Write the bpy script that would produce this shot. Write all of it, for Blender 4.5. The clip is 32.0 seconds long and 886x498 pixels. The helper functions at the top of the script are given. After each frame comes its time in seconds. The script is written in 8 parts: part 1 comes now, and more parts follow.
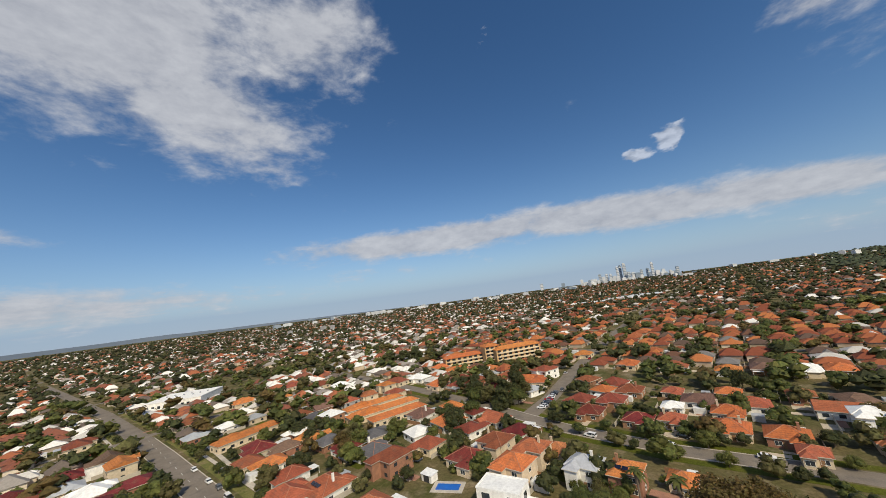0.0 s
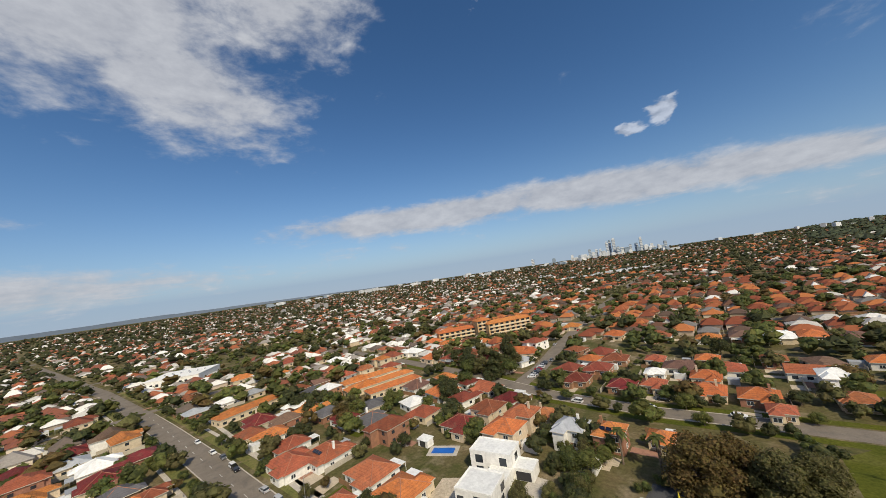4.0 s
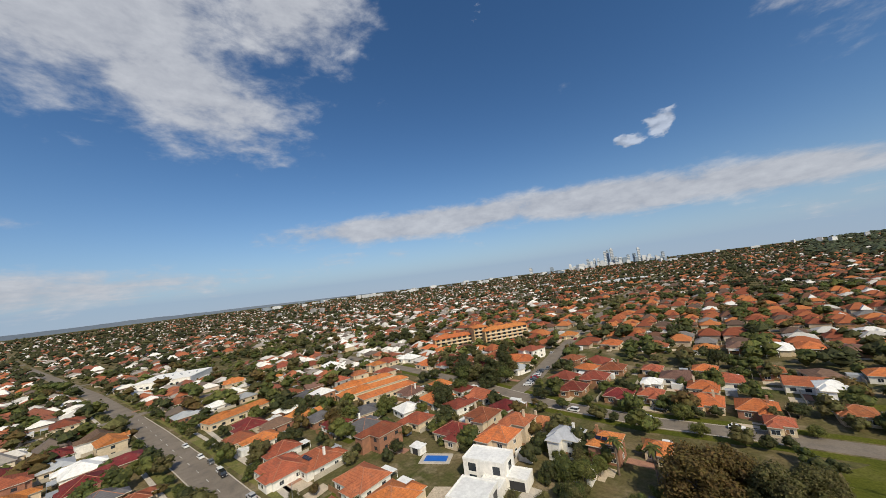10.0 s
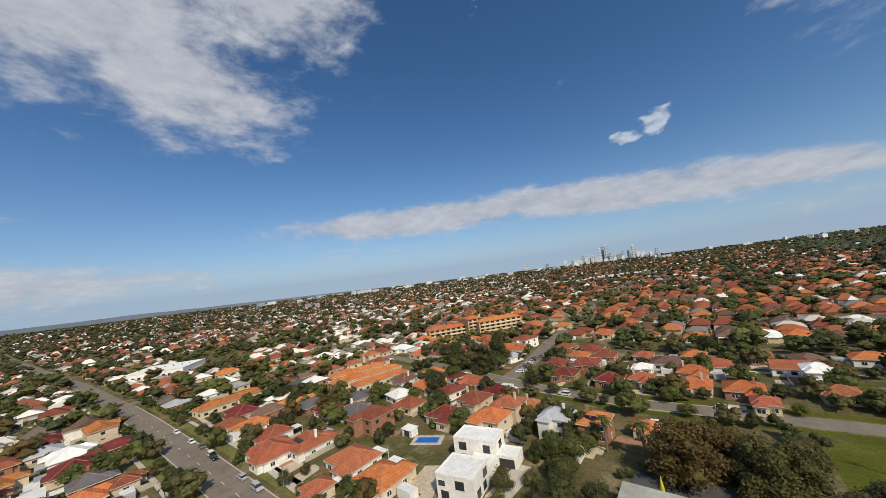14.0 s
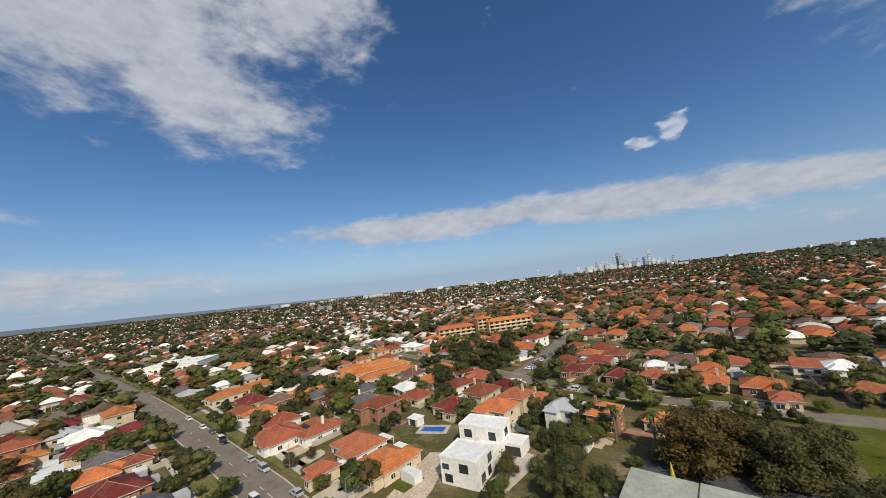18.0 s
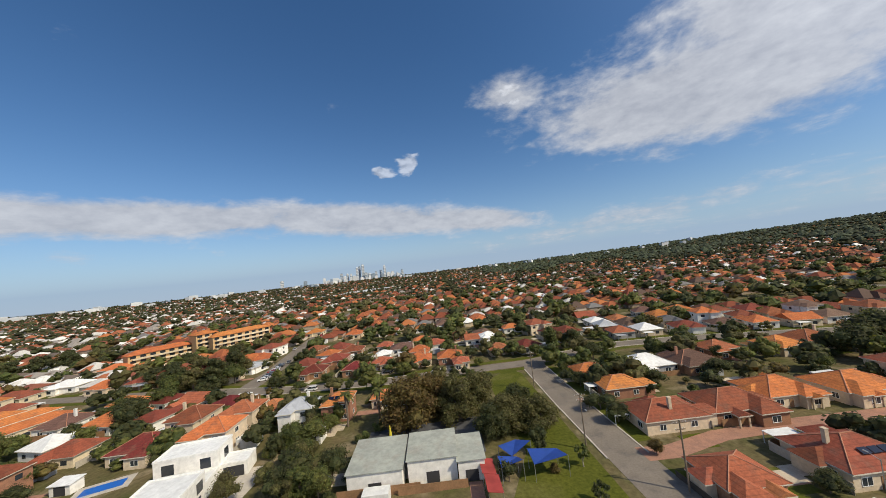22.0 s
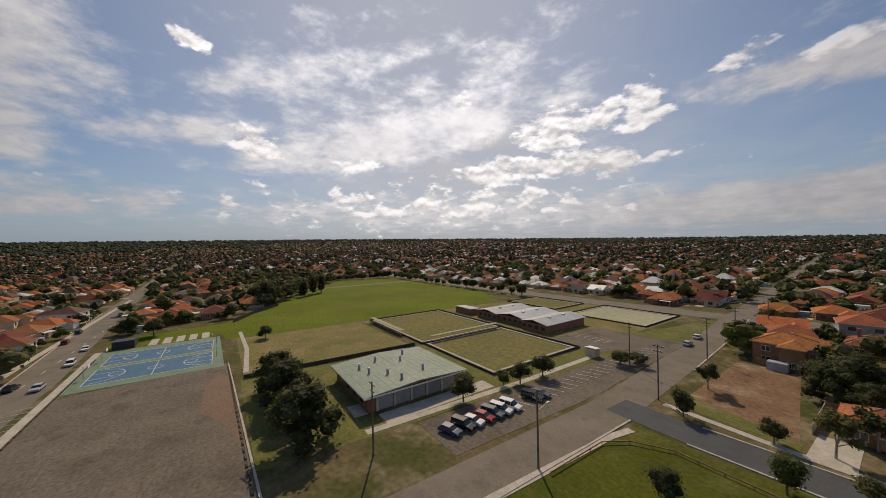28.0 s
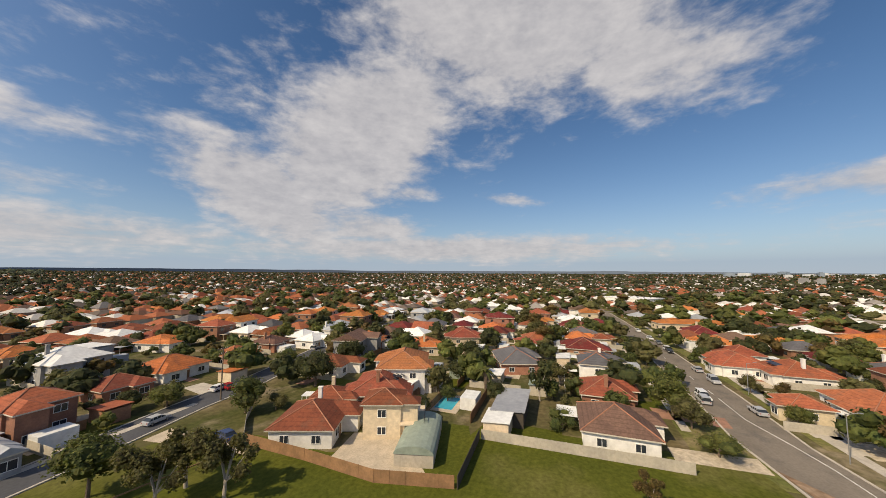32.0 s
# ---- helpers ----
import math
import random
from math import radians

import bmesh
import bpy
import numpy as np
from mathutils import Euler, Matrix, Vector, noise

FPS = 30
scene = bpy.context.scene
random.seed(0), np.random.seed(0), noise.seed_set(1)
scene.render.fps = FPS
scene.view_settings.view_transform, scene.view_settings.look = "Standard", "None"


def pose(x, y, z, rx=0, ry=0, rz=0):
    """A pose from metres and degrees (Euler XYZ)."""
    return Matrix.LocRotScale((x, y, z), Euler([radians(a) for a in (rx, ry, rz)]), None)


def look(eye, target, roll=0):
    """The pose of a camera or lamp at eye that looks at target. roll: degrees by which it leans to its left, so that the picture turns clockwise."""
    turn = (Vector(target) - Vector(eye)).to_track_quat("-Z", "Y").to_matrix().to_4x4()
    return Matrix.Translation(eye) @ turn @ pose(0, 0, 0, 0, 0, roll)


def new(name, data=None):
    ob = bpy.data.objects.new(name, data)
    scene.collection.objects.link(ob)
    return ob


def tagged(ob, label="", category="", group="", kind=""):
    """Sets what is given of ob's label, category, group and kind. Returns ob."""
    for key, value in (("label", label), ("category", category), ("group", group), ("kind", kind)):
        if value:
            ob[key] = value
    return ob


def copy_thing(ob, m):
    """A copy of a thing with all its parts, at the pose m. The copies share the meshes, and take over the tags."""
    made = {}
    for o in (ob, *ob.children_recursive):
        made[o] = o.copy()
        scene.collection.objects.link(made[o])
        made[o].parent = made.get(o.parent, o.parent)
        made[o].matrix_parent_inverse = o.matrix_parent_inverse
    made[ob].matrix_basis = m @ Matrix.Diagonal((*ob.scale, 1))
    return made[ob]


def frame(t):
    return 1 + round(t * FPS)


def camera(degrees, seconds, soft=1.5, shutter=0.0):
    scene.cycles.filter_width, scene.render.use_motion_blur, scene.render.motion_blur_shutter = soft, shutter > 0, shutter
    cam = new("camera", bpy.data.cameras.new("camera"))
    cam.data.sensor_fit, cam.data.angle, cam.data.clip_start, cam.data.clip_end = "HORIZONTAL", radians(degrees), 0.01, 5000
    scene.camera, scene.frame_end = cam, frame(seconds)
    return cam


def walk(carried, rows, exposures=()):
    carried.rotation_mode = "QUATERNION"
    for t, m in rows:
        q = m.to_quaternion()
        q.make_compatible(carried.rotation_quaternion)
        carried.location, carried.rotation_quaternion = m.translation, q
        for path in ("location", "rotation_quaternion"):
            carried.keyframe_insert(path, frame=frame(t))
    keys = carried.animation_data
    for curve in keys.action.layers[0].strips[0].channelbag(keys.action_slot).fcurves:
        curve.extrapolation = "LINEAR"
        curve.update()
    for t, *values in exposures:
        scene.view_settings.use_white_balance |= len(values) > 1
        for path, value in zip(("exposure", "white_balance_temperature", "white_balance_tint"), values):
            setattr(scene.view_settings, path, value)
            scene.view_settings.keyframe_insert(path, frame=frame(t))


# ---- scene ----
cam = camera(107, 32.0, soft=0.5)
PATH = [
    (0, (-32.68, -49.45, 60.03), (-97.05, 25.46, 75.68), -7.44),
    (0.5, (-32.45, -49.73, 60.03), (-95.31, 27.38, 70.13), -4.88),
    (1, (-32.28, -49.97, 59.99), (-92.34, 29.67, 67.02), -4.21),
    (1.5, (-32.09, -50.16, 59.86), (-93.39, 28.57, 66.50), -4.60),
    (2, (-32.02, -50.23, 59.75), (-98.84, 23.90, 65.99), -4.61),
    (2.5, (-31.94, -50.29, 59.63), (-103.13, 19.55, 66.95), -5.84),
    (3, (-31.94, -50.35, 59.48), (-102.49, 19.76, 69.85), -7.51),
    (3.5, (-32.05, -50.42, 59.59), (-99.09, 22.52, 73.19), -7.26),
    (4, (-32.21, -50.54, 59.67), (-96.02, 26.00, 68.14), -8.22),
    (4.5, (-32.38, -50.63, 59.78), (-96.69, 25.45, 68.42), -7.69),
    (6.5, (-32.65, -50.42, 59.80), (-96.92, 25.54, 69.72), -6.99),
    (7, (-32.52, -50.29, 59.77), (-98.19, 24.30, 70.93), -6.94),
    (7.5, (-32.48, -50.14, 59.64), (-97.36, 24.97, 71.88), -7.36),
    (8, (-32.46, -50.05, 59.35), (-94.97, 27.13, 71.00), -7.22),
    (8.5, (-32.49, -49.95, 59.15), (-94.17, 28.05, 69.75), -7.37),
    (9, (-32.35, -49.83, 58.96), (-94.73, 27.63, 69.39), -7.30),
    (9.5, (-32.28, -49.75, 58.74), (-95.66, 26.77, 70.05), -7.44),
    (10, (-32.48, -49.52, 58.59), (-95.59, 27.35, 69.06), -7.17),
    (10.5, (-32.41, -49.28, 58.21), (-94.77, 28.18, 68.78), -6.85),
    (11, (-32.30, -49.12, 57.67), (-95.44, 27.63, 68.77), -6.52),
    (11.5, (-32.43, -48.96, 57.32), (-94.84, 28.49, 67.71), -6.72),
    (12, (-32.37, -48.86, 56.72), (-93.86, 29.37, 66.71), -7.22),
    (12.5, (-32.39, -48.78, 56.17), (-93.56, 29.72, 65.94), -7.39),
    (13, (-32.29, -48.72, 55.33), (-93.36, 29.88, 64.96), -7.69),
    (13.5, (-32.22, -48.67, 54.45), (-93.92, 29.47, 63.83), -7.53),
    (15.5, (-32.40, -48.11, 51.49), (-95.94, 28.38, 62.06), -5.87),
    (16, (-32.20, -47.97, 50.55), (-96.29, 27.92, 62.10), -6.10),
    (16.5, (-31.98, -47.89, 49.58), (-96.49, 27.62, 61.25), -6.14),
    (17, (-32.08, -47.89, 48.81), (-96.60, 27.50, 61.23), -6.10),
    (17.5, (-32.21, -47.90, 48.25), (-96.64, 27.71, 59.74), -6.46),
    (18, (-31.97, -47.86, 47.53), (-96.72, 27.49, 58.98), -6.35),
    (18.5, (-31.98, -47.86, 46.94), (-96.58, 27.53, 58.91), -6.18),
    (19, (-31.87, -47.88, 46.14), (-94.42, 29.40, 56.80), -6.15),
    (19.5, (-31.89, -47.81, 45.46), (-87.53, 34.60, 56.09), -5.89),
    (20, (-32.20, -47.75, 44.97), (-74.41, 42.33, 55.17), -6.19),
    (20.5, (-32.41, -47.70, 44.51), (-63.66, 46.86, 53.58), -5.72),
    (21, (-32.40, -47.76, 43.76), (-55.73, 49.20, 51.16), -6.05),
    (21.5, (-32.26, -47.79, 42.96), (-43.91, 51.28, 49.93), -6.45),
    (22, (-32.34, -47.84, 42.28), (-29.71, 51.91, 48.81), -6.30),
    (22.5, (-32.37, -47.92, 41.57), (-15.24, 50.52, 45.55), -5.83),
    (23, (-32.27, -47.99, 40.78), (1.15, 46.22, 43.37), -5.48),
    (23.5, (-32.48, -48.04, 40.11), (17.55, 38.51, 42.65), -4.86),
    (24, (-32.65, -48.07, 39.46), (31.32, 28.77, 41.04), -3.71),
    (24.5, (-32.90, -48.10, 38.74), (42.27, 17.84, 39.80), -3.15),
    (26.5, (-33.89, -48.23, 35.47), (65.96, -42.94, 35.95), -2.51),
    (27, (-34.18, -48.13, 34.85), (64.70, -63.07, 35.05), -1.97),
    (27.5, (-34.32, -47.98, 34.33), (58.55, -85.07, 33.63), -2.04),
    (28, (-34.53, -47.77, 33.76), (47.98, -104.27, 33.32), -1.26),
    (28.5, (-34.64, -47.53, 33.02), (33.14, -121.05, 32.19), -0.38),
    (29, (-34.39, -47.22, 32.45), (12.53, -135.53, 31.82), -0.12),
    (29.5, (-34.06, -47.15, 31.89), (-13.29, -144.97, 31.26), 0.10),
    (30, (-33.77, -47.26, 31.19), (-40.77, -147.00, 32.88), 0.81),
    (30.5, (-33.43, -47.33, 30.31), (-68.83, -140.80, 33.58), 1.96),
    (31, (-33.44, -47.86, 29.75), (-92.03, -128.75, 34.59), 1.43),
    (31.5, (-33.59, -47.91, 29.64), (-112.40, -109.22, 35.21), 0.86),
    (32, (-33.35, -47.84, 28.73), (-127.35, -81.06, 36.58), 0.31),
]
walk(cam, [(t, look(eye, target, roll)) for t, eye, target, roll in PATH],
     exposures=[(0, -0.1, 6350, 10), (19, -0.1, 6200, 10), (22, 0.0, 6250, 10), (24, 0.0, 6500, 11), (26, -0.32, 6750, 13), (28, -0.66, 6950, 14), (29.2, -0.66, 7000, 14), (31, 0.0, 7150, 15), (32, 0.0, 7000, 13)])

# ---- sky and sun ----
SUN_AZ, SUN_EL = radians(122), radians(43)
world = bpy.data.worlds.new("world")
scene.world = world
world.use_nodes = True


def build_sky():
    nt = world.node_tree
    nt.nodes.clear()
    N, L = nt.nodes.new, nt.links.new

    def math_node(op, a, b=0.0, c=0.0):
        n = N("ShaderNodeMath")
        n.operation = op
        for i, v in enumerate((a, b, c)):
            if isinstance(v, (int, float)):
                n.inputs[i].default_value = v
            else:
                L(v, n.inputs[i])
        return n.outputs[0]

    sky = N("ShaderNodeTexSky")
    sky.sky_type, sky.sun_disc = "NISHITA", False
    sky.sun_elevation, sky.sun_rotation = SUN_EL, SUN_AZ
    sky.air_density, sky.dust_density, sky.ozone_density, sky.altitude = 1.0, 0.0, 4.0, 0
    tc = N("ShaderNodeTexCoord")
    sep = N("ShaderNodeSeparateXYZ")
    L(tc.outputs["Generated"], sep.inputs[0])
    x, y, z = sep.outputs
    az = math_node("MULTIPLY", math_node("ARCTAN2", x, y), 57.29578)
    # azimuth counted from 206 degrees, where the sky is clear
    az = math_node("MODULO", math_node("ADD", az, 360 - 206 + 360), 360)
    el = math_node("MULTIPLY", math_node("ARCSINE", z), 57.29578)

    def noise_tex(scale, detail, rough, vec, distort=0.0):
        n = N("ShaderNodeTexNoise")
        n.inputs["Scale"].default_value, n.inputs["Detail"].default_value = scale, detail
        n.inputs["Roughness"].default_value, n.inputs["Distortion"].default_value = rough, distort
        L(vec, n.inputs["Vector"])
        return n.outputs["Fac"]

    # a flat cloud deck seen in perspective
    zz = math_node("ADD", math_node("MAXIMUM", z, 0.0), 0.10)
    deck = N("ShaderNodeCombineXYZ")
    L(math_node("DIVIDE", x, zz), deck.inputs[0])
    L(math_node("DIVIDE", y, zz), deck.inputs[1])
    wisps = noise_tex(2.3, 9, 0.62, deck.outputs[0], 0.5)
    stretch = N("ShaderNodeMapping")
    stretch.inputs["Scale"].default_value = (1, 1, 2.2)
    L(tc.outputs["Generated"], stretch.inputs[0])
    puffs = noise_tex(9, 8, 0.6, stretch.outputs[0], 0.2)
    fine = noise_tex(30, 6, 0.6, stretch.outputs[0])
    # banks of cloud: azimuth, elevation, half width, half height, slope, weight
    banks = [
        (262, 40, 32, 13, -6, .92), (282, 31, 19, 8, -18, .72), (236, 22, 20, 11, 38, .95), (222, 12, 14, 7, -30, .9), (237, 8, 14, 4, -10, .7),
        (298, 42, 18, 8, 14, .66), (320, 10.8, 26, 2.4, 1, .95), (348, 10.0, 22, 2.7, -5, .98), (6, 8.4, 13, 2.2, -6, .9),
        (345, 28, 6, 2, 10, .22), (15.5, 27, 7, 3.6, -5, .68), (42, 20, 22, 6.5, -4, .95), (58, 25, 20, 9, -10, 1.0), (66, 17, 10, 6, -35, .8),
        (88, 17, 12, 3, 10, .6), (120, 19, 30, 5, 12, .74), (103, 26, 26, 4, 14, .58), (118, 6, 46, 4, 0, .55), (122, 25, 48, 13, 4, .40), 
        (183, 18.4, 22, 2.6, -5, .82), (190, 10, 14, 2.4, 0, .6), (175, 5, 50, 3.5, 0, .8), (70, 6, 30, 3.4, 4, .55), (30, 5, 26, 2.6, 4, .5),
        (244, 14, 7, 1.8, 4, .6), (262, 13, 8, 1.4, -8, .5), (310, 6, 24, 2.0, 0, .33), (250, 4.5, 40, 2.8, 0, .75), (232, 26, 56, 17, 0, .36), (190, 22, 30, 12, 0, .32),
    ]
    # single heaps of cumulus, given in the same way
    tufts = [
        (352.6, 17.7, 2.5, 1.15, 0, .80), (356.8, 18.9, 2.5, 1.7, 8, .86), (332.5, 40.5, 2.6, 2.0, 10, .58), (15.5, 27, 3.4, 2.4, -5, .62),
        (143, 18, 6.4, 3.6, 6, 1.05), (154.5, 19.5, 5.4, 3.6, 0, 1.05), (137, 12.5, 12, 2.4, 3, .95), (87.5, 27.5, 3, 1.2, 0, .85), (150, 12.5, 9, 2.6, 0, .95),
        (176, 29.6, 2.8, 2.2, 10, .95), (167, 22.5, 3.2, 1.6, 0, .8), (176.5, 21, 5, 1.5, 4, .9), (129, 24.5, 2.4, 1.8, 0, .8), (95, 16, 5, 2.6, -14, .9), (110, 13.8, 4.6, 1.8, 0, .85),
    ]

    def gather(spots):
        out = None
        for a0, e0, ha, he, slope, weight in spots:
            a0 = (a0 - 206) % 360
            c, s = math.cos(radians(slope)), math.sin(radians(slope))
            da, de = math_node("WRAP", math_node("SUBTRACT", az, a0), 180, -180), math_node("SUBTRACT", el, e0)
            u = math_node("DIVIDE", math_node("ADD", math_node("MULTIPLY", da, c), math_node("MULTIPLY", de, s)), ha)
            v = math_node("DIVIDE", math_node("SUBTRACT", math_node("MULTIPLY", de, c), math_node("MULTIPLY", da, s)), he)
            d2 = math_node("ADD", math_node("MULTIPLY", u, u), math_node("MULTIPLY", v, v))
            m = math_node("MULTIPLY", math_node("EXPONENT", math_node("MULTIPLY", d2, -0.8)), weight)
            out = m if out is None else math_node("MAXIMUM", out, m)
        return out

    total = gather(banks)
    grain = math_node("ADD", math_node("MULTIPLY", wisps, 0.62), math_node("ADD", math_node("MULTIPLY", puffs, 0.98), math_node("MULTIPLY", fine, 0.25)))
    dens = math_node("ADD", math_node("MULTIPLY", total, 1.38), math_node("MULTIPLY", math_node("SUBTRACT", grain, 0.93), 1.12))
    cover = N("ShaderNodeMapRange")
    cover.interpolation_type = "SMOOTHSTEP"
    cover.inputs["From Min"].default_value, cover.inputs["From Max"].default_value = 0.36, 0.94
    cover.inputs["To Max"].default_value = 0.92
    L(dens, cover.inputs["Value"])
    body = N("ShaderNodeValToRGB")
    body.color_ramp.elements[0].position, body.color_ramp.elements[0].color = 0.35, (0.56, 0.58, 0.64, 1)
    body.color_ramp.elements[1].position, body.color_ramp.elements[1].color = 0.64, (0.86, 0.87, 0.90, 1)
    L(math_node("ADD", math_node("MULTIPLY", puffs, 0.45), math_node("ADD", math_node("MULTIPLY", wisps, 0.25), math_node("MULTIPLY", fine, 0.30))), body.inputs[0])
    # glow round the hidden sun
    sunv = (math.sin(SUN_AZ) * math.cos(SUN_EL), math.cos(SUN_AZ) * math.cos(SUN_EL), math.sin(SUN_EL))
    dot = N("ShaderNodeVectorMath")
    dot.operation = "DOT_PRODUCT"
    L(tc.outputs["Generated"], dot.inputs[0])
    dot.inputs[1].default_value = sunv
    near = math_node("POWER", math_node("MAXIMUM", dot.outputs["Value"], 0.0), 4.0)
    gain = math_node("ADD", math_node("MULTIPLY", near, 1.6), 0.73)
    cloud = N("ShaderNodeVectorMath")
    cloud.operation = "SCALE"
    L(body.outputs[0], cloud.inputs[0])
    L(gain, cloud.inputs["Scale"])
    dim = N("ShaderNodeVectorMath")
    dim.operation = "SCALE"
    dim.inputs["Scale"].default_value = 0.088
    rich = N("ShaderNodeHueSaturation")
    rich.inputs["Saturation"].default_value = 1.15
    L(sky.outputs[0], rich.inputs["Color"])
    # pale haze low down
    low = math_node("MULTIPLY", math_node("EXPONENT", math_node("MULTIPLY", math_node("MAXIMUM", math_node("SUBTRACT", el, 2.0), 0.0), -0.17)), 0.92)
    L(rich.outputs[0], dim.inputs[0])
    L(math_node("ADD", math_node("MULTIPLY", near, 0.05), 0.098), dim.inputs["Scale"])
    air = N("ShaderNodeMix")
    air.data_type = "RGBA"
    air.inputs[7].default_value = (0.34, 0.445, 0.575, 1)
    L(low, air.inputs["Factor"])
    L(dim.outputs[0], air.inputs[6])
    mix = N("ShaderNodeMix")
    mix.data_type = "RGBA"
    L(cover.outputs[0], mix.inputs["Factor"])
    veil = N("ShaderNodeMix")
    veil.data_type = "RGBA"
    veil.inputs[7].default_value = (0.82, 0.83, 0.86, 1)
    vs = math_node("DIVIDE", math_node("WRAP", math_node("SUBTRACT", az, 132 - 206), 180, -180), 40)
    ve = math_node("DIVIDE", math_node("SUBTRACT", el, 10), 13)
    sheet = math_node("EXPONENT", math_node("MULTIPLY", math_node("ADD", math_node("MULTIPLY", vs, vs), math_node("MULTIPLY", ve, ve)), -1.0))
    sheet = math_node("MULTIPLY", sheet, math_node("ADD", math_node("MULTIPLY", wisps, 1.0), 0.1))
    L(math_node("MINIMUM", math_node("ADD", math_node("MULTIPLY", near, 0.72), math_node("MULTIPLY", sheet, 0.75)), 0.85), veil.inputs["Factor"])
    L(air.outputs[2], veil.inputs[6])
    L(veil.outputs[2], mix.inputs[6])
    L(cloud.outputs[0], mix.inputs[7])
    # rows of small crisp heaped clouds under the sun, and the single heaps
    def lump_field(lift):
        heap = N("ShaderNodeMapping")
        heap.inputs["Scale"].default_value = (1, 1, 1.9)
        heap.inputs["Location"].default_value = (3.1, 1.7, 0.4 + lift)
        L(tc.outputs["Generated"], heap.inputs[0])
        return noise_tex(14, 6, 0.55, heap.outputs[0], 0.15)

    lumps, above = lump_field(0.0), lump_field(0.022)
    side = math_node("DIVIDE", math_node("WRAP", math_node("SUBTRACT", az, 124 - 206), 180, -180), 52)
    rise = math_node("DIVIDE", math_node("SUBTRACT", el, 7.0), 6.5)
    belt = math_node("EXPONENT", math_node("MULTIPLY", math_node("ADD", math_node("MULTIPLY", side, side), math_node("MULTIPLY", rise, rise)), -1.0))
    ragged = math_node("ADD", math_node("MULTIPLY", lumps, 1.5), math_node("MULTIPLY", fine, 0.3))
    tuft = gather(tufts)
    spot = math_node("ADD", math_node("MULTIPLY", math_node("MINIMUM", tuft, 0.8), 0.95), math_node("MULTIPLY", math_node("SUBTRACT", ragged, 0.92), 1.15))
    row = math_node("ADD", math_node("MULTIPLY", belt, 0.80), math_node("MULTIPLY", math_node("SUBTRACT", ragged, 1.10), 1.2))
    crisp = N("ShaderNodeMapRange")
    crisp.interpolation_type = "SMOOTHSTEP"
    crisp.inputs["From Min"].default_value, crisp.inputs["From Max"].default_value = 0.42, 0.66
    L(math_node("MAXIMUM", spot, row), crisp.inputs["Value"])
    white = N("ShaderNodeMix")
    white.data_type = "RGBA"
    L(math_node("MULTIPLY", crisp.outputs[0], math_node("MINIMUM", math_node("ADD", math_node("MULTIPLY", near, 1.0), 0.55), 0.92)), white.inputs["Factor"])
    L(mix.outputs[2], white.inputs[6])
    # bright tops, duller bases
    shade = N("ShaderNodeMapRange")
    for key, val in (("From Min", -0.10), ("From Max", 0.10), ("To Min", 0.82), ("To Max", 1.45)):
        shade.inputs[key].default_value = val
    L(math_node("SUBTRACT", lumps, above), shade.inputs["Value"])
    glow = math_node("MULTIPLY", shade.outputs[0], math_node("ADD", math_node("MULTIPLY", near, 1.1), 0.62))
    grey = N("ShaderNodeCombineColor")
    for i, tint in enumerate((0.98, 0.99, 1.02)):
        L(math_node("MULTIPLY", glow, tint), grey.inputs[i])
    L(grey.outputs[0], white.inputs[7])
    bg = N("ShaderNodeBackground")
    bg.inputs["Strength"].default_value = 1.0
    L(white.outputs[2], bg.inputs["Color"])
    L(bg.outputs[0], N("ShaderNodeOutputWorld").inputs["Surface"])


build_sky()
sun = bpy.data.lights.new("sun", "SUN")
sun.energy, sun.angle, sun.color = 4.5, radians(0.53), (1.0, 0.85, 0.60)
sun_ob = new("sun", sun)
sun_ob.matrix_world = look((math.sin(SUN_AZ) * 100, math.cos(SUN_AZ) * 100, math.tan(SUN_EL) * 100), (0, 0, 0))

# ---- materials ----
MATS = {}


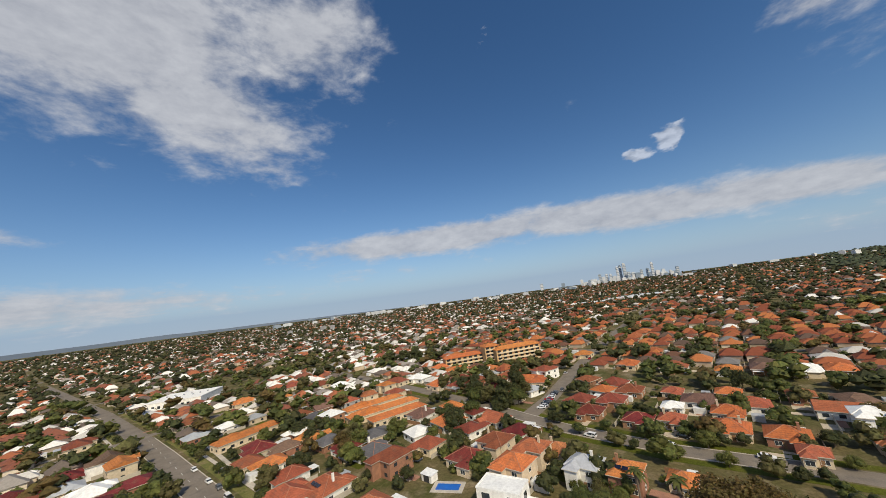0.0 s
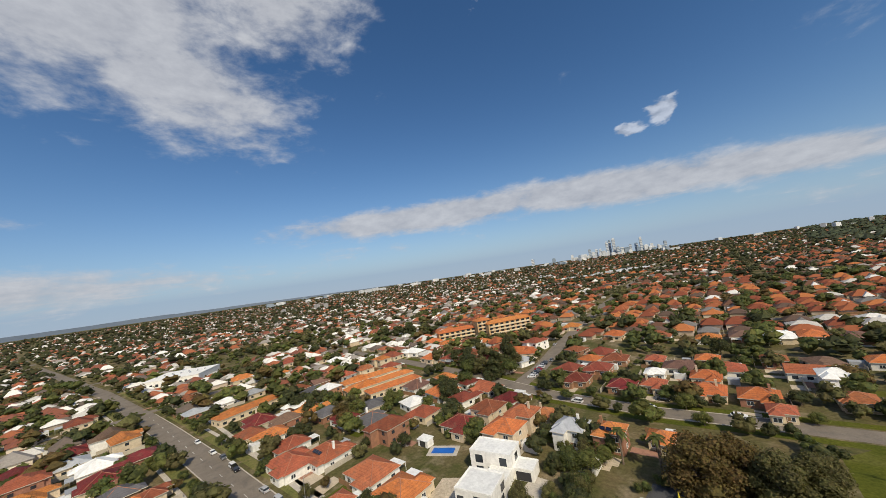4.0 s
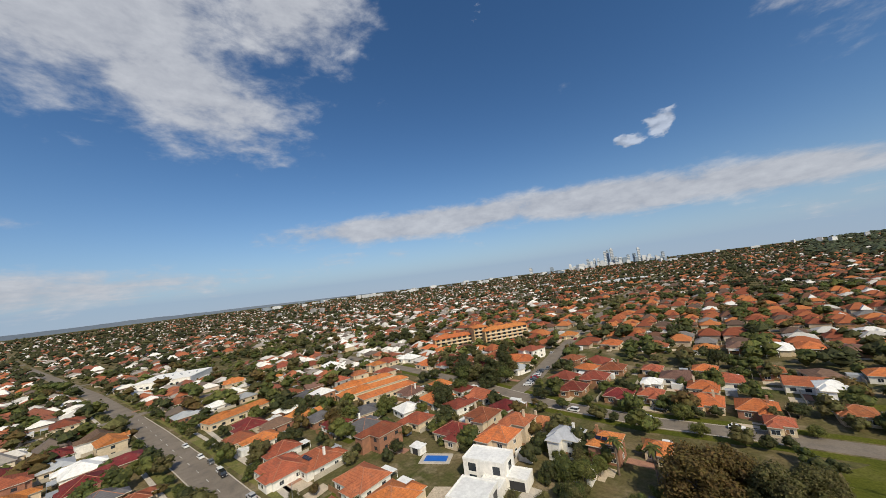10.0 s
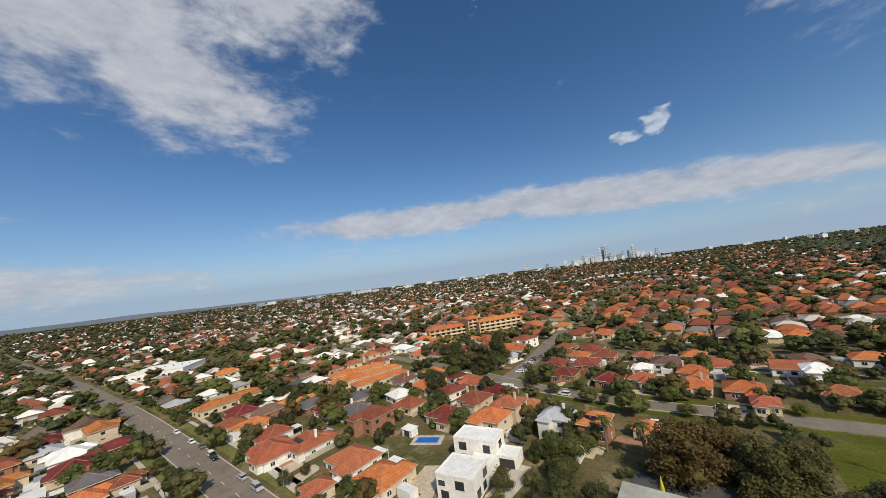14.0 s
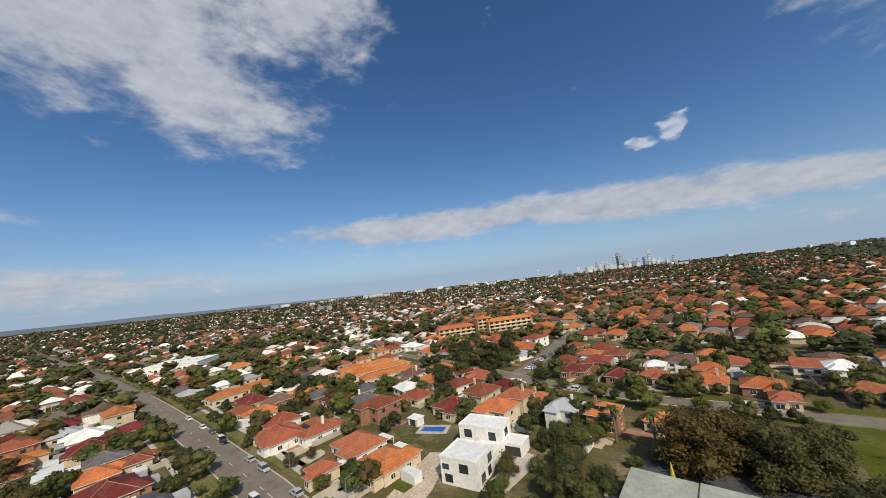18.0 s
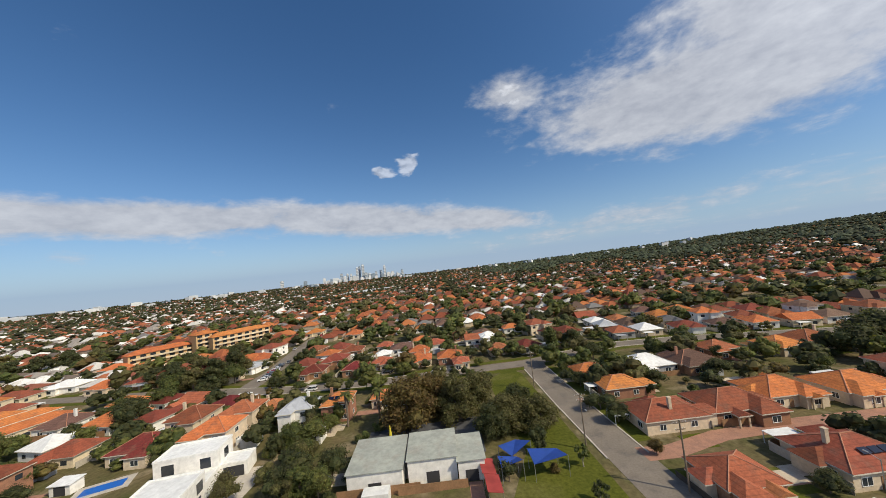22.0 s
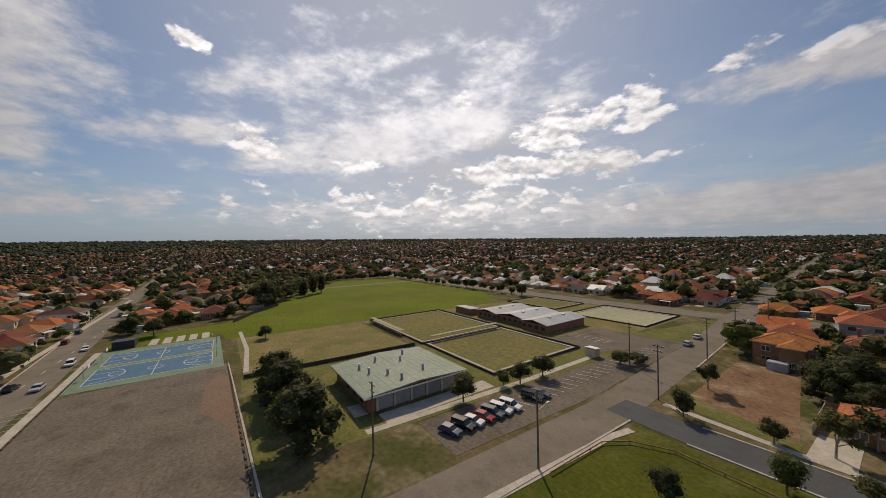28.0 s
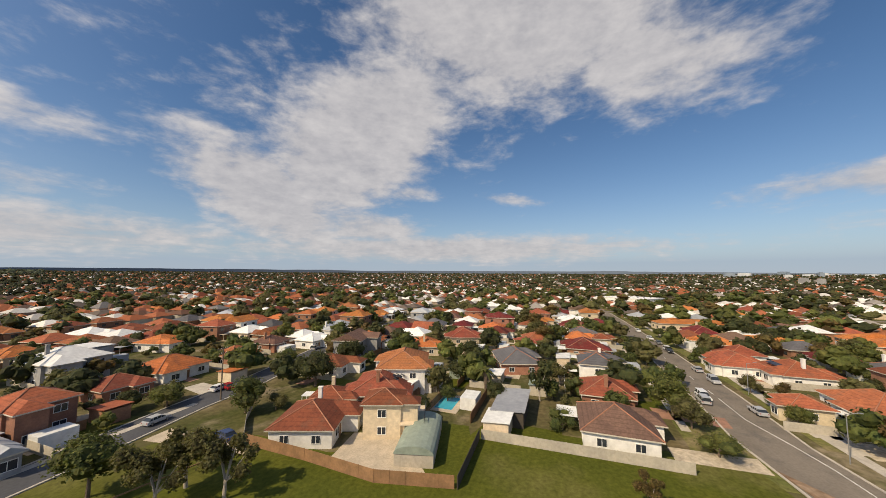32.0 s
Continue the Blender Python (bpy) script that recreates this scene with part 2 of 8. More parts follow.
def mat(name, col, rough=0.85, col2=None, scale=0.3, fine=0.0, vary=0.0, metal=0.0, bump=0.0, bump_scale=3.0, courses=0.0, spec=0.3, island=0.0, ramp=None, stain=None, amp=0.14):
    """A procedural surface: two tones in large patches, fine grain, a shift of value per object or per island, relief and tile courses."""
    m = bpy.data.materials.new(name)
    m.use_nodes = True
    nt = m.node_tree
    N, L = nt.nodes.new, nt.links.new
    b = nt.nodes["Principled BSDF"]
    b.inputs["Roughness"].default_value, b.inputs["Metallic"].default_value = rough, metal
    b.inputs["Specular IOR Level"].default_value = spec
    geo = N("ShaderNodeNewGeometry")
    pos = geo.outputs["Position"]

    def noise_tex(s, detail=5.0):
        n = N("ShaderNodeTexNoise")
        n.inputs["Scale"].default_value, n.inputs["Detail"].default_value, n.inputs["Roughness"].default_value = s, detail, 0.62
        L(pos, n.inputs["Vector"])
        return n.outputs["Fac"]

    def rng(v, lo, hi, a, b2):
        n = N("ShaderNodeMapRange")
        for k, w in zip(("From Min", "From Max", "To Min", "To Max"), (lo, hi, a, b2)):
            n.inputs[k].default_value = w
        L(v, n.inputs["Value"])
        return n.outputs[0]

    def blend(fac, a, c, kind="MIX"):
        n = N("ShaderNodeMix")
        n.data_type, n.blend_type = "RGBA", kind
        for sock, v in ((n.inputs["Factor"], fac), (n.inputs[6], a), (n.inputs[7], c)):
            if isinstance(v, (int, float)):
                sock.default_value = v
            elif isinstance(v, tuple):
                sock.default_value = (*v, 1)
            else:
                L(v, sock)
        return n.outputs[2]

    if ramp:
        r = N("ShaderNodeValToRGB")
        r.color_ramp.interpolation = "CONSTANT"
        els = r.color_ramp.elements
        els[0].position, els[0].color = 0, (*ramp[0][1], 1)
        els[1].position, els[1].color = ramp[1][0], (*ramp[1][1], 1)
        for p, c in ramp[2:]:
            els.new(p).color = (*c, 1)
        L(geo.outputs["Random Per Island"], r.inputs[0])
        colour = r.outputs[0]
    else:
        colour = blend(rng(noise_tex(scale), 0.38, 0.62, 0, 1), col, col2 or tuple(c * 0.72 for c in col))
    if stain:
        colour = blend(rng(noise_tex(stain[1], 3.0), 0.52, 0.68, 0, stain[2] if len(stain) > 2 else 1.0), colour, stain[0])
    if fine:
        g = rng(noise_tex(fine, 6.0), 0.3, 0.7, 1 - amp, 1 + amp)
        s = N("ShaderNodeVectorMath")
        s.operation = "SCALE"
        L(colour, s.inputs[0])
        L(g, s.inputs["Scale"])
        colour = s.outputs[0]
    if vary or island:
        src = N("ShaderNodeObjectInfo").outputs["Random"] if vary else geo.outputs["Random Per Island"]
        hsv = N("ShaderNodeHueSaturation")
        k = vary or island
        L(rng(src, 0, 1, 1 - k, 1 + k), hsv.inputs["Value"])
        w = N("ShaderNodeMath")
        w.operation = "FRACT"
        m7 = N("ShaderNodeMath")
        m7.operation = "MULTIPLY"
        m7.inputs[1].default_value = 7.31
        L(src, m7.inputs[0])
        L(m7.outputs[0], w.inputs[0])
        L(rng(w.outputs[0], 0, 1, 0.5 - 0.06 * k, 0.5 + 0.06 * k), hsv.inputs["Hue"])
        L(colour, hsv.inputs["Color"])
        colour = hsv.outputs[0]
    height = None
    if courses:
        sepz = N("ShaderNodeSeparateXYZ")
        L(pos, sepz.inputs[0])
        mul = N("ShaderNodeMath")
        mul.operation = "MULTIPLY"
        mul.inputs[1].default_value = courses
        L(sepz.outputs[2], mul.inputs[0])
        fr = N("ShaderNodeMath")
        fr.operation = "FRACT"
        L(mul.outputs[0], fr.inputs[0])
        height = fr.outputs[0]
        colour = blend(rng(fr.outputs[0], 0.0, 0.3, 0.35, 0.0), colour, (0.05, 0.025, 0.018))
    if bump or courses:
        bn = N("ShaderNodeBump")
        bn.inputs["Strength"].default_value, bn.inputs["Distance"].default_value = max(bump, 0.4 if courses else 0), 0.06
        L(height if height is not None else noise_tex(bump_scale), bn.inputs["Height"])
        L(bn.outputs[0], b.inputs["Normal"])
    L(colour, b.inputs["Base Color"])
    if name.startswith("leaf") or name == "far_leaf":
        thin, both = N("ShaderNodeBsdfTranslucent"), N("ShaderNodeMixShader")
        both.inputs[0].default_value = 0.35
        lit = N("ShaderNodeVectorMath")
        lit.operation = "MULTIPLY"
        L(colour, lit.inputs[0])
        lit.inputs[1].default_value = (2.0, 2.0, 1.4)
        L(lit.outputs[0], thin.inputs["Color"])
        L(b.outputs[0], both.inputs[1])
        L(thin.outputs[0], both.inputs[2])
        L(both.outputs[0], nt.nodes["Material Output"].inputs["Surface"])
    MATS[name] = m
    return m


mat("gutter", (0.58, 0.54, 0.46), 0.7, (0.48, 0.44, 0.37), 0.5, fine=1.5, vary=0.2)
mat("asphalt", (0.212, 0.185, 0.155), 0.9, (0.170, 0.148, 0.125), 0.12, fine=2.5, stain=((0.11, 0.103, 0.098), 0.25, 0.5), spec=0.12)
mat("asphalt_dark", (0.085, 0.088, 0.098), 0.88, (0.065, 0.068, 0.078), 0.15, fine=2.5)
mat("asphalt_old", (0.170, 0.144, 0.120), 0.92, (0.138, 0.117, 0.099), 0.09, fine=1.6, stain=((0.098, 0.082, 0.068), 0.13, 0.75), amp=0.32, spec=0.12)
mat("bitumen_seal", (0.120, 0.104, 0.090), 0.9, (0.105, 0.092, 0.080), 0.3, fine=2.0)
mat("asphalt_rust", (0.215, 0.130, 0.088), 0.92, (0.165, 0.120, 0.092), 0.3, fine=2.0, amp=0.32)
mat("concrete", (0.50, 0.46, 0.40), 0.9, (0.40, 0.37, 0.33), 0.4, fine=2.0, spec=0.12)
mat("paving_red", (0.36, 0.20, 0.14), 0.9, (0.28, 0.16, 0.12), 0.5, fine=3.0, spec=0.12)
mat("paving_cream", (0.52, 0.44, 0.34), 0.9, (0.42, 0.36, 0.28), 0.5, fine=3.0)
mat("ground", (0.140, 0.112, 0.060), 0.95, (0.070, 0.076, 0.026), 0.06, fine=0.9, stain=((0.29, 0.235, 0.165), 0.11, 0.6), amp=0.32, spec=0.06)
mat("lawn", (0.090, 0.098, 0.016), 0.95, (0.068, 0.080, 0.013), 0.08, fine=1.4, stain=((0.17, 0.15, 0.06), 0.05, 0.5), amp=0.32, spec=0.06)
mat("oval_grass", (0.130, 0.162, 0.016), 0.95, (0.100, 0.132, 0.013), 0.03, fine=0.9, stain=((0.15, 0.125, 0.04), 0.035, 0.5), amp=0.32, spec=0.06)
mat("dry_grass", (0.22, 0.18, 0.08), 0.95, (0.15, 0.145, 0.055), 0.09, fine=1.2, stain=((0.26, 0.19, 0.11), 0.12, 0.7), amp=0.32, spec=0.06)
mat("verge", (0.16, 0.155, 0.055), 0.95, (0.115, 0.125, 0.04), 0.14, fine=1.4, stain=((0.24, 0.19, 0.11), 0.11, 0.7), amp=0.32, spec=0.06)
mat("bowling_green", (0.185, 0.165, 0.062), 0.95, (0.155, 0.147, 0.065), 0.05, fine=0.6, amp=0.32, spec=0.06)
mat("bowling_pale", (0.36, 0.35, 0.24), 0.95, (0.31, 0.31, 0.21), 0.05, fine=0.5)
mat("dirt", (0.23, 0.140, 0.088), 0.95, (0.18, 0.112, 0.072), 0.15, fine=1.0, stain=((0.38, 0.30, 0.22), 0.1, 0.6), amp=0.32, spec=0.06)
mat("sand", (0.50, 0.43, 0.33), 0.95, (0.42, 0.36, 0.28), 0.25, fine=1.2, amp=0.32)
mat("court_blue", (0.060, 0.155, 0.265), 0.7, (0.050, 0.13, 0.23), 0.2, fine=1.0)
mat("court_green", (0.17, 0.24, 0.17), 0.8, (0.14, 0.20, 0.15), 0.2, fine=1.0)
mat("line_paint", (0.62, 0.62, 0.60), 0.7, (0.50, 0.50, 0.48), 0.5, fine=3)
TILES = ["tile_orange", "tile_terracotta", "tile_red", "tile_maroon", "tile_brown", "tile_grey", "metal_white", "metal_grey"]
mat("tile_orange", (0.50, 0.175, 0.058), 0.8, (0.40, 0.135, 0.048), 0.35, fine=2.2, vary=0.16, courses=2.6, amp=0.24, stain=((0.15, 0.095, 0.07), 0.45, 0.45), spec=0.12)
mat("tile_terracotta", (0.36, 0.125, 0.060), 0.8, (0.28, 0.098, 0.050), 0.35, fine=2.2, vary=0.2, courses=2.6, amp=0.24, stain=((0.15, 0.095, 0.07), 0.45, 0.45), spec=0.12)
mat("tile_red", (0.255, 0.080, 0.045), 0.78, (0.19, 0.062, 0.038), 0.35, fine=2.2, vary=0.2, courses=2.6, amp=0.24, stain=((0.15, 0.095, 0.07), 0.45, 0.45), spec=0.12)
mat("tile_maroon", (0.16, 0.030, 0.028), 0.7, (0.12, 0.026, 0.024), 0.35, fine=2.2, vary=0.2, courses=2.6, amp=0.24, stain=((0.15, 0.095, 0.07), 0.45, 0.45), spec=0.12)
mat("tile_brown", (0.17, 0.105, 0.080), 0.82, (0.13, 0.082, 0.065), 0.35, fine=2.2, vary=0.25, courses=2.6, amp=0.24, stain=((0.15, 0.095, 0.07), 0.45, 0.45), spec=0.12)
mat("tile_grey", (0.11, 0.11, 0.12), 0.75, (0.085, 0.085, 0.095), 0.35, fine=2.2, vary=0.25, courses=2.6)
mat("tile_cap", (0.40, 0.19, 0.115), 0.85, (0.30, 0.14, 0.09), 0.6, fine=2.0)
mat("metal_white", (0.74, 0.75, 0.74), 0.5, (0.66, 0.67, 0.67), 0.2, fine=1.0, vary=0.08)
mat("metal_grey", (0.36, 0.38, 0.41), 0.5, (0.30, 0.32, 0.35), 0.2, fine=1.0, vary=0.2)
mat("roof_dull", (0.36, 0.38, 0.34), 0.7, (0.29, 0.31, 0.28), 0.2, fine=1.0, stain=((0.28, 0.26, 0.22), 0.3, 0.5))
mat("metal_green", (0.27, 0.32, 0.27), 0.6, (0.22, 0.27, 0.23), 0.12, fine=1.0, spec=0.12)
mat("metal_blue", (0.13, 0.25, 0.40), 0.5, (0.11, 0.21, 0.34), 0.3, fine=1.0)
mat("wall_cream", (0.62, 0.52, 0.38), 0.9, (0.54, 0.45, 0.33), 0.4, fine=1.5, vary=0.12)
mat("wall_white", (0.78, 0.77, 0.74), 0.85, (0.70, 0.69, 0.66), 0.4, fine=1.0, vary=0.06)
mat("wall_brick", (0.33, 0.17, 0.105), 0.9, (0.25, 0.13, 0.085), 0.6, fine=4.0, vary=0.2)
mat("wall_grey", (0.34, 0.34, 0.34), 0.9, (0.28, 0.28, 0.285), 0.4, fine=1.5, vary=0.15)
mat("wall_tan", (0.56, 0.38, 0.20), 0.9, (0.50, 0.34, 0.18), 0.3, fine=1.2)
mat("window_glass", (0.035, 0.045, 0.055), 0.12, (0.025, 0.03, 0.04), 0.5, spec=0.6)
mat("white_paint", (0.80, 0.80, 0.78), 0.6, (0.74, 0.74, 0.72), 0.6, fine=1.5)
mat("dark_trim", (0.05, 0.05, 0.055), 0.6, (0.04, 0.04, 0.045), 0.6)
mat("timber_fence", (0.30, 0.17, 0.09), 0.9, (0.22, 0.13, 0.07), 0.5, fine=3.0)
mat("sheet_fence", (0.46, 0.42, 0.35), 0.85, (0.38, 0.35, 0.30), 0.3, fine=2.0)
mat("dark_fence", (0.09, 0.075, 0.06), 0.9, (0.065, 0.055, 0.045), 0.4, fine=2.0)
mat("pole_wood", (0.20, 0.155, 0.115), 0.9, (0.14, 0.11, 0.085), 1.0, fine=3.0)
mat("steel", (0.45, 0.46, 0.47), 0.4, (0.38, 0.39, 0.40), 1.0, metal=0.7)
mat("bark", (0.20, 0.155, 0.12), 0.95, (0.13, 0.10, 0.08), 1.2, fine=3.0)
mat("bark_pale", (0.42, 0.37, 0.31), 0.95, (0.30, 0.26, 0.22), 1.2, fine=3.0)
LEAF = ["leaf_dark", "leaf_mid", "leaf_olive", "leaf_light", "leaf_rust"]
mat("leaf_dark", (0.071, 0.074, 0.025), 0.75, (0.038, 0.050, 0.021), 0.9, fine=1.6, island=0.35, amp=0.32)
mat("leaf_mid", (0.106, 0.118, 0.030), 0.75, (0.057, 0.075, 0.026), 0.9, fine=1.6, island=0.35, amp=0.32)
mat("leaf_olive", (0.124, 0.117, 0.044), 0.75, (0.081, 0.078, 0.030), 0.9, fine=1.6, island=0.35, amp=0.32)
mat("leaf_light", (0.135, 0.145, 0.038), 0.75, (0.088, 0.100, 0.030), 0.9, fine=1.6, island=0.35, amp=0.32)
mat("leaf_rust", (0.135, 0.096, 0.032), 0.75, (0.085, 0.066, 0.024), 0.9, fine=1.6, island=0.35, amp=0.32)
mat("pool_water", (0.06, 0.42, 0.55), 0.08, (0.05, 0.36, 0.50), 0.5, spec=0.6)
mat("pool_cover", (0.02, 0.13, 0.50), 0.5, (0.018, 0.11, 0.44), 0.5)
mat("solar_panel", (0.012, 0.014, 0.030), 0.15, (0.010, 0.012, 0.026), 1.0, spec=0.6)
mat("tyre", (0.02, 0.02, 0.02), 0.9)
mat("sail_blue", (0.02, 0.06, 0.30), 0.8, (0.015, 0.05, 0.24), 0.4)
mat("yellow_plastic", (0.62, 0.52, 0.05), 0.6)
mat("awning_red", (0.32, 0.05, 0.045), 0.8)
for cname, c in (("paint_white", (0.72, 0.73, 0.74)), ("paint_silver", (0.42, 0.43, 0.45)), ("paint_black", (0.012, 0.013, 0.016)), ("paint_red", (0.30, 0.015, 0.018)), ("paint_blue", (0.03, 0.05, 0.13)), ("paint_grey", (0.12, 0.125, 0.135))):
    mat(cname, c, 0.25, tuple(v * 0.95 for v in c), 1.0, spec=0.5)
mat("far_roof", (0.4, 0.2, 0.1), 0.85, fine=1.2, ramp=[(0, (0.29, 0.100, 0.048)), (0.24, (0.20, 0.064, 0.037)), (0.46, (0.135, 0.072, 0.050)), (0.60, (0.39, 0.145, 0.056)), (0.76, (0.46, 0.45, 0.43)), (0.82, (0.17, 0.165, 0.165)), (0.88, (0.11, 0.075, 0.06)), (0.965, (0.64, 0.64, 0.62))], spec=0.12)
mat("far_roof_pale", (0.4, 0.2, 0.1), 0.8, fine=1.2, ramp=[(0, (0.31, 0.112, 0.058)), (0.22, (0.21, 0.082, 0.055)), (0.36, (0.50, 0.49, 0.47)), (0.54, (0.27, 0.25, 0.23)), (0.66, (0.70, 0.69, 0.66)), (0.84, (0.135, 0.11, 0.095))], spec=0.12)
mat("far_wall", (0.60, 0.53, 0.43), 0.9, (0.38, 0.28, 0.205), 0.05, island=0.3)
mat("far_leaf", (0.057, 0.064, 0.027), 0.85, (0.040, 0.046, 0.022), 0.02, fine=0.8, island=0.5, stain=((0.095, 0.085, 0.030), 0.03, 0.7))
mat("far_wood", (0.050, 0.064, 0.034), 0.9, (0.040, 0.050, 0.029), 0.01, fine=0.3, island=0.4)
mat("tower", (0.17, 0.22, 0.29), 0.5, (0.24, 0.28, 0.35), 0.02, island=0.35)
mat("far_white", (0.58, 0.60, 0.62), 0.8, (0.42, 0.45, 0.49), 0.01, island=0.25)
# blue of distant haze put into the hills' base colour
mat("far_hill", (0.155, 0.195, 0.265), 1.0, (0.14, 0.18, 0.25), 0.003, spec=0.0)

# ---- mesh tools ----
EYE_X, EYE_Y = -34.0, -49.0


def smooth(a, b, v):
    t = np.clip((v - a) / (b - a), 0, 1)
    return t * t * (3 - 2 * t)


def terrain(x, y):
    """Height of the land: level round the park, rising gently far off, most towards the east."""
    dx, dy = np.asarray(x, float) - EYE_X, np.asarray(y, float) - EYE_Y
    r, az = np.hypot(dx, dy), np.arctan2(dx, dy)
    return (44 + 104 * np.maximum(0, np.cos(az - radians(98))) ** 1.5) * smooth(900, 4200, r)


class Mesh:
    """Vertices and faces with materials, gathered piece by piece."""

    def __init__(self):
        self.v, self.f, self.m = [], [], []

    def add(self, verts, faces, m=0):
        n = len(self.v)
        self.v += [tuple(p) for p in verts]
        self.f += [tuple(i + n for i in f) for f in faces]
        self.m += [m] * len(faces)
        return self

    def box(self, x0, y0, z0, x1, y1, z1, m=0, turn=0.0):
        c, s = math.cos(turn), math.sin(turn)
        cx, cy, hx, hy = (x0 + x1) / 2, (y0 + y1) / 2, (x1 - x0) / 2, (y1 - y0) / 2
        pts = [(cx + c * a * hx - s * b * hy, cy + s * a * hx + c * b * hy, z) for z in (z0, z1) for a, b in ((-1, -1), (1, -1), (1, 1), (-1, 1))]
        return self.add(pts, [(3, 2, 1, 0), (4, 5, 6, 7), (0, 1, 5, 4), (1, 2, 6, 5), (2, 3, 7, 6), (3, 0, 4, 7)], m)

    def hip(self, x0, y0, x1, y1, z, rise, eave=0.5, m=0, gable=0.0, fascia=0.22, edge=None):
        """A hipped roof (gable 1: gabled) with eaves, a fascia board and a soffit."""
        x0, y0, x1, y1 = x0 - eave, y0 - eave, x1 + eave, y1 + eave
        w, d = x1 - x0, y1 - y0
        run = min(w, d) / 2 * (1 - gable)
        lo = [(x0, y0, z), (x1, y0, z), (x1, y1, z), (x0, y1, z)]
        up = [(a, b, z + fascia) for a, b, _ in lo]
        if w >= d:
            ridge = [(x0 + run, (y0 + y1) / 2, z + rise), (x1 - run, (y0 + y1) / 2, z + rise)]
            faces = [(4, 5, 9, 8), (6, 7, 8, 9), (5, 6, 9), (7, 4, 8)]
        else:
            ridge = [((x0 + x1) / 2, y0 + run, z + rise), ((x0 + x1) / 2, y1 - run, z + rise)]
            faces = [(5, 6, 9, 8), (7, 4, 8, 9), (4, 5, 8), (6, 7, 9)]
        self.add(lo + up + ridge, faces, m)
        return self.add(lo + up, [(3, 2, 1, 0), (0, 1, 5, 4), (1, 2, 6, 5), (2, 3, 7, 6), (3, 0, 4, 7)], m if edge is None else edge)

    def tube(self, x, y, z0, z1, r0, r1=None, n=8, m=0, lean=(0, 0)):
        r1 = r0 if r1 is None else r1
        pts = [(x + (lean[0] if k else 0) + r * math.cos(i * math.tau / n), y + (lean[1] if k else 0) + r * math.sin(i * math.tau / n), z) for k, (z, r) in enumerate(((z0, r0), (z1, r1))) for i in range(n)]
        faces = [(i, (i + 1) % n, n + (i + 1) % n, n + i) for i in range(n)] + [tuple(range(n - 1, -1, -1)), tuple(range(n, 2 * n))]
        return self.add(pts, faces, m)

    def limb(self, a, b, ra, rb, n=6, m=0):
        a, b = Vector(a), Vector(b)
        d = (b - a).normalized()
        u = d.orthogonal().normalized()
        w = d.cross(u)
        pts = [p + r * (u * math.cos(i * math.tau / n) + w * math.sin(i * math.tau / n)) for p, r in ((a, ra), (b, rb)) for i in range(n)]
        return self.add(pts, [(i, (i + 1) % n, n + (i + 1) % n, n + i) for i in range(n)] + [tuple(range(n, 2 * n))], m)

    def data(self, name, mats):
        me = bpy.data.meshes.new(name)
        me.from_pydata(self.v, [], self.f)
        for k in mats:
            me.materials.append(MATS[k])
        if len(mats) > 1:
            me.polygons.foreach_set("material_index", self.m)
        me.update()
        return me


def part(name, mesh, mats, parent=None, label="", shade=False):
    """Links a mesh as one object, under a thing or under a part."""
    if isinstance(mats, str):
        mats = [mats]
    ob = new(name, mesh.data(name, mats) if isinstance(mesh, Mesh) else mesh)
    if parent is not None:
        ob.parent = parent
    if label:
        ob["label"] = label
    return ob


def thing(name, x, y, z=0.0, turn=0.0, label="", category="", group="", kind=""):
    ob = new(name)
    ob.empty_display_size = 0.3
    ob.matrix_basis = pose(x, y, z, 0, 0, turn)
    return tagged(ob, label, category, group, kind)


def bulk(name, verts, faces, mats, index=None, label="", category="", kind="stuff"):
    """One joined mesh from arrays: verts (n, 3), faces (m, 3 or 4)."""
    me = bpy.data.meshes.new(name)
    k = faces.shape[1]
    me.vertices.add(len(verts))
    me.vertices.foreach_set("co", np.ascontiguousarray(verts, np.float32).ravel())
    me.loops.add(faces.size)
    me.loops.foreach_set("vertex_index", np.ascontiguousarray(faces, np.int32).ravel())
    me.polygons.add(len(faces))
    me.polygons.foreach_set("loop_start", np.arange(0, faces.size, k, dtype=np.int32))
    for n in mats:
        me.materials.append(MATS[n])
    if index is not None:
        me.polygons.foreach_set("material_index", np.ascontiguousarray(index, np.int32))
    me.update(calc_edges=True)
    me.validate()
    me.shade_flat()
    return tagged(new(name, me), label, category, "", kind)


def spread(tv, tf, places, scales, turns):
    """Copies of a template (tv, tf) at many places: joined arrays."""
    c, s = np.cos(turns)[:, None], np.sin(turns)[:, None]
    v = tv[None] * scales[:, None, :]
    x, y = v[..., 0] * c - v[..., 1] * s, v[..., 0] * s + v[..., 1] * c
    v = np.stack([x, y, v[..., 2]], -1) + places[:, None, :]
    f = tf[None] + (np.arange(len(places)) * len(tv))[:, None, None]
    return v.reshape(-1, 3), f.reshape(-1, tf.shape[1])


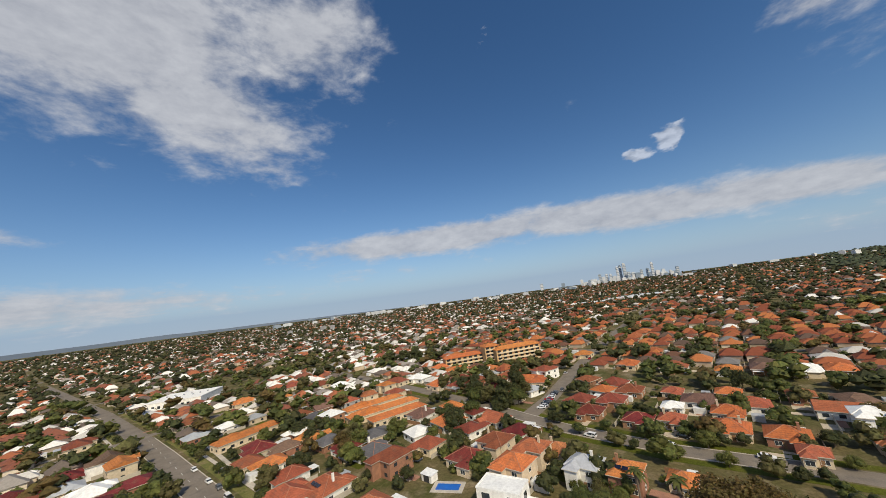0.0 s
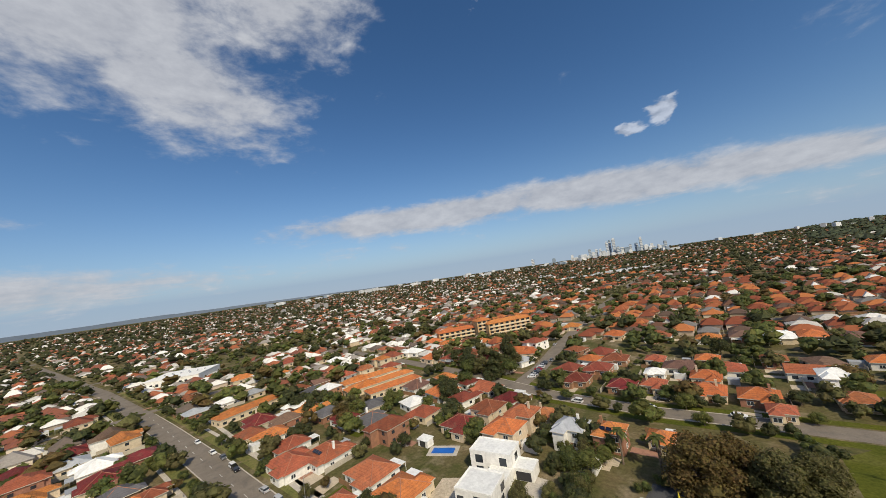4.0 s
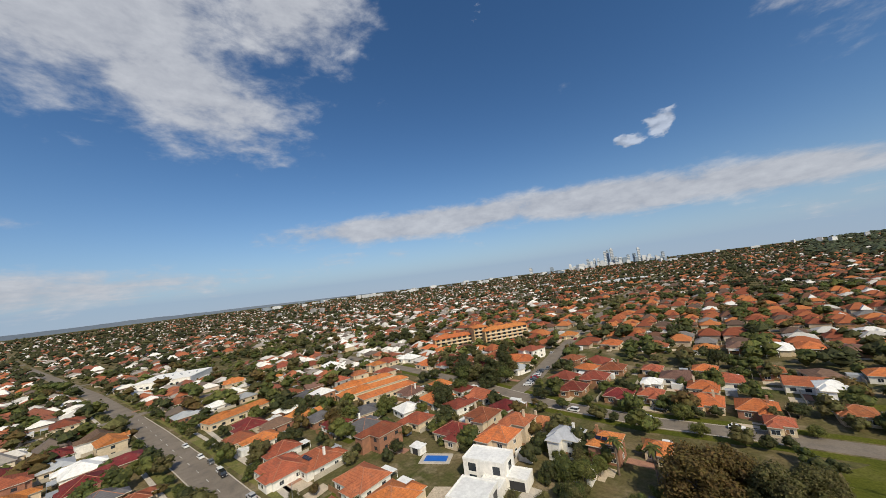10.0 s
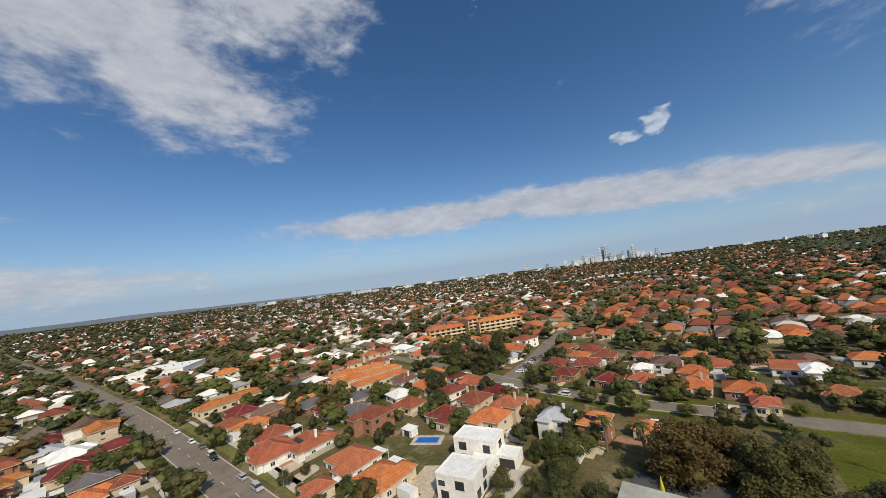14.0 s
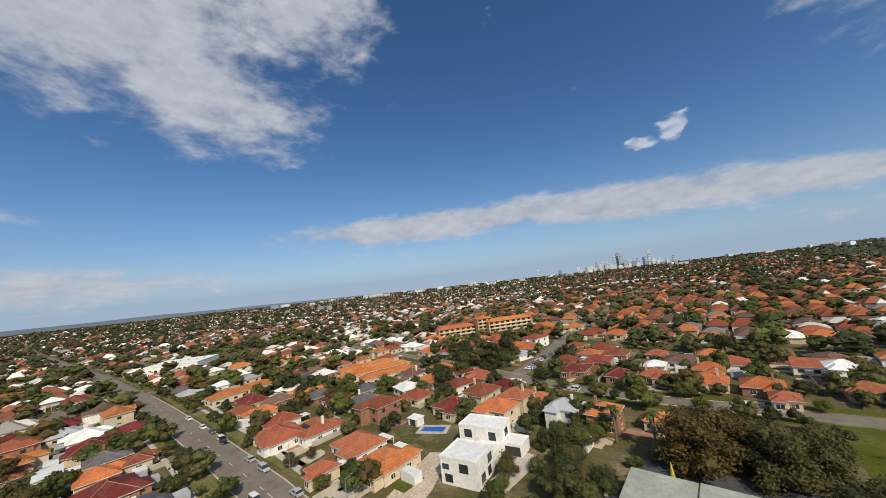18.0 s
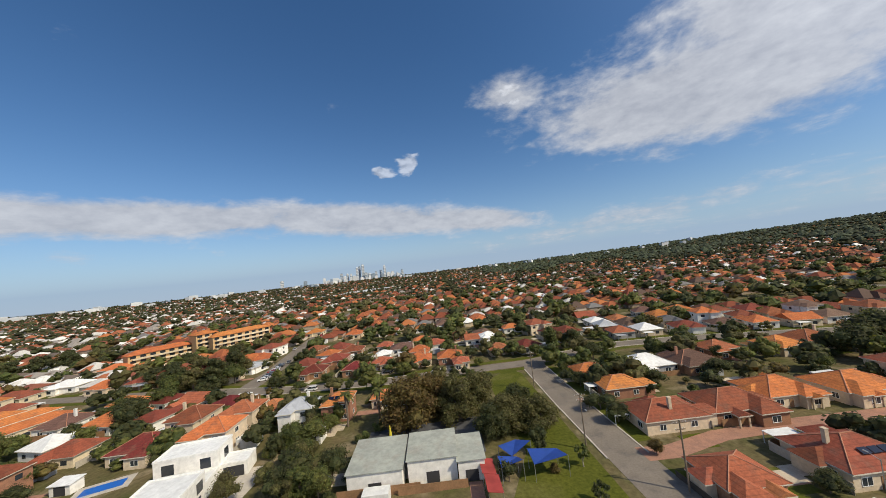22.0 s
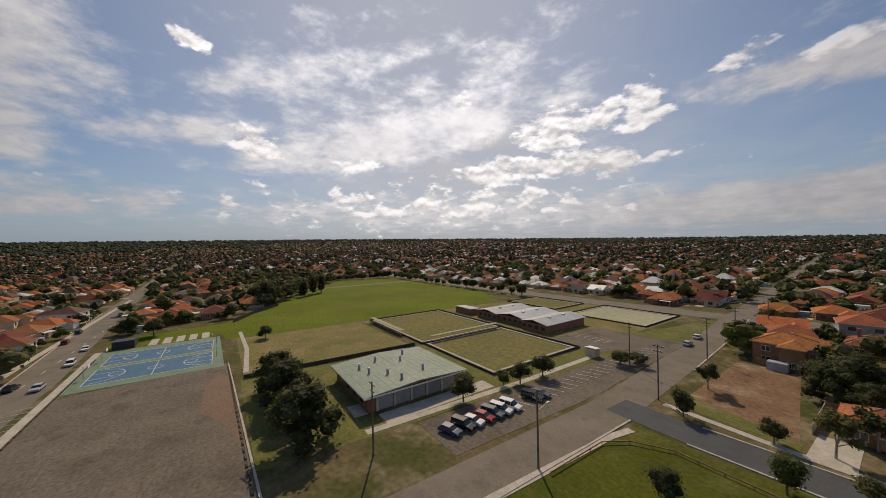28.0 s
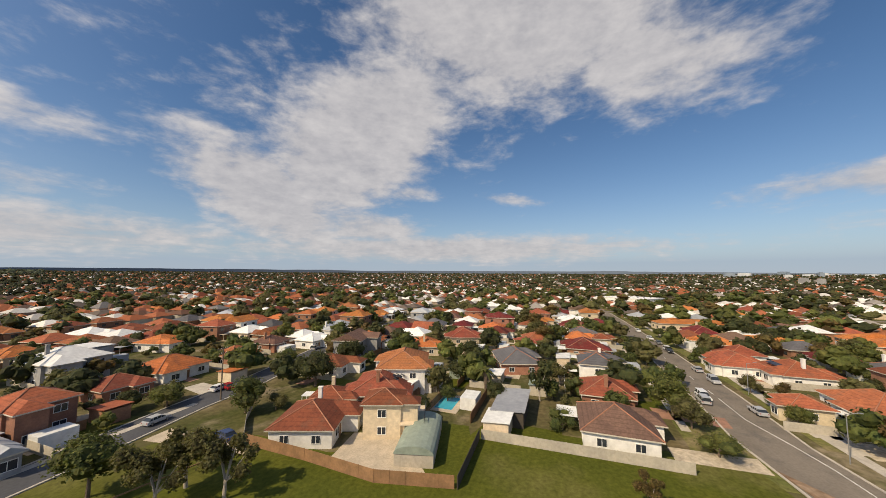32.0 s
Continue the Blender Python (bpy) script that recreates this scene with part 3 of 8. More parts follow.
# ---- ground, roads, fields ----
def build_ground():
    radii = np.r_[0, 12, 25, 40, 60, 85, 115, 150, 200, 260, 330, 400, 480, 570, 680, 800, 950, 1120, 1320, 1550, 1820, 2120, 2450, 2800, 3150, 3600, 4150, 4700]
    n = 96
    ang = np.arange(n) * math.tau / n
    v = [(EYE_X, EYE_Y, 0)]
    for r in radii[1:]:
        x, y = EYE_X + r * np.sin(ang), EYE_Y + r * np.cos(ang)
        v += list(zip(x, y, terrain(x, y)))
    f = [(0, 1 + (i + 1) % n, 1 + i) for i in range(n)]
    for k in range(len(radii) - 2):
        a, b = 1 + k * n, 1 + (k + 1) * n
        f += [(a + i, a + (i + 1) % n, b + (i + 1) % n, b + i) for i in range(n)]
    me = bpy.data.meshes.new("ground")
    me.from_pydata(v, [], f)
    me.materials.append(MATS["ground"])
    me.polygons.foreach_set("use_smooth", [True] * len(f))
    tagged(new("ground", me), "wide level ground of sandy soil and dry grass", "ground", kind="structure")


def slab(name, pts, z, material, thick=0.0, label="", category="ground", kind="structure"):
    """A flat piece of ground with a real edge: pts anticlockwise from above."""
    thick = thick or z + 0.3
    n = len(pts)
    area = sum(pts[i][0] * pts[(i + 1) % n][1] - pts[(i + 1) % n][0] * pts[i][1] for i in range(n))
    pts = pts if area > 0 else pts[::-1]
    m = Mesh().add([(x, y, z) for x, y in pts] + [(x, y, z - thick) for x, y in pts], [tuple(range(n))] + [(i, n + i, n + (i + 1) % n, (i + 1) % n) for i in range(n)])
    return tagged(part(name, m, material), label, category, kind=kind)


def strip(name, line, width, z, material, label="", category="road", step=40.0, kind="structure", parent=None):
    """A ribbon along a line, draped over the land."""
    pts = []
    for (xa, ya), (xb, yb) in zip(line, line[1:]):
        k = max(1, int(math.hypot(xb - xa, yb - ya) / step))
        pts += [(xa + (xb - xa) * i / k, ya + (yb - ya) * i / k) for i in range(k)]
    pts.append(line[-1])
    m, v = Mesh(), []
    for i, (x, y) in enumerate(pts):
        a, b = pts[max(i - 1, 0)], pts[min(i + 1, len(pts) - 1)]
        dx, dy = b[0] - a[0], b[1] - a[1]
        d = math.hypot(dx, dy)
        nx, ny = -dy / d * width / 2, dx / d * width / 2
        for s in (1, -1):
            px, py = x + s * nx, y + s * ny
            g = float(terrain(px, py))
            v += [(px, py, g + z), (px, py, g - 0.4)]
    f = []
    for i in range(len(pts) - 1):
        a, b = 4 * i, 4 * i + 4
        f += [(a + 2, b + 2, b, a), (a, b, b + 1, a + 1), (a + 3, b + 3, b + 2, a + 2)]
    m.add(v, f)
    ob = part(name, m, material, parent)
    return tagged(ob, label, category, kind=kind) if parent is None else ob


ROADS = [
    ("road_1", [(-1900, -140), (-1065, -79), (-460, -25), (-319, -17), (-268, -15), (-181, -13), (-133, -13), (-108, -14), (-89, -12), (-40, -8), (0, -6.5), (27, -7), (49, -6.5), (97, -6.5), (233, 3), (482, 16), (635, 25), (1600, 70)], 10.5, "asphalt"),
    ("road_2", [(4, 94), (2.4, 84), (2.4, 49), (3, 22), (3.6, 0), (2.6, -60), (1.6, -112), (4, -150), (7.5, -194), (12, -235), (22, -375), (49, -684), (90, -1200), (130, -1800)], 8.6, "asphalt"),
    ("road_3", [(-420, 150), (-260, 126), (-165, 110), (-120, 98), (-98, 93), (-60, 89.5), (-27, 91.5), (1, 92), (20, 98), (45, 104), (75, 101), (135, 86), (220, 72), (420, 66), (900, 60)], 8.0, "asphalt"),
    ("road_4", [(-121, 98), (-122, 128), (-130, 180), (-136, 234), (-150, 400), (-170, 700), (-190, 1500)], 9.0, "asphalt"),
    ("road_5", [(700, -240), (430, -232), (164, -227), (81, -229), (22, -233), (-26, -243), (-94, -252), (-180, -266), (-300, -288), (-620, -350)], 15.0, "asphalt"),
    ("road_6", [(2, -116), (-12, -115.5), (-40, -116.5), (-62, -119.5), (-84, -124), (-102, -126), (-143, -135), (-260, -146), (-500, -160), (-1100, -180)], 7.6, "asphalt_dark"),
]


def build_roads():
    for name, line, w, m in ROADS:
        strip(name, line, w, 0.03 + 0.004 * int(name[-1]), m, "grey bitumen suburban street with pale concrete kerbs", "road")


build_ground()
build_roads()

# ---- kinds of things ----
RNG = random.Random(7)
COLOUR = {"tile_orange": "bright orange tiled", "tile_terracotta": "terracotta tiled", "tile_red": "dull red tiled", "tile_maroon": "dark maroon tiled", "tile_brown": "brown tiled", "tile_grey": "dark grey tiled", "metal_white": "white sheet-metal", "metal_grey": "grey sheet-metal", "metal_blue": "blue sheet-metal", "metal_green": "pale green sheet-metal"}
WALLNAME = {"wall_cream": "cream rendered", "wall_white": "white rendered", "wall_brick": "red brick", "wall_grey": "grey rendered", "wall_tan": "tan rendered"}
TAKEN = []


def clear_of_roads(x, y, gap):
    for _, line, w, _ in ROADS:
        for (xa, ya), (xb, yb) in zip(line, line[1:]):
            dx, dy = xb - xa, yb - ya
            t = max(0, min(1, ((x - xa) * dx + (y - ya) * dy) / (dx * dx + dy * dy)))
            if math.hypot(x - xa - t * dx, y - ya - t * dy) < w / 2 + gap:
                return False
    return True


def free(x, y, r):
    return all((x - a) ** 2 + (y - b) ** 2 > (r + c) ** 2 for a, b, c in TAKEN)


def window_mesh(w, h):
    m = Mesh()
    m.box(-w / 2, -0.03, 0, w / 2, 0.02, h, 0)
    return m


def patio(base, w, d, rear):
    """A flat sheet-metal patio roof on posts behind some houses."""
    if RNG.random() > .5:
        return
    side = -1 if rear and rear[0] > 0 else 1
    x0, x1 = sorted((side * w * .04, side * w * .46))
    y0, y1 = d / 2 + .55, d / 2 + RNG.uniform(3.0, 4.4)
    m = Mesh().box(x0, y0, 2.4, x1, y1, 2.52)
    for px in (x0 + .15, x1 - .15):
        m.box(px - .06, y1 - .2, 0, px + .06, y1 - .08, 2.4)
    part("patio_roof", m, RNG.choice(("metal_white", "metal_white", "metal_grey", "wall_cream")), base)


def house(x, y, w, d, turn=0.0, roof="tile_terracotta", wall="wall_cream", h=2.9, storeys=1, wing=None, pitch=0.42, gable=0.0, detail=2, chimney=False, label=""):
    """A house with walls, eaved roof and openings; w along its front, d deep. wing: (offset, width, length) of a front wing.
    detail 2: windows, door and garage as parts; 1: openings joined to the walls."""
    TAKEN.append((x, y, max(w, d) / 2 + 1.6))
    top = h * storeys
    lab = label or f"{'two-storey' if storeys > 1 else 'single-storey'} {WALLNAME[wall]} house under a {COLOUR[roof]} {'gabled' if gable > 0.5 else 'hipped'} roof"
    walls, rf = Mesh(), Mesh()
    walls.box(-w / 2, -d / 2, 0, w / 2, d / 2, top)
    rf.hip(-w / 2, -d / 2, w / 2, d / 2, top, min(w, d) / 2 * pitch + 0.3, gable=gable, edge=1)
    # front wing, and for most houses a shorter one behind
    rear = None
    if w > 11.5 and RNG.random() < .65:
        rear = (RNG.choice((-1, 1)) * w * RNG.uniform(.16, .26), w * RNG.uniform(.34, .44), RNG.uniform(1.2, 2.6))
    for sgn, wg in ((1, wing), (-1, rear)):
        if not wg:
            continue
        o, ww, wl = wg
        ya, yb = sorted((sgn * (-d / 2 - wl), sgn * (-d / 2 + 0.5)))
        walls.box(o - ww / 2, ya, 0, o + ww / 2, yb, top)
        # the wing's ridge runs back into the main slope
        e, rise = 0.5, (ww / 2 + 0.5) * pitch + 0.3
        y0, z = -d / 2 - wl - e, top
        back = -d / 2 + ww * 0.5
        g = ww / 2 + e
        run = g * (1 - gable)
        pts = [(o - g * sgn, y0 * sgn, z), (o + g * sgn, y0 * sgn, z), (o + g * sgn, back * sgn, z), (o - g * sgn, back * sgn, z)]
        pts += [(a, b, z + .22) for a, b, _ in pts] + [(o, (y0 + run) * sgn, z + rise), (o, back * sgn, z + rise)]
        rf.add(pts, [(4, 5, 8), (5, 6, 9, 8), (7, 4, 8, 9), (6, 7, 9)])
        rf.add(pts[:8], [(3, 2, 1, 0), (0, 1, 5, 4), (1, 2, 6, 5), (3, 0, 4, 7)], 1)
    z0 = float(terrain(x, y))
    openings = []
    for s in range(storeys):
        zb = s * h + 0.9
        for k in range(max(2, int(w // 4))):
            xx = -w / 2 + (k + 0.5) * w / max(2, int(w // 4))
            hidden = wing and abs(xx - wing[0]) < wing[1] / 2 + 0.6
            if not hidden:
                openings.append((xx, -d / 2, 0, zb, 1.7, 1.25))
            if not rear or abs(-xx - rear[0]) > rear[1] / 2 + 0.6:
                openings.append((-xx, d / 2, 180, zb, 1.6, 1.2))
        for k in range(max(1, int(d // 5))):
            yy = -d / 2 + (k + 0.5) * d / max(1, int(d // 5))
            openings += [(w / 2, yy, 90, zb, 1.4, 1.2), (-w / 2, -yy, -90, zb, 1.4, 1.2)]
    if wing:
        openings.append((wing[0], -d / 2 - wing[2], 0, 0.9, 1.9, 1.3))
    if detail == 1:
        for ox, oy, a, oz, ow, oh in openings:
            hx, hy = (ow / 2, 0.04) if a in (0, 180) else (0.04, ow / 2)
            walls.box(ox - hx, oy - hy, oz, ox + hx, oy + hy, oz + oh, 1)
        base = part("house", walls, [wall, "window_glass"])
        base.matrix_basis = pose(x, y, z0, 0, 0, turn)
        tagged(base, lab, "house")
        part("roof", rf, [roof, "gutter"], base)
        patio(base, w, d, rear)
        return base
    base = thing("house", x, y, z0, turn, lab, "house")
    part("wall", walls, wall, base)
    r = part("roof", rf, [roof, "gutter"], base, f"{COLOUR[roof]} roof")
    patio(base, w, d, rear)
    cap = Mesh()
    e, rise, lo = 0.5, min(w, d) / 2 * pitch + 0.3, top + .24
    X, Y, run = w / 2 + e, d / 2 + e, (min(w, d) / 2 + e) * (1 - gable)
    ends = ((-X + run, 0), (X - run, 0)) if w >= d else ((0, -Y + run), (0, Y - run))
    cap.limb((*ends[0], top + rise), (*ends[1], top + rise), .13, .13, 5)
    if gable < .5:
        for sx in (-1, 1):
            for sy in (-1, 1):
                q = ends[0] if (sx < 0 if w >= d else sy < 0) else ends[1]
                cap.limb((sx * X, sy * Y, lo), (*q, top + rise), .11, .11, 5)
    part("ridge_cap", cap, roof if roof.startswith("metal") else "tile_cap", r)
    for ox, oy, a, oz, ow, oh in openings:
        m = window_mesh(ow, oh)
        wd = part("window", m, "window_glass", base)
        wd.matrix_local = pose(ox, oy, oz, 0, 0, a)
        fr = Mesh()
        for q in ((-ow / 2 - .08, 0, ow / 2 + .08, -.1), (-ow / 2 - .08, oh, ow / 2 + .08, oh + .1)):
            fr.box(q[0], -.07, min(q[1], q[3]), q[2], .03, max(q[1], q[3]))
        for q in (-ow / 2 - .08, -.03, ow / 2):
            fr.box(q, -.07, 0, q + .08, .03, oh)
        part("window_frame", fr, "white_paint", wd)
    dx = -w / 2 + w * 0.38
    if wing and abs(dx - wing[0]) < wing[1] / 2 + 1:
        dx = wing[0] + (wing[1] / 2 + 1.2) * (1 if wing[0] < 0 else -1)
    part("door", Mesh().box(dx - .5, -d / 2 - .06, 0, dx + .5, -d / 2 + .02, 2.1), "timber_fence", base, "brown front door")
    if chimney or RNG.random() < 0.35:
        cx = RNG.choice((-1, 1)) * w * 0.28
        part("chimney", Mesh().box(cx - .35, -.35, top + .4, cx + .35, .35, top + min(w, d) * .22 + 1.7).box(cx - .42, -.42, top + min(w, d) * .22 + 1.7, cx + .42, .42, top + min(w, d) * .22 + 1.85), wall, base)
    return base


def flat_house(x, y, w, d, h, turn=0.0, roof="metal_white", wall="wall_white", label="", name="house", category="house", fall=0.35):
    """A box with a low-pitched metal roof: sheds, carports, extensions."""
    z0 = float(terrain(x, y))
    TAKEN.append((x, y, max(w, d) / 2 + 1))
    base = thing(name, x, y, z0, turn, label or f"{name.replace('_', ' ')} with {WALLNAME.get(wall, 'sheet')} walls and a flat metal roof", category)
    part("wall", Mesh().box(-w / 2, -d / 2, 0, w / 2, d / 2, h), wall, base)
    e = 0.3
    pts = [(-w / 2 - e, -d / 2 - e, h), (w / 2 + e, -d / 2 - e, h), (w / 2 + e, d / 2 + e, h + fall), (-w / 2 - e, d / 2 + e, h + fall)]
    part("roof", Mesh().add(pts + [(a, b, c + 0.14) for a, b, c in pts], [(3, 2, 1, 0), (4, 5, 6, 7), (0, 1, 5, 4), (1, 2, 6, 5), (2, 3, 7, 6), (3, 0, 4, 7)]), roof, base)
    part("door", Mesh().box(-min(w * .35, 1.3), -d / 2 - .05, 0, min(w * .35, 1.3), -d / 2 + .02, min(2.2, h - .2)), "dark_trim", base)
    return base


def crown_mesh(rng, kind, n, leaf):
    """A crown of leaf clumps on uneven lobes. Height about 1, to be scaled."""
    lobes = []
    if kind == "round":
        for i in range(13):
            a, e = i * 2.4 + rng.uniform(-.4, .4), rng.uniform(-1.0, 1.0)
            r = rng.uniform(0.08, 0.30) * (1 - .35 * max(e, 0))
            lobes.append((r * math.cos(a), r * math.sin(a), 0.58 + 0.20 * e, rng.uniform(0.15, 0.22)))
    elif kind == "tall":
        for i in range(20):
            a, e = rng.uniform(0, 6.28), rng.uniform(0.0, 1.0)
            r = rng.uniform(0.06, 0.25) * (1.15 - 0.6 * e)
            lobes.append((r * math.cos(a), r * math.sin(a), 0.22 + 0.64 * e, rng.uniform(0.11, 0.18)))
    elif kind == "dense":
        for i in range(38):
            a, e = i * 2.4 + rng.uniform(-.4, .4), rng.uniform(0.0, 1.0)
            r = rng.uniform(0.10, 0.34) * (1.05 - 0.55 * e * e)
            lobes.append((r * math.cos(a), r * math.sin(a), 0.14 + 0.70 * e, rng.uniform(0.075, 0.15)))
    elif kind == "open":
        for i in range(12):
            a, e = rng.uniform(0, 6.28), rng.uniform(0.0, 1.0)
            r = rng.uniform(0.10, 0.36)
            lobes.append((r * math.cos(a), r * math.sin(a), 0.48 + 0.42 * e, rng.uniform(0.07, 0.14)))
    else:
        for i in range(8):
            a = rng.uniform(0, 6.28)
            r = rng.uniform(0.2, 0.45)
            lobes.append((r * math.cos(a), r * math.sin(a), rng.uniform(0.3, 0.75), rng.uniform(0.2, 0.34)))
    V, F = [], []
    w = np.array([l[3] ** 2 for l in lobes])
    cum = np.cumsum(w / w.sum())
    for i in range(n):
        cx, cy, cz, r = lobes[int(np.searchsorted(cum, rng.random()))]
        d = Vector((rng.gauss(0, 1), rng.gauss(0, 1), rng.gauss(0.15, 1))).normalized()
        p = Vector((cx, cy, cz)) + d * r * rng.uniform(0.8, 1.28)
        nrm = (d + Vector((rng.gauss(0, .55), rng.gauss(0, .55), rng.gauss(0.25, .55)))).normalized()
        u = nrm.orthogonal().normalized()
        v = nrm.cross(u)
        q = rng.uniform(0, 6.28)
        u, v = u * math.cos(q) + v * math.sin(q), v * math.cos(q) - u * math.sin(q)
        s = leaf * rng.uniform(0.6, 1.3)
        k = len(V)
        V += [p + u * s, p + v * s * 0.75 + nrm * s * .2, p - u * s * 0.9, p - v * s * 0.75 + nrm * s * .2]
        F += [(k, k + 1, k + 2, k + 3)]
    for cx, cy, cz, r in lobes:
        k, rr = len(V), r * (0.68 if n > 5000 else 0.8)
        ring = [(cx + rr * math.cos(a * math.tau / 6) * math.sin(t), cy + rr * math.sin(a * math.tau / 6) * math.sin(t), cz + rr * math.cos(t)) for t in (0.7, 1.57, 2.44) for a in range(6)]
        V += [Vector(p) for p in ring] + [Vector((cx, cy, cz + rr)), Vector((cx, cy, cz - rr))]
        for b in (0, 6):
            F += [(k + b + (i + 1) % 6, k + b + i, k + b + 6 + i, k + b + 6 + (i + 1) % 6) for i in range(6)]
        F += [(k + 18, k + i, k + (i + 1) % 6) for i in range(6)] + [(k + 19, k + 12 + (i + 1) % 6, k + 12 + i) for i in range(6)]
    return V, F, lobes


TREES = {}


def tree_meshes(kind, leafmat, size, variant):
    """Shared meshes of one sort of tree, unit height 1."""
    key = (kind, leafmat, size, variant)
    if key not in TREES:
        rng = random.Random(repr(key))
        n, leaf = {"near": (2200, 0.023), "mid": (420, 0.05), "big": (7000, 0.019)}[size]
        V, F, lobes = crown_mesh(rng, kind, n, leaf)
        m = Mesh()
        m.add(V, F)
        trunk = Mesh()
        trunk.limb((0, 0, -0.02), (0.01, 0.01, 0.30), 0.028, 0.020, 8)
        for cx, cy, cz, r in lobes[:6]:
            trunk.limb((0.01, 0.01, 0.26), (cx * .8, cy * .8, cz - r * .2), 0.014, 0.006, 5)
        TREES[key] = (m.data("crown", [leafmat]), trunk.data("trunk", ["bark_pale" if kind == "open" else "bark"]))
    return TREES[key]


LEAFWORD = {"leaf_dark": "dark green", "leaf_mid": "mid green", "leaf_olive": "grey-green", "leaf_light": "yellow-green", "leaf_rust": "rusty autumn"}
KINDWORD = {"round": "round-crowned tree", "tall": "tall dense tree", "open": "open-crowned gum tree", "shrub": "spreading shrub", "dense": "broad dense tree"}


def tree(x, y, height, kind="round", leafmat="leaf_mid", size="near", spread_k=1.0, variant=None, label="", z=None):
    crown, trunk = tree_meshes(kind, leafmat, size, RNG.randrange(3) if variant is None else variant)
    g = float(terrain(x, y)) if z is None else z
    turn = RNG.uniform(0, 360)
    m = Matrix.Translation((x, y, g)) @ Matrix.Rotation(radians(turn), 4, "Z") @ Matrix.Diagonal((height * spread_k, height * spread_k, height, 1))
    if size == "mid":
        t = new("tree", trunk)
    else:
        t = new("tree")
        part("trunk", trunk, [], t)
    t.matrix_basis = m
    part("crown", crown, [], t)
    return tagged(t, label or f"{LEAFWORD[leafmat]} {KINDWORD[kind]} in a garden", "shrub" if kind == "shrub" else "tree")


CARS = {}


def car(x, y, turn, paint="paint_white", body="hatch"):
    """A parked car: body, glass cabin, four wheels with rims, lights."""
    key = (paint, body)
    word = {"paint_white": "white", "paint_silver": "silver", "paint_black": "black", "paint_red": "red", "paint_blue": "dark blue", "paint_grey": "dark grey"}[paint]
    if key in CARS:
        return copy_thing(CARS[key], pose(x, y, 0.05 + float(terrain(x, y)), 0, 0, turn))
    L, W = (4.7, 1.85) if body == "wagon" else (4.4, 1.78)
    hh = 1.72 if body == "wagon" else 1.45
    c = thing("car", x, y, 0.05 + float(terrain(x, y)), turn, f"parked {word} {'four-wheel-drive wagon' if body == 'wagon' else 'sedan car'} on bitumen", "car")
    prof = [(-L / 2, .35), (-L / 2, .80), (-L / 2 + .9, .95), (L / 2 - .5, .98), (L / 2, .85), (L / 2, .35)]
    m = Mesh()
    k = len(prof)
    m.add([(px, s * W / 2 * (1 if .3 < pz < .9 else .94), pz) for s in (-1, 1) for px, pz in prof], [tuple(range(k)), tuple(range(2 * k - 1, k - 1, -1))] + [((i + 1) % k, i, k + i, k + (i + 1) % k) for i in range(k)])
    part("body", m, paint, c)
    f0, f1, r0, r1 = -L / 2 + 1.1, -L / 2 + 1.8, L / 2 - (.15 if body == "wagon" else .9), L / 2 - (.05 if body == "wagon" else .3)
    cab = [(f0, .95), (f1, hh - .06), (r0, hh - .06), (r1, .97)]
    m = Mesh()
    m.add([(px, s * W / 2 * (.94 if pz < 1 else .78), pz) for s in (-1, 1) for px, pz in cab], [(0, 1, 2, 3), (7, 6, 5, 4)] + [((i + 1) % 4, i, 4 + i, 4 + (i + 1) % 4) for i in range(4)])
    part("cabin_glass", m, "window_glass", c)
    m = Mesh().box(f1 - .05, -W / 2 * .79, hh - .08, r0 + .08, W / 2 * .79, hh)
    for s in (-1, 1):
        for px in (f1 + .1, (f1 + r0) / 2, r0 - .1):
            m.box(px - .05, s * W * .435 - .03, .93, px + .05, s * W * .435 + .03, hh - .03)
    part("roof", m, paint, c)
    for sx in (-L / 2 + .85, L / 2 - .85):
        for sy in (-1, 1):
            wm = Mesh()
            wm.limb((0, -.11, 0), (0, .11, 0), .32, .32, 12).add([(.32 * math.cos(i * math.tau / 12), -.11, .32 * math.sin(i * math.tau / 12)) for i in range(12)], [tuple(range(11, -1, -1))])
            wh = part("wheel", wm, "tyre", c)
            wh.matrix_local = pose(sx, sy * (W / 2 - .1), .32)
            part("rim", Mesh().limb((0, -.118, 0), (0, .118, 0), .19, .19, 10), "steel", wh)
    for sy in (-1, 1):
        part("headlight", Mesh().box(-L / 2 - .02, sy * W * .36 - .16, .62, -L / 2 + .1, sy * W * .36 + .16, .78), "white_paint", c)
        part("tail_light", Mesh().box(L / 2 - .1, sy * W * .38 - .12, .65, L / 2 + .02, sy * W * .38 + .12, .85), "awning_red", c)
    CARS[key] = c
    return c


def power_pole(x, y, turn, h=12.0, lamp=False, label=""):
    p = thing("power_pole", x, y, 0, turn, label or "weathered wooden power pole with cross-arms", "power pole")
    part("post", Mesh().tube(0, 0, -.3, h, .17, .12, 8), "pole_wood", p)
    for z, w in ((h - .5, 1.2), (h - 1.6, .9)):
        arm = part("cross_arm", Mesh().box(-w, -.06, z, w, .06, z + .14), "pole_wood", p)
        for s in (-.9, -.45, .45, .9):
            part("insulator", Mesh().tube(s * w, 0, z + .14, z + .34, .05, .04, 6), "white_paint", arm)
    if lamp:
        a = part("lamp_arm", Mesh().limb((0, 0, h - 3.2), (0, -2.2, h - 2.6), .04, .04), "steel", p)
        part("lamp_head", Mesh().box(-.13, -2.8, h - 2.72, .13, -2.1, h - 2.55), "steel", a)
    return p


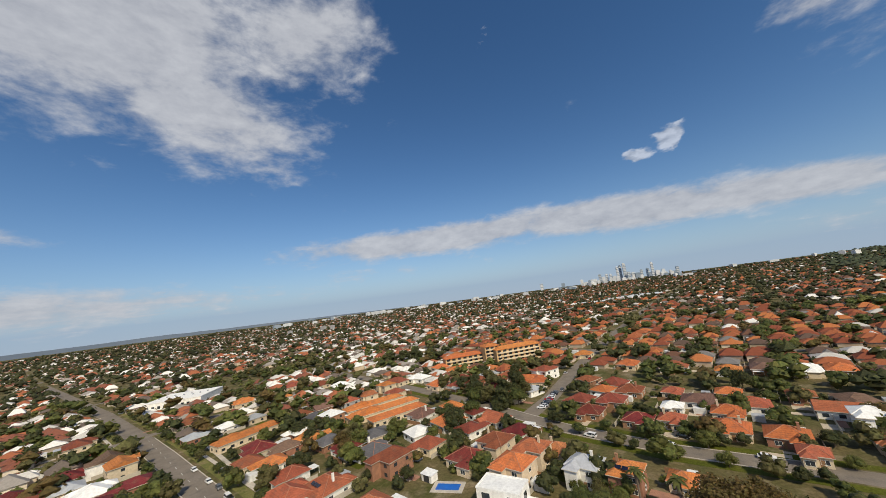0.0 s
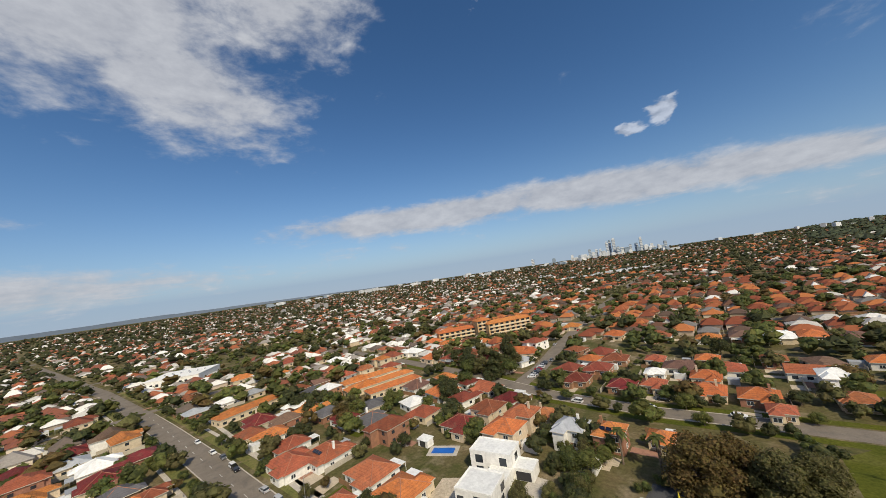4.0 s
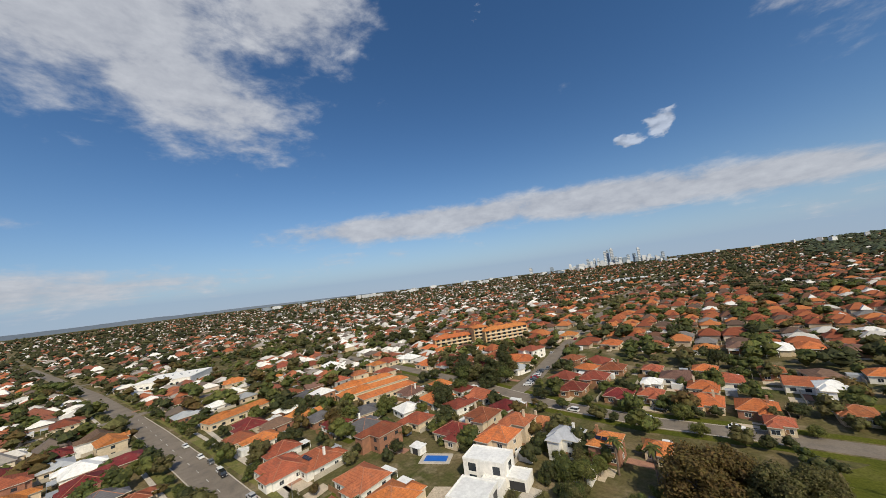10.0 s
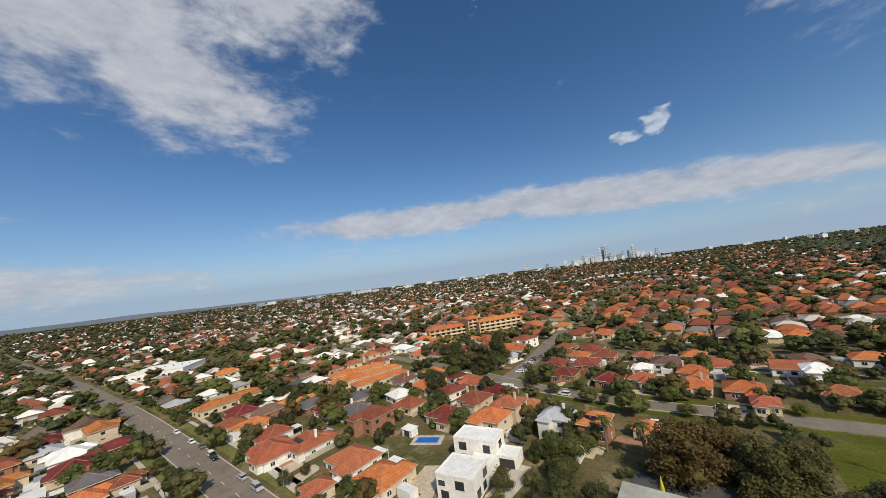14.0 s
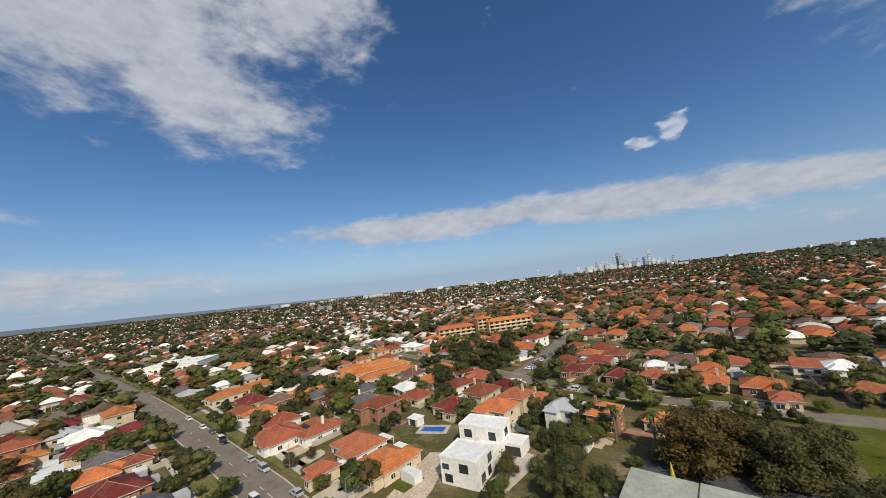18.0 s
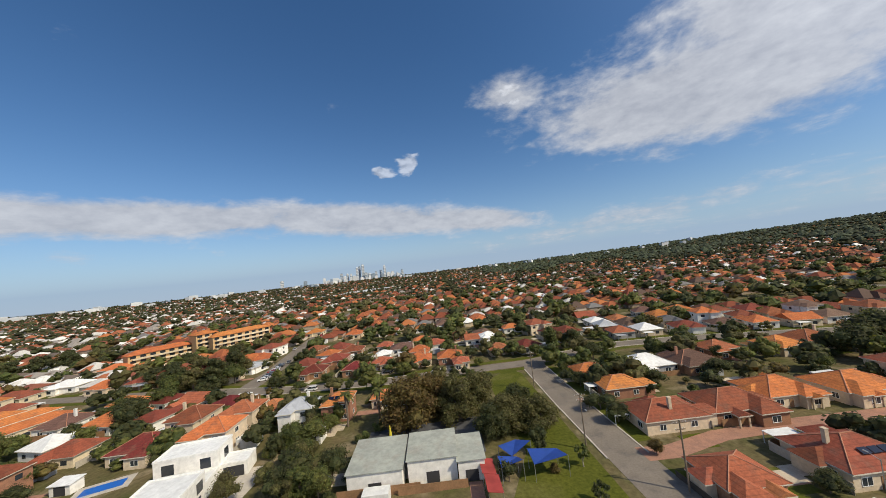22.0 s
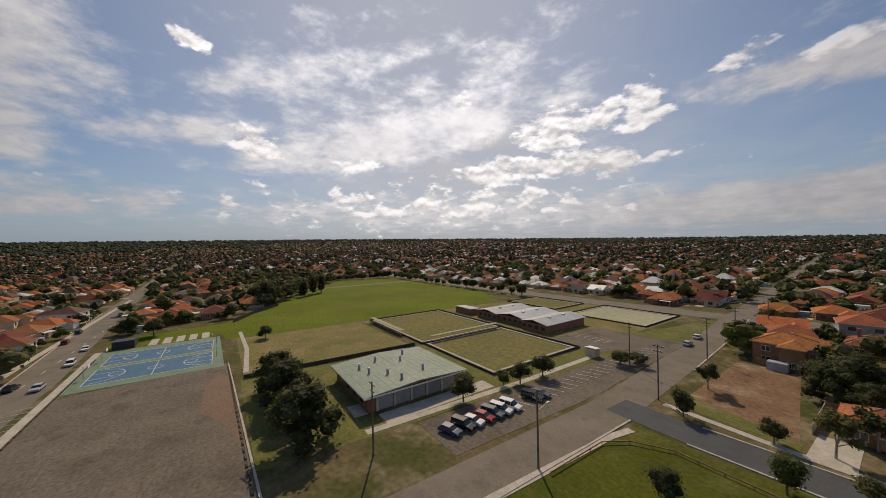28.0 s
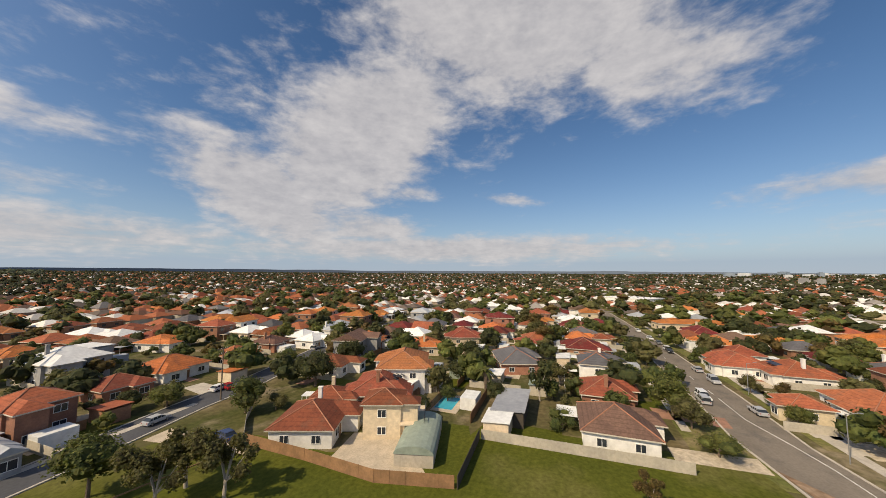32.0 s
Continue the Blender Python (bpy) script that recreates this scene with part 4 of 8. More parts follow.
def wires(a, b, h=11.6, sag=1.0):
    line = thing("power_line", a[0], a[1], h, 0, "thin sagging power lines between wooden poles", "power line")
    for off in (-.9, -.3, .3, .9):
        m = Mesh()
        bx, by = b[0] - a[0], b[1] - a[1]
        pts = [(off + bx * i / 10, by * i / 10, -sag * 4 * (i / 10) * (1 - i / 10)) for i in range(11)]
        for p, q in zip(pts, pts[1:]):
            m.limb(p, q, .018, .018, 4)
        part("wire", m, "dark_trim", line)
    return line


def fence(name, line, h, material, label, post=2.4, rail=False, post_material=None):
    """A fence of posts and panels along a line."""
    x0, y0 = line[0]
    f = thing(name, x0, y0, 0, 0, label, "fence")
    for (xa, ya), (xb, yb) in zip(line, line[1:]):
        d = math.hypot(xb - xa, yb - ya)
        n = max(1, round(d / post))
        a = math.atan2(yb - ya, xb - xa)
        pan = Mesh().box(0, -.06, h - .16, d / n - .06, .06, h) if rail else Mesh().box(0, -.025, 0.03, d / n - .06, .025, h)
        pan = pan.data("panel", [material])
        pst = Mesh().box(-.05, -.05, -.2, .05, .05, h + .05).data("post", [material]) if not post_material else Mesh().box(-.2, -.2, -.2, .2, .2, h + .12).data("post", [post_material])
        for i in range(n):
            px, py = xa + (xb - xa) * i / n - x0, ya + (yb - ya) * i / n - y0
            o = part("post", pst, [], f)
            o.matrix_local = pose(px, py, 0, 0, 0, math.degrees(a))
            o = part("rail" if rail else "panel", pan, [], f)
            o.matrix_local = pose(px + .03 * math.cos(a), py + .03 * math.sin(a), 0, 0, 0, math.degrees(a))
    return f

# ---- the sports ground, park and near streets ----
def near_ground():
    slab("park_lawn", [(-5, -111), (-14, -110.6), (-40, -112), (-62, -115), (-78, -112), (-80, -98), (-79.5, -84), (-84, -71), (-93, -63.5), (-98.5, -62), (-98.8, -21), (-86, -18.4), (-60, -16), (-20, -14), (-3, -14), (-2.2, -60), (-2.4, -106)], 0.02, "lawn", 0.3, "mown green park lawn", "lawn")
    slab("oval", [(127.9, -14.6), (144.7, -12.6), (153.7, -49.8), (172.2, -61.8), (212, -86), (270, -112), (330, -160), (308, -210), (215, -214), (150, -210), (114, -190), (113, -146.4), (114.5, -102.9), (117.7, -49.8), (129.7, -47.8)], 0.025, "oval_grass", 0.3, "wide mown green sports oval", "sports oval")
    slab("dry_field", [(67.6, -52.8), (116.6, -52.8), (114.6, -101), (65.2, -102.3)], 0.015, "dry_grass", 0.3, "dry brown grass paddock", "field")
    slab("hall_verge", [(23.6, -51.8), (67.6, -51.8), (65.2, -102.3), (62.7, -109.8), (28.8, -108.8), (19.8, -108.4), (22.5, -55.8)], 0.018, "verge", 0.3, "patchy grass and bare earth round the hall", "grass")
    slab("club_verge", [(19.8, -108.4), (28.8, -108.8), (26.8, -175.2), (16.8, -222.3), (10.3, -221.8), (7.6, -155), (18.5, -155.9)], 0.017, "verge", 0.3, "patchy verge grass along the bowling club", "grass")
    slab("club_yard", [(27.5, -144), (114.9, -147.5), (105.3, -224.9), (26.2, -219.6)], 0.012, "dry_grass", 0.3, "dry grass and gravel round the clubhouse", "grass")
    slab("car_park", [(8.2, -16.6), (80.9, -15.1), (85.2, -49.3), (23.7, -51.3), (8.0, -51.8)], 0.05, "asphalt_old", 0.3, "wide worn grey bitumen car park", "car park")
    slab("rust_stain", [(51.3, -43.8), (67.3, -44.3), (75.6, -46.8), (73.8, -49.4), (57.7, -50.2), (41.7, -50.6), (31.7, -50.8), (45.7, -47.3)], 0.054, "asphalt_rust", 0.05, "rust-brown earth washed over bitumen", "stain")
    slab("car_park_kerb", [(8.2, -16.4), (125.8, -13.9), (125.8, -13.6), (8.1, -16.1)], 0.14, "concrete", 0.4, "low pale concrete kerb", "kerb")
    slab("side_kerb", [(8.2, -51.9), (85.2, -49.4), (85.1, -49.7), (8.1, -52.3)], 0.16, "concrete", 0.4, "row of low concrete wheel stops", "kerb")
    slab("bay_apron", [(8.3, -78.7), (20.8, -78.9), (18.1, -155.8), (9, -155.1), (6.8, -116.7)], 0.042, "asphalt_old", 0.3, "bitumen parking bays beside the street", "parking bays")
    slab("club_apron", [(8.8, -177.3), (21.1, -173), (40.3, -174.3), (41.2, -145.7), (22.6, -144.5), (18.1, -155.8), (9, -155.1)], 0.046, "asphalt_old", 0.3, "worn bitumen apron at the clubhouse", "car park")
    slab("playground_lawn", [(-17.8, 61.4), (-17.8, 76.5), (-10.9, 84), (-6, 84.5), (-4.3, 79.7), (-4.1, 54.5), (-3.5, 7), (-11.2, 3.1), (-24.6, 0.9), (-24.6, 10.2), (-16.8, 27.9)], 0.02, "lawn", 0.3, "small green lawn at the street corner", "lawn")
    slab("shop_yard", [(-56.6, 31.6), (-25.5, 30.2), (-25.5, 48.7), (-55.1, 46.5)], 0.04, "asphalt_dark", 0.3, "dark shaded bitumen yard", "car park")
    slab("villa_drive", [(5.9, 19.5), (12.3, 19.4), (25.2, 23), (45.8, 23.8), (88.1, 23), (87.6, 27.4), (45.6, 28.2), (25, 27.3), (12.2, 24.1), (5.8, 24.6)], 0.05, "paving_red", 0.3, "red brick paved shared driveway", "driveway")
    slab("villa_lawn_1", [(6.3, 2.3), (26, 1.5), (25.9, 3.9), (8.7, 16.2), (5.9, 17.8)], 0.03, "lawn", 0.3, "green corner lawn", "lawn")
    slab("villa_lawn_2", [(5.7, 26.4), (11.2, 26.7), (10.8, 50.6), (5.4, 50.3)], 0.03, "lawn", 0.3, "green street verge lawn", "lawn")
    slab("villa_lawn_3", [(5.4, 53.7), (12.6, 54.2), (14.1, 79.9), (7.7, 84.3), (5.1, 79)], 0.03, "lawn", 0.3, "green street verge lawn", "lawn")
    slab("sand_lot", [(-5.3, -132.7), (-22.8, -126.7), (-17, -168.8), (-5.1, -166.4)], 0.03, "dirt", 0.3, "vacant lot of bare red-brown earth", "vacant lot")
    slab("dirt_patch", [(-4.3, -126.5), (-23.3, -122.7), (-23.3, -126.6), (-5.3, -132.7)], 0.025, "verge", 0.3, "worn grass verge", "grass")
    slab("back_lawn_1", [(-93.4, -60.8), (-92.7, -47.9), (-99.8, -47.9), (-100.2, -54.7), (-102.1, -60.8)], 0.03, "lawn", 0.3, "green back lawn", "lawn")
    slab("back_lawn_2", [(-82.2, -67.9), (-91.7, -63.1), (-96.3, -64.7), (-95.3, -75.6), (-86.3, -75.7)], 0.03, "lawn", 0.3, "green back lawn", "lawn")
    slab("patio", [(-76.1, -75.8), (-77.5, -82.2), (-86.6, -83.6), (-89.3, -75.6), (-85.4, -71.8), (-79.1, -66.3)], 0.04, "paving_cream", 0.3, "sunlit cream paved patio", "patio")
    slab("side_drive", [(-71.7, -116), (-76.3, -116.4), (-77.4, -97.4), (-74.3, -95.9)], 0.045, "paving_cream", 0.3, "pale concrete side drive", "driveway")
    slab("verge_north_west", [(-92.5, -18.2), (-92.2, -28.2), (-157.6, -25.3), (-195.5, -14.7), (-127.9, -17.2)], 0.012, "verge", 0.3, "grass street verge", "grass")
    slab("chicane_bed", [(-83.5, -16.3), (-91.8, -17), (-97.8, -18.2), (-91.9, -14), (-86.6, -13.7)], 0.16, "dirt", 0.4, "reddish planted traffic island with kerb", "traffic island")
    slab("chicane_island_1", [(16.7, -2.3), (26.2, -1.6), (34, -0), (40.9, -0.1), (41.2, -2.6), (36.4, -3.9), (29.4, -3.8), (24.4, -2.9)], 0.16, "verge", 0.4, "kerbed grass bulge in the street", "traffic island")
    slab("chicane_island_2", [(15.5, -12.6), (31.4, -12.1), (35.1, -9.9), (46.2, -10.6), (48.6, -14.1), (21.8, -15.6)], 0.16, "verge", 0.4, "kerbed patch of dry grass", "traffic island")
    slab("building_site", [(-90.5, -2.3), (-100.2, -1.6), (-106.6, 23.1), (-101.1, 25.9), (-93.6, 10.2)], 0.03, "sand", 0.3, "bare pale sand of a building site", "vacant lot")
    for k, (pts, mt, lab) in enumerate((([(-29.1, -121.7), (-24, -122.1), (-24.2, -132.7), (-29.1, -132.3)], "concrete", "pale concrete driveway"), ([(-55.6, -120.7), (-60.8, -120.4), (-60.6, -131.5), (-55.7, -132.2)], "concrete", "pale concrete driveway"), ([(-63.2, -120.5), (-66.3, -120.5), (-66.3, -138.6), (-63.5, -139)], "paving_cream", "cream paved driveway"), ([(-43.1, -120.3), (-45.6, -120.1), (-46, -145.1), (-43.4, -145.4)], "paving_red", "red-brown paved driveway"), ([(-88.8, -122.2), (-94.9, -122.5), (-96.3, -137), (-91.7, -137.5)], "concrete", "pale concrete driveway"), ([(-112.1, -17.5), (-117.4, -16.8), (-118.5, -29.8), (-113.2, -29.8)], "paving_red", "red brick driveway"), ([(-96.3, -19), (-100.8, -19), (-100.4, -31.3), (-95.9, -31.3)], "sand", "dry sandy front yard"), ([(-113.2, -5.2), (-117.7, -5.2), (-118.8, 7.2), (-114.7, 7.5)], "concrete", "pale concrete driveway"), ([(-134.3, -3.8), (-140.3, -3.8), (-140.6, 7), (-136.1, 7)], "paving_cream", "cream paved forecourt"), ([(-143.3, -3.5), (-158.3, -2.8), (-158.6, 5.3), (-143.5, 5.4)], "paving_cream", "cream paved forecourt"), ([(5.4, 52), (10.8, 51.9), (14.4, 53), (14.5, 50.9), (5.4, 49.1)], "paving_red", "red brick driveway"))):
        slab(f"driveway_{k + 1}", pts, 0.05, mt, 0.3, lab, "driveway")
    for k, pts in enumerate(([(-31.4, -124.1), (-41.8, -122.2), (-41.8, -130.6), (-31.4, -132.1)], [(-46.5, -122), (-55.2, -121.6), (-55.3, -134.9), (-46.5, -136.1)], [(-67.1, -121.7), (-78.1, -122.3), (-76.9, -133.8), (-67.4, -134.9)], [(-120.3, -19.1), (-133.8, -20.7), (-133.5, -28.3), (-120, -28.3)], [(-120, -4.5), (-132.8, -3.8), (-133.1, 7), (-120.3, 7.1)], [(-94.6, -93.1), (-99.8, -106), (-111.9, -110.3), (-111.5, -99.9), (-97.8, -97.8)])):
        slab(f"front_lawn_{k + 1}", pts, 0.03, "lawn", 0.3, "green front garden lawn", "lawn")
    slab("oval_pitch", [(173.6, -139.9), (175.7, -138.1), (156.6, -154.9), (154.5, -156.7)], 0.032, "sand", 0.05, "worn pale cricket pitch", "pitch")
    for nm, line, w in (("footpath_1", [(7.3, -1.2), (55.7, 1.7), (125.6, 3.4), (295.5, 6.2)], 1.9), ("footpath_8", [(8.2, -15.7), (15.8, -15.6), (57.7, -14.3), (81.8, -14), (125.7, -12.9)], 1.7), ("footpath_2", [(-0.7, -59.6), (-3.4, -103.5), (-4.6, -108.7)], 1.5), ("footpath_3", [(23.5, -69.5), (21.8, -108.5), (21.7, -142.7)], 1.8), ("footpath_4", [(72.6, -53.4), (98.5, -55.2), (128.5, -54.6)], 1.3), ("footpath_5", [(-77.8, -2.4), (-120.7, -3.7), (-203.5, 0.5), (-323.6, 4.9)], 2.0), ("footpath_6", [(-3.8, -123.9), (-23.3, -122.2), (-54.3, -121.7), (-85.9, -124.2)], 1.5)):
        strip(nm, line, w, 0.075, "concrete", "pale concrete footpath", "footpath", 12)


def court_lines():
    c = slab("court", [(83, -14.4), (125.6, -13.6), (125.6, -47.5), (83, -48.5)], 0.055, "court_green", 0.3, "green court surround with two blue ball courts", "court")
    for x0, x1 in ((87.5, 102.5), (105.5, 120)):
        y0, y1 = -45.5, -17.6
        part("playing_area", Mesh().box(x0, y0, .02, x1, y1, .062), "court_blue", c, "blue painted playing surface")
        m, w, z0, z1, xm = Mesh(), .18, .03, .068, (x0 + x1) / 2
        for a in ((x0, y0, x1, y0 + w), (x0, y1 - w, x1, y1), (x0, y0, x0 + w, y1), (x1 - w, y0, x1, y1), (x0, (y0 + y1) / 2 - w / 2, x1, (y0 + y1) / 2 + w / 2)):
            m.box(a[0], a[1], z0, a[2], a[3], z1)

        def ring(cx, cy, r, a0, a1):
            pts = [(cx + q * math.cos(radians(t)), cy + q * math.sin(radians(t))) for q in (r, r - w) for t in np.linspace(a0, a1, 20)]
            m.add([(px, py, z1) for px, py in pts], [(i, i + 1, 21 + i, 20 + i) for i in range(19)])
        ring(xm, (y0 + y1) / 2, 1.8, 0, 360)
        for yb, s in ((y0, 1), (y1, -1)):
            ring(xm, yb + s * 1.2, 6.2, 0 if s > 0 else 180, 180 if s > 0 else 360)
            ring(xm, yb + s * 5.6, 1.8, 0, 360)
            for q in (-2.4, 2.4):
                m.box(xm + q - w / 2, min(yb, yb + s * 5.6), z0, xm + q + w / 2, max(yb, yb + s * 5.6), z1)
            h = thing("basketball_hoop", xm, yb - s * 1.0, 0.06, 90 * s, "steel basketball hoop with white backboard", "basketball hoop")
            part("post", Mesh().tube(0, 0, 0, 3.3, .08, .07, 8).limb((0, 0, 3.2), (1.1, 0, 3.3), .05, .05), "steel", h)
            part("backboard", Mesh().box(1.1, -.9, 2.9, 1.16, .9, 3.9), "white_paint", h)
            part("ring", Mesh().tube(1.45, 0, 3.03, 3.07, .23, .23, 10), "tile_orange", h)
        part("court_line", m, "line_paint", c)


def road_paint():
    m = Mesh()
    z0, z1 = 0.0, 0.072
    for k in range(16):
        m.box(60 + k * 12, -5.2, z0, 63 + k * 12, -5.05, z1)
        m.box(-136 - k * 12, -13.1 - k * .12, z0, -133 - k * 12, -12.95 - k * .12, z1)
    line = [(14, -6.6), (24, -5.4), (32, -3.6), (36, -2.6), (40, -3.0), (46, -4.4), (56, -5.1)]
    for (xa, ya), (xb, yb) in zip(line, line[1:]):
        m.limb((xa, ya, .062), (xb, yb, .062), .09, .09, 4)
    for k in range(8):
        m.box(57 + k * 3, -13.8, z0, 57.12 + k * 3, -9.2, z1)
    line = [(-62, -12.5), (-78, -12.2), (-88, -10.6), (-95, -9.4), (-101, -9.8), (-108, -11), (-118, -13.2), (-130, -13.1)]
    for (xa, ya), (xb, yb) in zip(line, line[1:]):
        m.limb((xa, ya, .062), (xb, yb, .062), .09, .09, 4)
    tagged(part("road_marking", m, "line_paint"), "faded white painted road lines", "road marking", kind="structure")
    m = Mesh()
    for k in range(30):
        y = -82 - k * 2.7
        m.box(11.8, y, 0, 17, y + .12, .058, turn=.35)
    for k in range(9):
        m.box(27 + k * 2.6, -160, 0, 27.12 + k * 2.6, -154.5, .06)
    tagged(part("bay_marking", m, "line_paint"), "white painted parking bay lines", "road marking", kind="structure")


def kerbs():
    def rail(name, line, off):
        pts = []
        for i, (x, y) in enumerate(line):
            a, b = line[max(i - 1, 0)], line[min(i + 1, len(line) - 1)]
            d = math.hypot(b[0] - a[0], b[1] - a[1])
            pts.append((x - (b[1] - a[1]) / d * off, y + (b[0] - a[0]) / d * off))
        strip(name, pts, .35, .15, "concrete", "pale concrete kerb", "kerb", 15)
    for k, (road, first, last, off) in enumerate(((0, 10, 15, 5.4), (0, 3, 10, 5.4), (0, 3, 10, -5.4), (1, 1, 4, 4.45), (1, 1, 4, -4.45), (5, 1, 7, -3.95), (5, 1, 7, 3.95), (1, 5, 7, -4.45), (1, 7, 10, -4.45), (2, 2, 7, 4.15), (2, 2, 7, -4.15), (2, 8, 12, 4.15), (2, 8, 12, -4.15), (4, 3, 5, -7.65))):
        rail(f"kerb_{k + 1}", ROADS[road][1][first:last], off)


def hall():
    b = thing("community_hall", 40.6, -84.3, 0, 0, "low brick community hall with a wide pale green metal roof", "hall")
    b.scale = (.9, .92, 1)
    part("wall", Mesh().box(-11.8, -13, 0, 11.8, 13, 3.5), "wall_brick", b)
    pts = [(-13.2, -14.4, 3.5), (13.2, -14.4, 3.5), (13.2, 14.4, 3.5), (-13.2, 14.4, 3.5), (-13.2, 0, 4.2), (13.2, 0, 4.2)]
    roof = Mesh().add(pts + [(x, y, z + .3) for x, y, z in pts], [(0, 1, 7, 6), (2, 3, 9, 8), (6, 7, 11, 10), (8, 9, 10, 11), (1, 5, 11, 7), (5, 2, 8, 11), (3, 4, 10, 9), (4, 0, 6, 10), (1, 0, 4, 5), (3, 2, 5, 4)])
    r = part("roof", roof, "metal_green", b, "broad pale green metal roof")
    for k in range(18):
        y = -14 + k * 1.65
        zz = 3.82 + .7 * (1 - abs(y) / 14.4)
        part("roof_rib", Mesh().box(-13.1, y, zz - .06, 13.1, y + .05, zz + .012), "metal_green", r)
    for x, y in ((7, 3.5), (3, -2.5), (-4, 4.5), (-6.5, -4.5), (8.5, -6), (-9, 3), (0, 8), (4.5, 9)):
        zz = 3.8 + .7 * (1 - abs(y) / 14.4)
        v = part("roof_vent", Mesh().tube(x, y, zz - .1, zz + 1.0, .32, .32, 10), "metal_grey", r)
        part("cowl", Mesh().tube(x, y, zz + 1.0, zz + 1.3, .48, .3, 10), "metal_white", v)
    for k in range(5):
        y = 8.6 - k * 4.4
        d = part("roller_door", Mesh().box(-11.95, y - 1.8, .1, -11.75, y + 1.8, 2.9), "wall_grey", b, "pale roller door")
        part("pier", Mesh().box(-12.1, y + 1.9, 0, -11.7, y + 2.4, 3.4), "wall_cream", b)
    for x in (-8, -3, 2, 7):
        part("window", Mesh().box(x - .9, 12.95, 1.1, x + .9, 13.06, 2.3), "window_glass", b)
    part("gutter", Mesh().box(-13.35, -14.4, 3.45, -13.2, 14.4, 3.75), "white_paint", b)
    part("porch", Mesh().box(-12, 13, 0.0, -6, 16, .12), "concrete", b)
    slab("hall_apron", [(24, -74), (28.4, -74), (28.4, -102), (24, -102)], .05, "concrete", .3, "concrete apron in front of the roller doors", "pavement")


def bowling_club():
    for nm, (x0, y0, x1, y1), mt, lab in (("green_1", (67, -143, 111, -108), "bowling_green", "dry straw-coloured bowling green"), ("green_2", (31, -142.5, 63, -108.5), "bowling_green", "dry straw-coloured bowling green"), ("green_3", (30, -219, 62, -190), "bowling_pale", "pale green synthetic bowling green"), ("green_4", (76, -216, 106, -194), "bowling_green", "dull green bowling green")):
        g = slab("bowling_" + nm, [(x0, y0), (x1, y0), (x1, y1), (x0, y1)], .05, mt, .4, lab, "bowling green")
        for a in ((x0 - 1, y0 - 1, x1 + 1, y0 - .2), (x0 - 1, y1 + .2, x1 + 1, y1 + 1), (x0 - 1, y0 - .2, x0 - .2, y1 + .2), (x1 + .2, y0 - .2, x1 + 1, y1 + .2)):
            part("bank", Mesh().box(a[0], a[1], -.1, a[2], a[3], .25), "concrete", g)
        fence("bowls_fence", [(x0 - 2, y0 - 2), (x1 + 2, y0 - 2), (x1 + 2, y1 + 2), (x0 - 2, y1 + 2), (x0 - 2, y0 - 2)], 0.62, "dark_fence", "dark weathered fence round the bowling green", 4.5)
    for x0, y0, x1, y1 in ((79, -106.6, 109, -104.6), (64.2, -142, 65.8, -110)):
        s = thing("shade_shelter", (x0 + x1) / 2, (y0 + y1) / 2, 0, 0, "long low spectators' shelter with a cream metal roof", "shelter")
        hx, hy = (x1 - x0) / 2, (y1 - y0) / 2
        part("roof", Mesh().box(-hx, -hy, 2.1, hx, hy, 2.25), "bowling_pale", s)
        n = 8
        for k in range(n + 1):
            px, py = (-hx + 2 * hx * k / n, hy - .2) if hx > hy else (hx - .2, -hy + 2 * hy * k / n)
            part("post", Mesh().tube(px, py, 0, 2.1, .05, .05, 6), "steel", s)
        part("bench", Mesh().box(-hx + .3, -.2 if hx > hy else -hy + .3, .4, hx - .3 if hx > hy else .2, .2 if hx > hy else hy - .3, .48), "timber_fence", s)
    c = thing("clubhouse", 66, -163, 0, 0, "low brick bowling clubhouse under linked pale metal roofs", "clubhouse")
    for k, (x0, x1, y0, y1) in enumerate(((8, 22, -11, 12), (-7, 8, -11, 11), (-20, -7, -11, 13))):
        part("wall", Mesh().box(x0, y0, 0, x1 - .05, y1, 3.1), "wall_brick", c)
        xm = (x0 + x1) / 2
        p = [(x0 - .6, y0 - .8, 3.1), (x1 + .2, y0 - .8, 3.1), (x1 + .2, y1 + .8, 3.1), (x0 - .6, y1 + .8, 3.1), (xm, y0 - .8, 4.3 + .02 * k), (xm, y1 + .8, 4.3 + .02 * k)]
        part("roof", Mesh().add(p + [(a, b2, z + .2) for a, b2, z in p], [(0, 3, 9, 6), (1, 7, 8, 2), (6, 9, 11, 10), (7, 10, 11, 8), (0, 6, 10, 4), (1, 4, 10, 7), (2, 8, 11, 5), (3, 5, 11, 9), (0, 4, 5, 3), (4, 1, 2, 5)]), "metal_grey", c, "pale grey metal roof")
        for q in (-5, 4):
            part("roof_vent", Mesh().box(xm - 1.6, q, 4.3, xm - .6, q + 1.2, 4.75), "metal_white", c)
        for q in range(4):
            part("window", Mesh().box(x0 + 1.2 + q * 3.1, y1 - .02, 1, x0 + 3 + q * 3.1, y1 + .08, 2.2), "window_glass", c)
    flat_house(98, -153, 12, 6, 2.6, 0, "metal_grey", "wall_brick", "low dark clubroom by the oval", "clubroom", "clubroom")
    flat_house(22, -140.5, 3, 2.5, 2.3, 0, "metal_white", "wall_cream", "small white ticket box beside the club", "ticket_box", "booth")


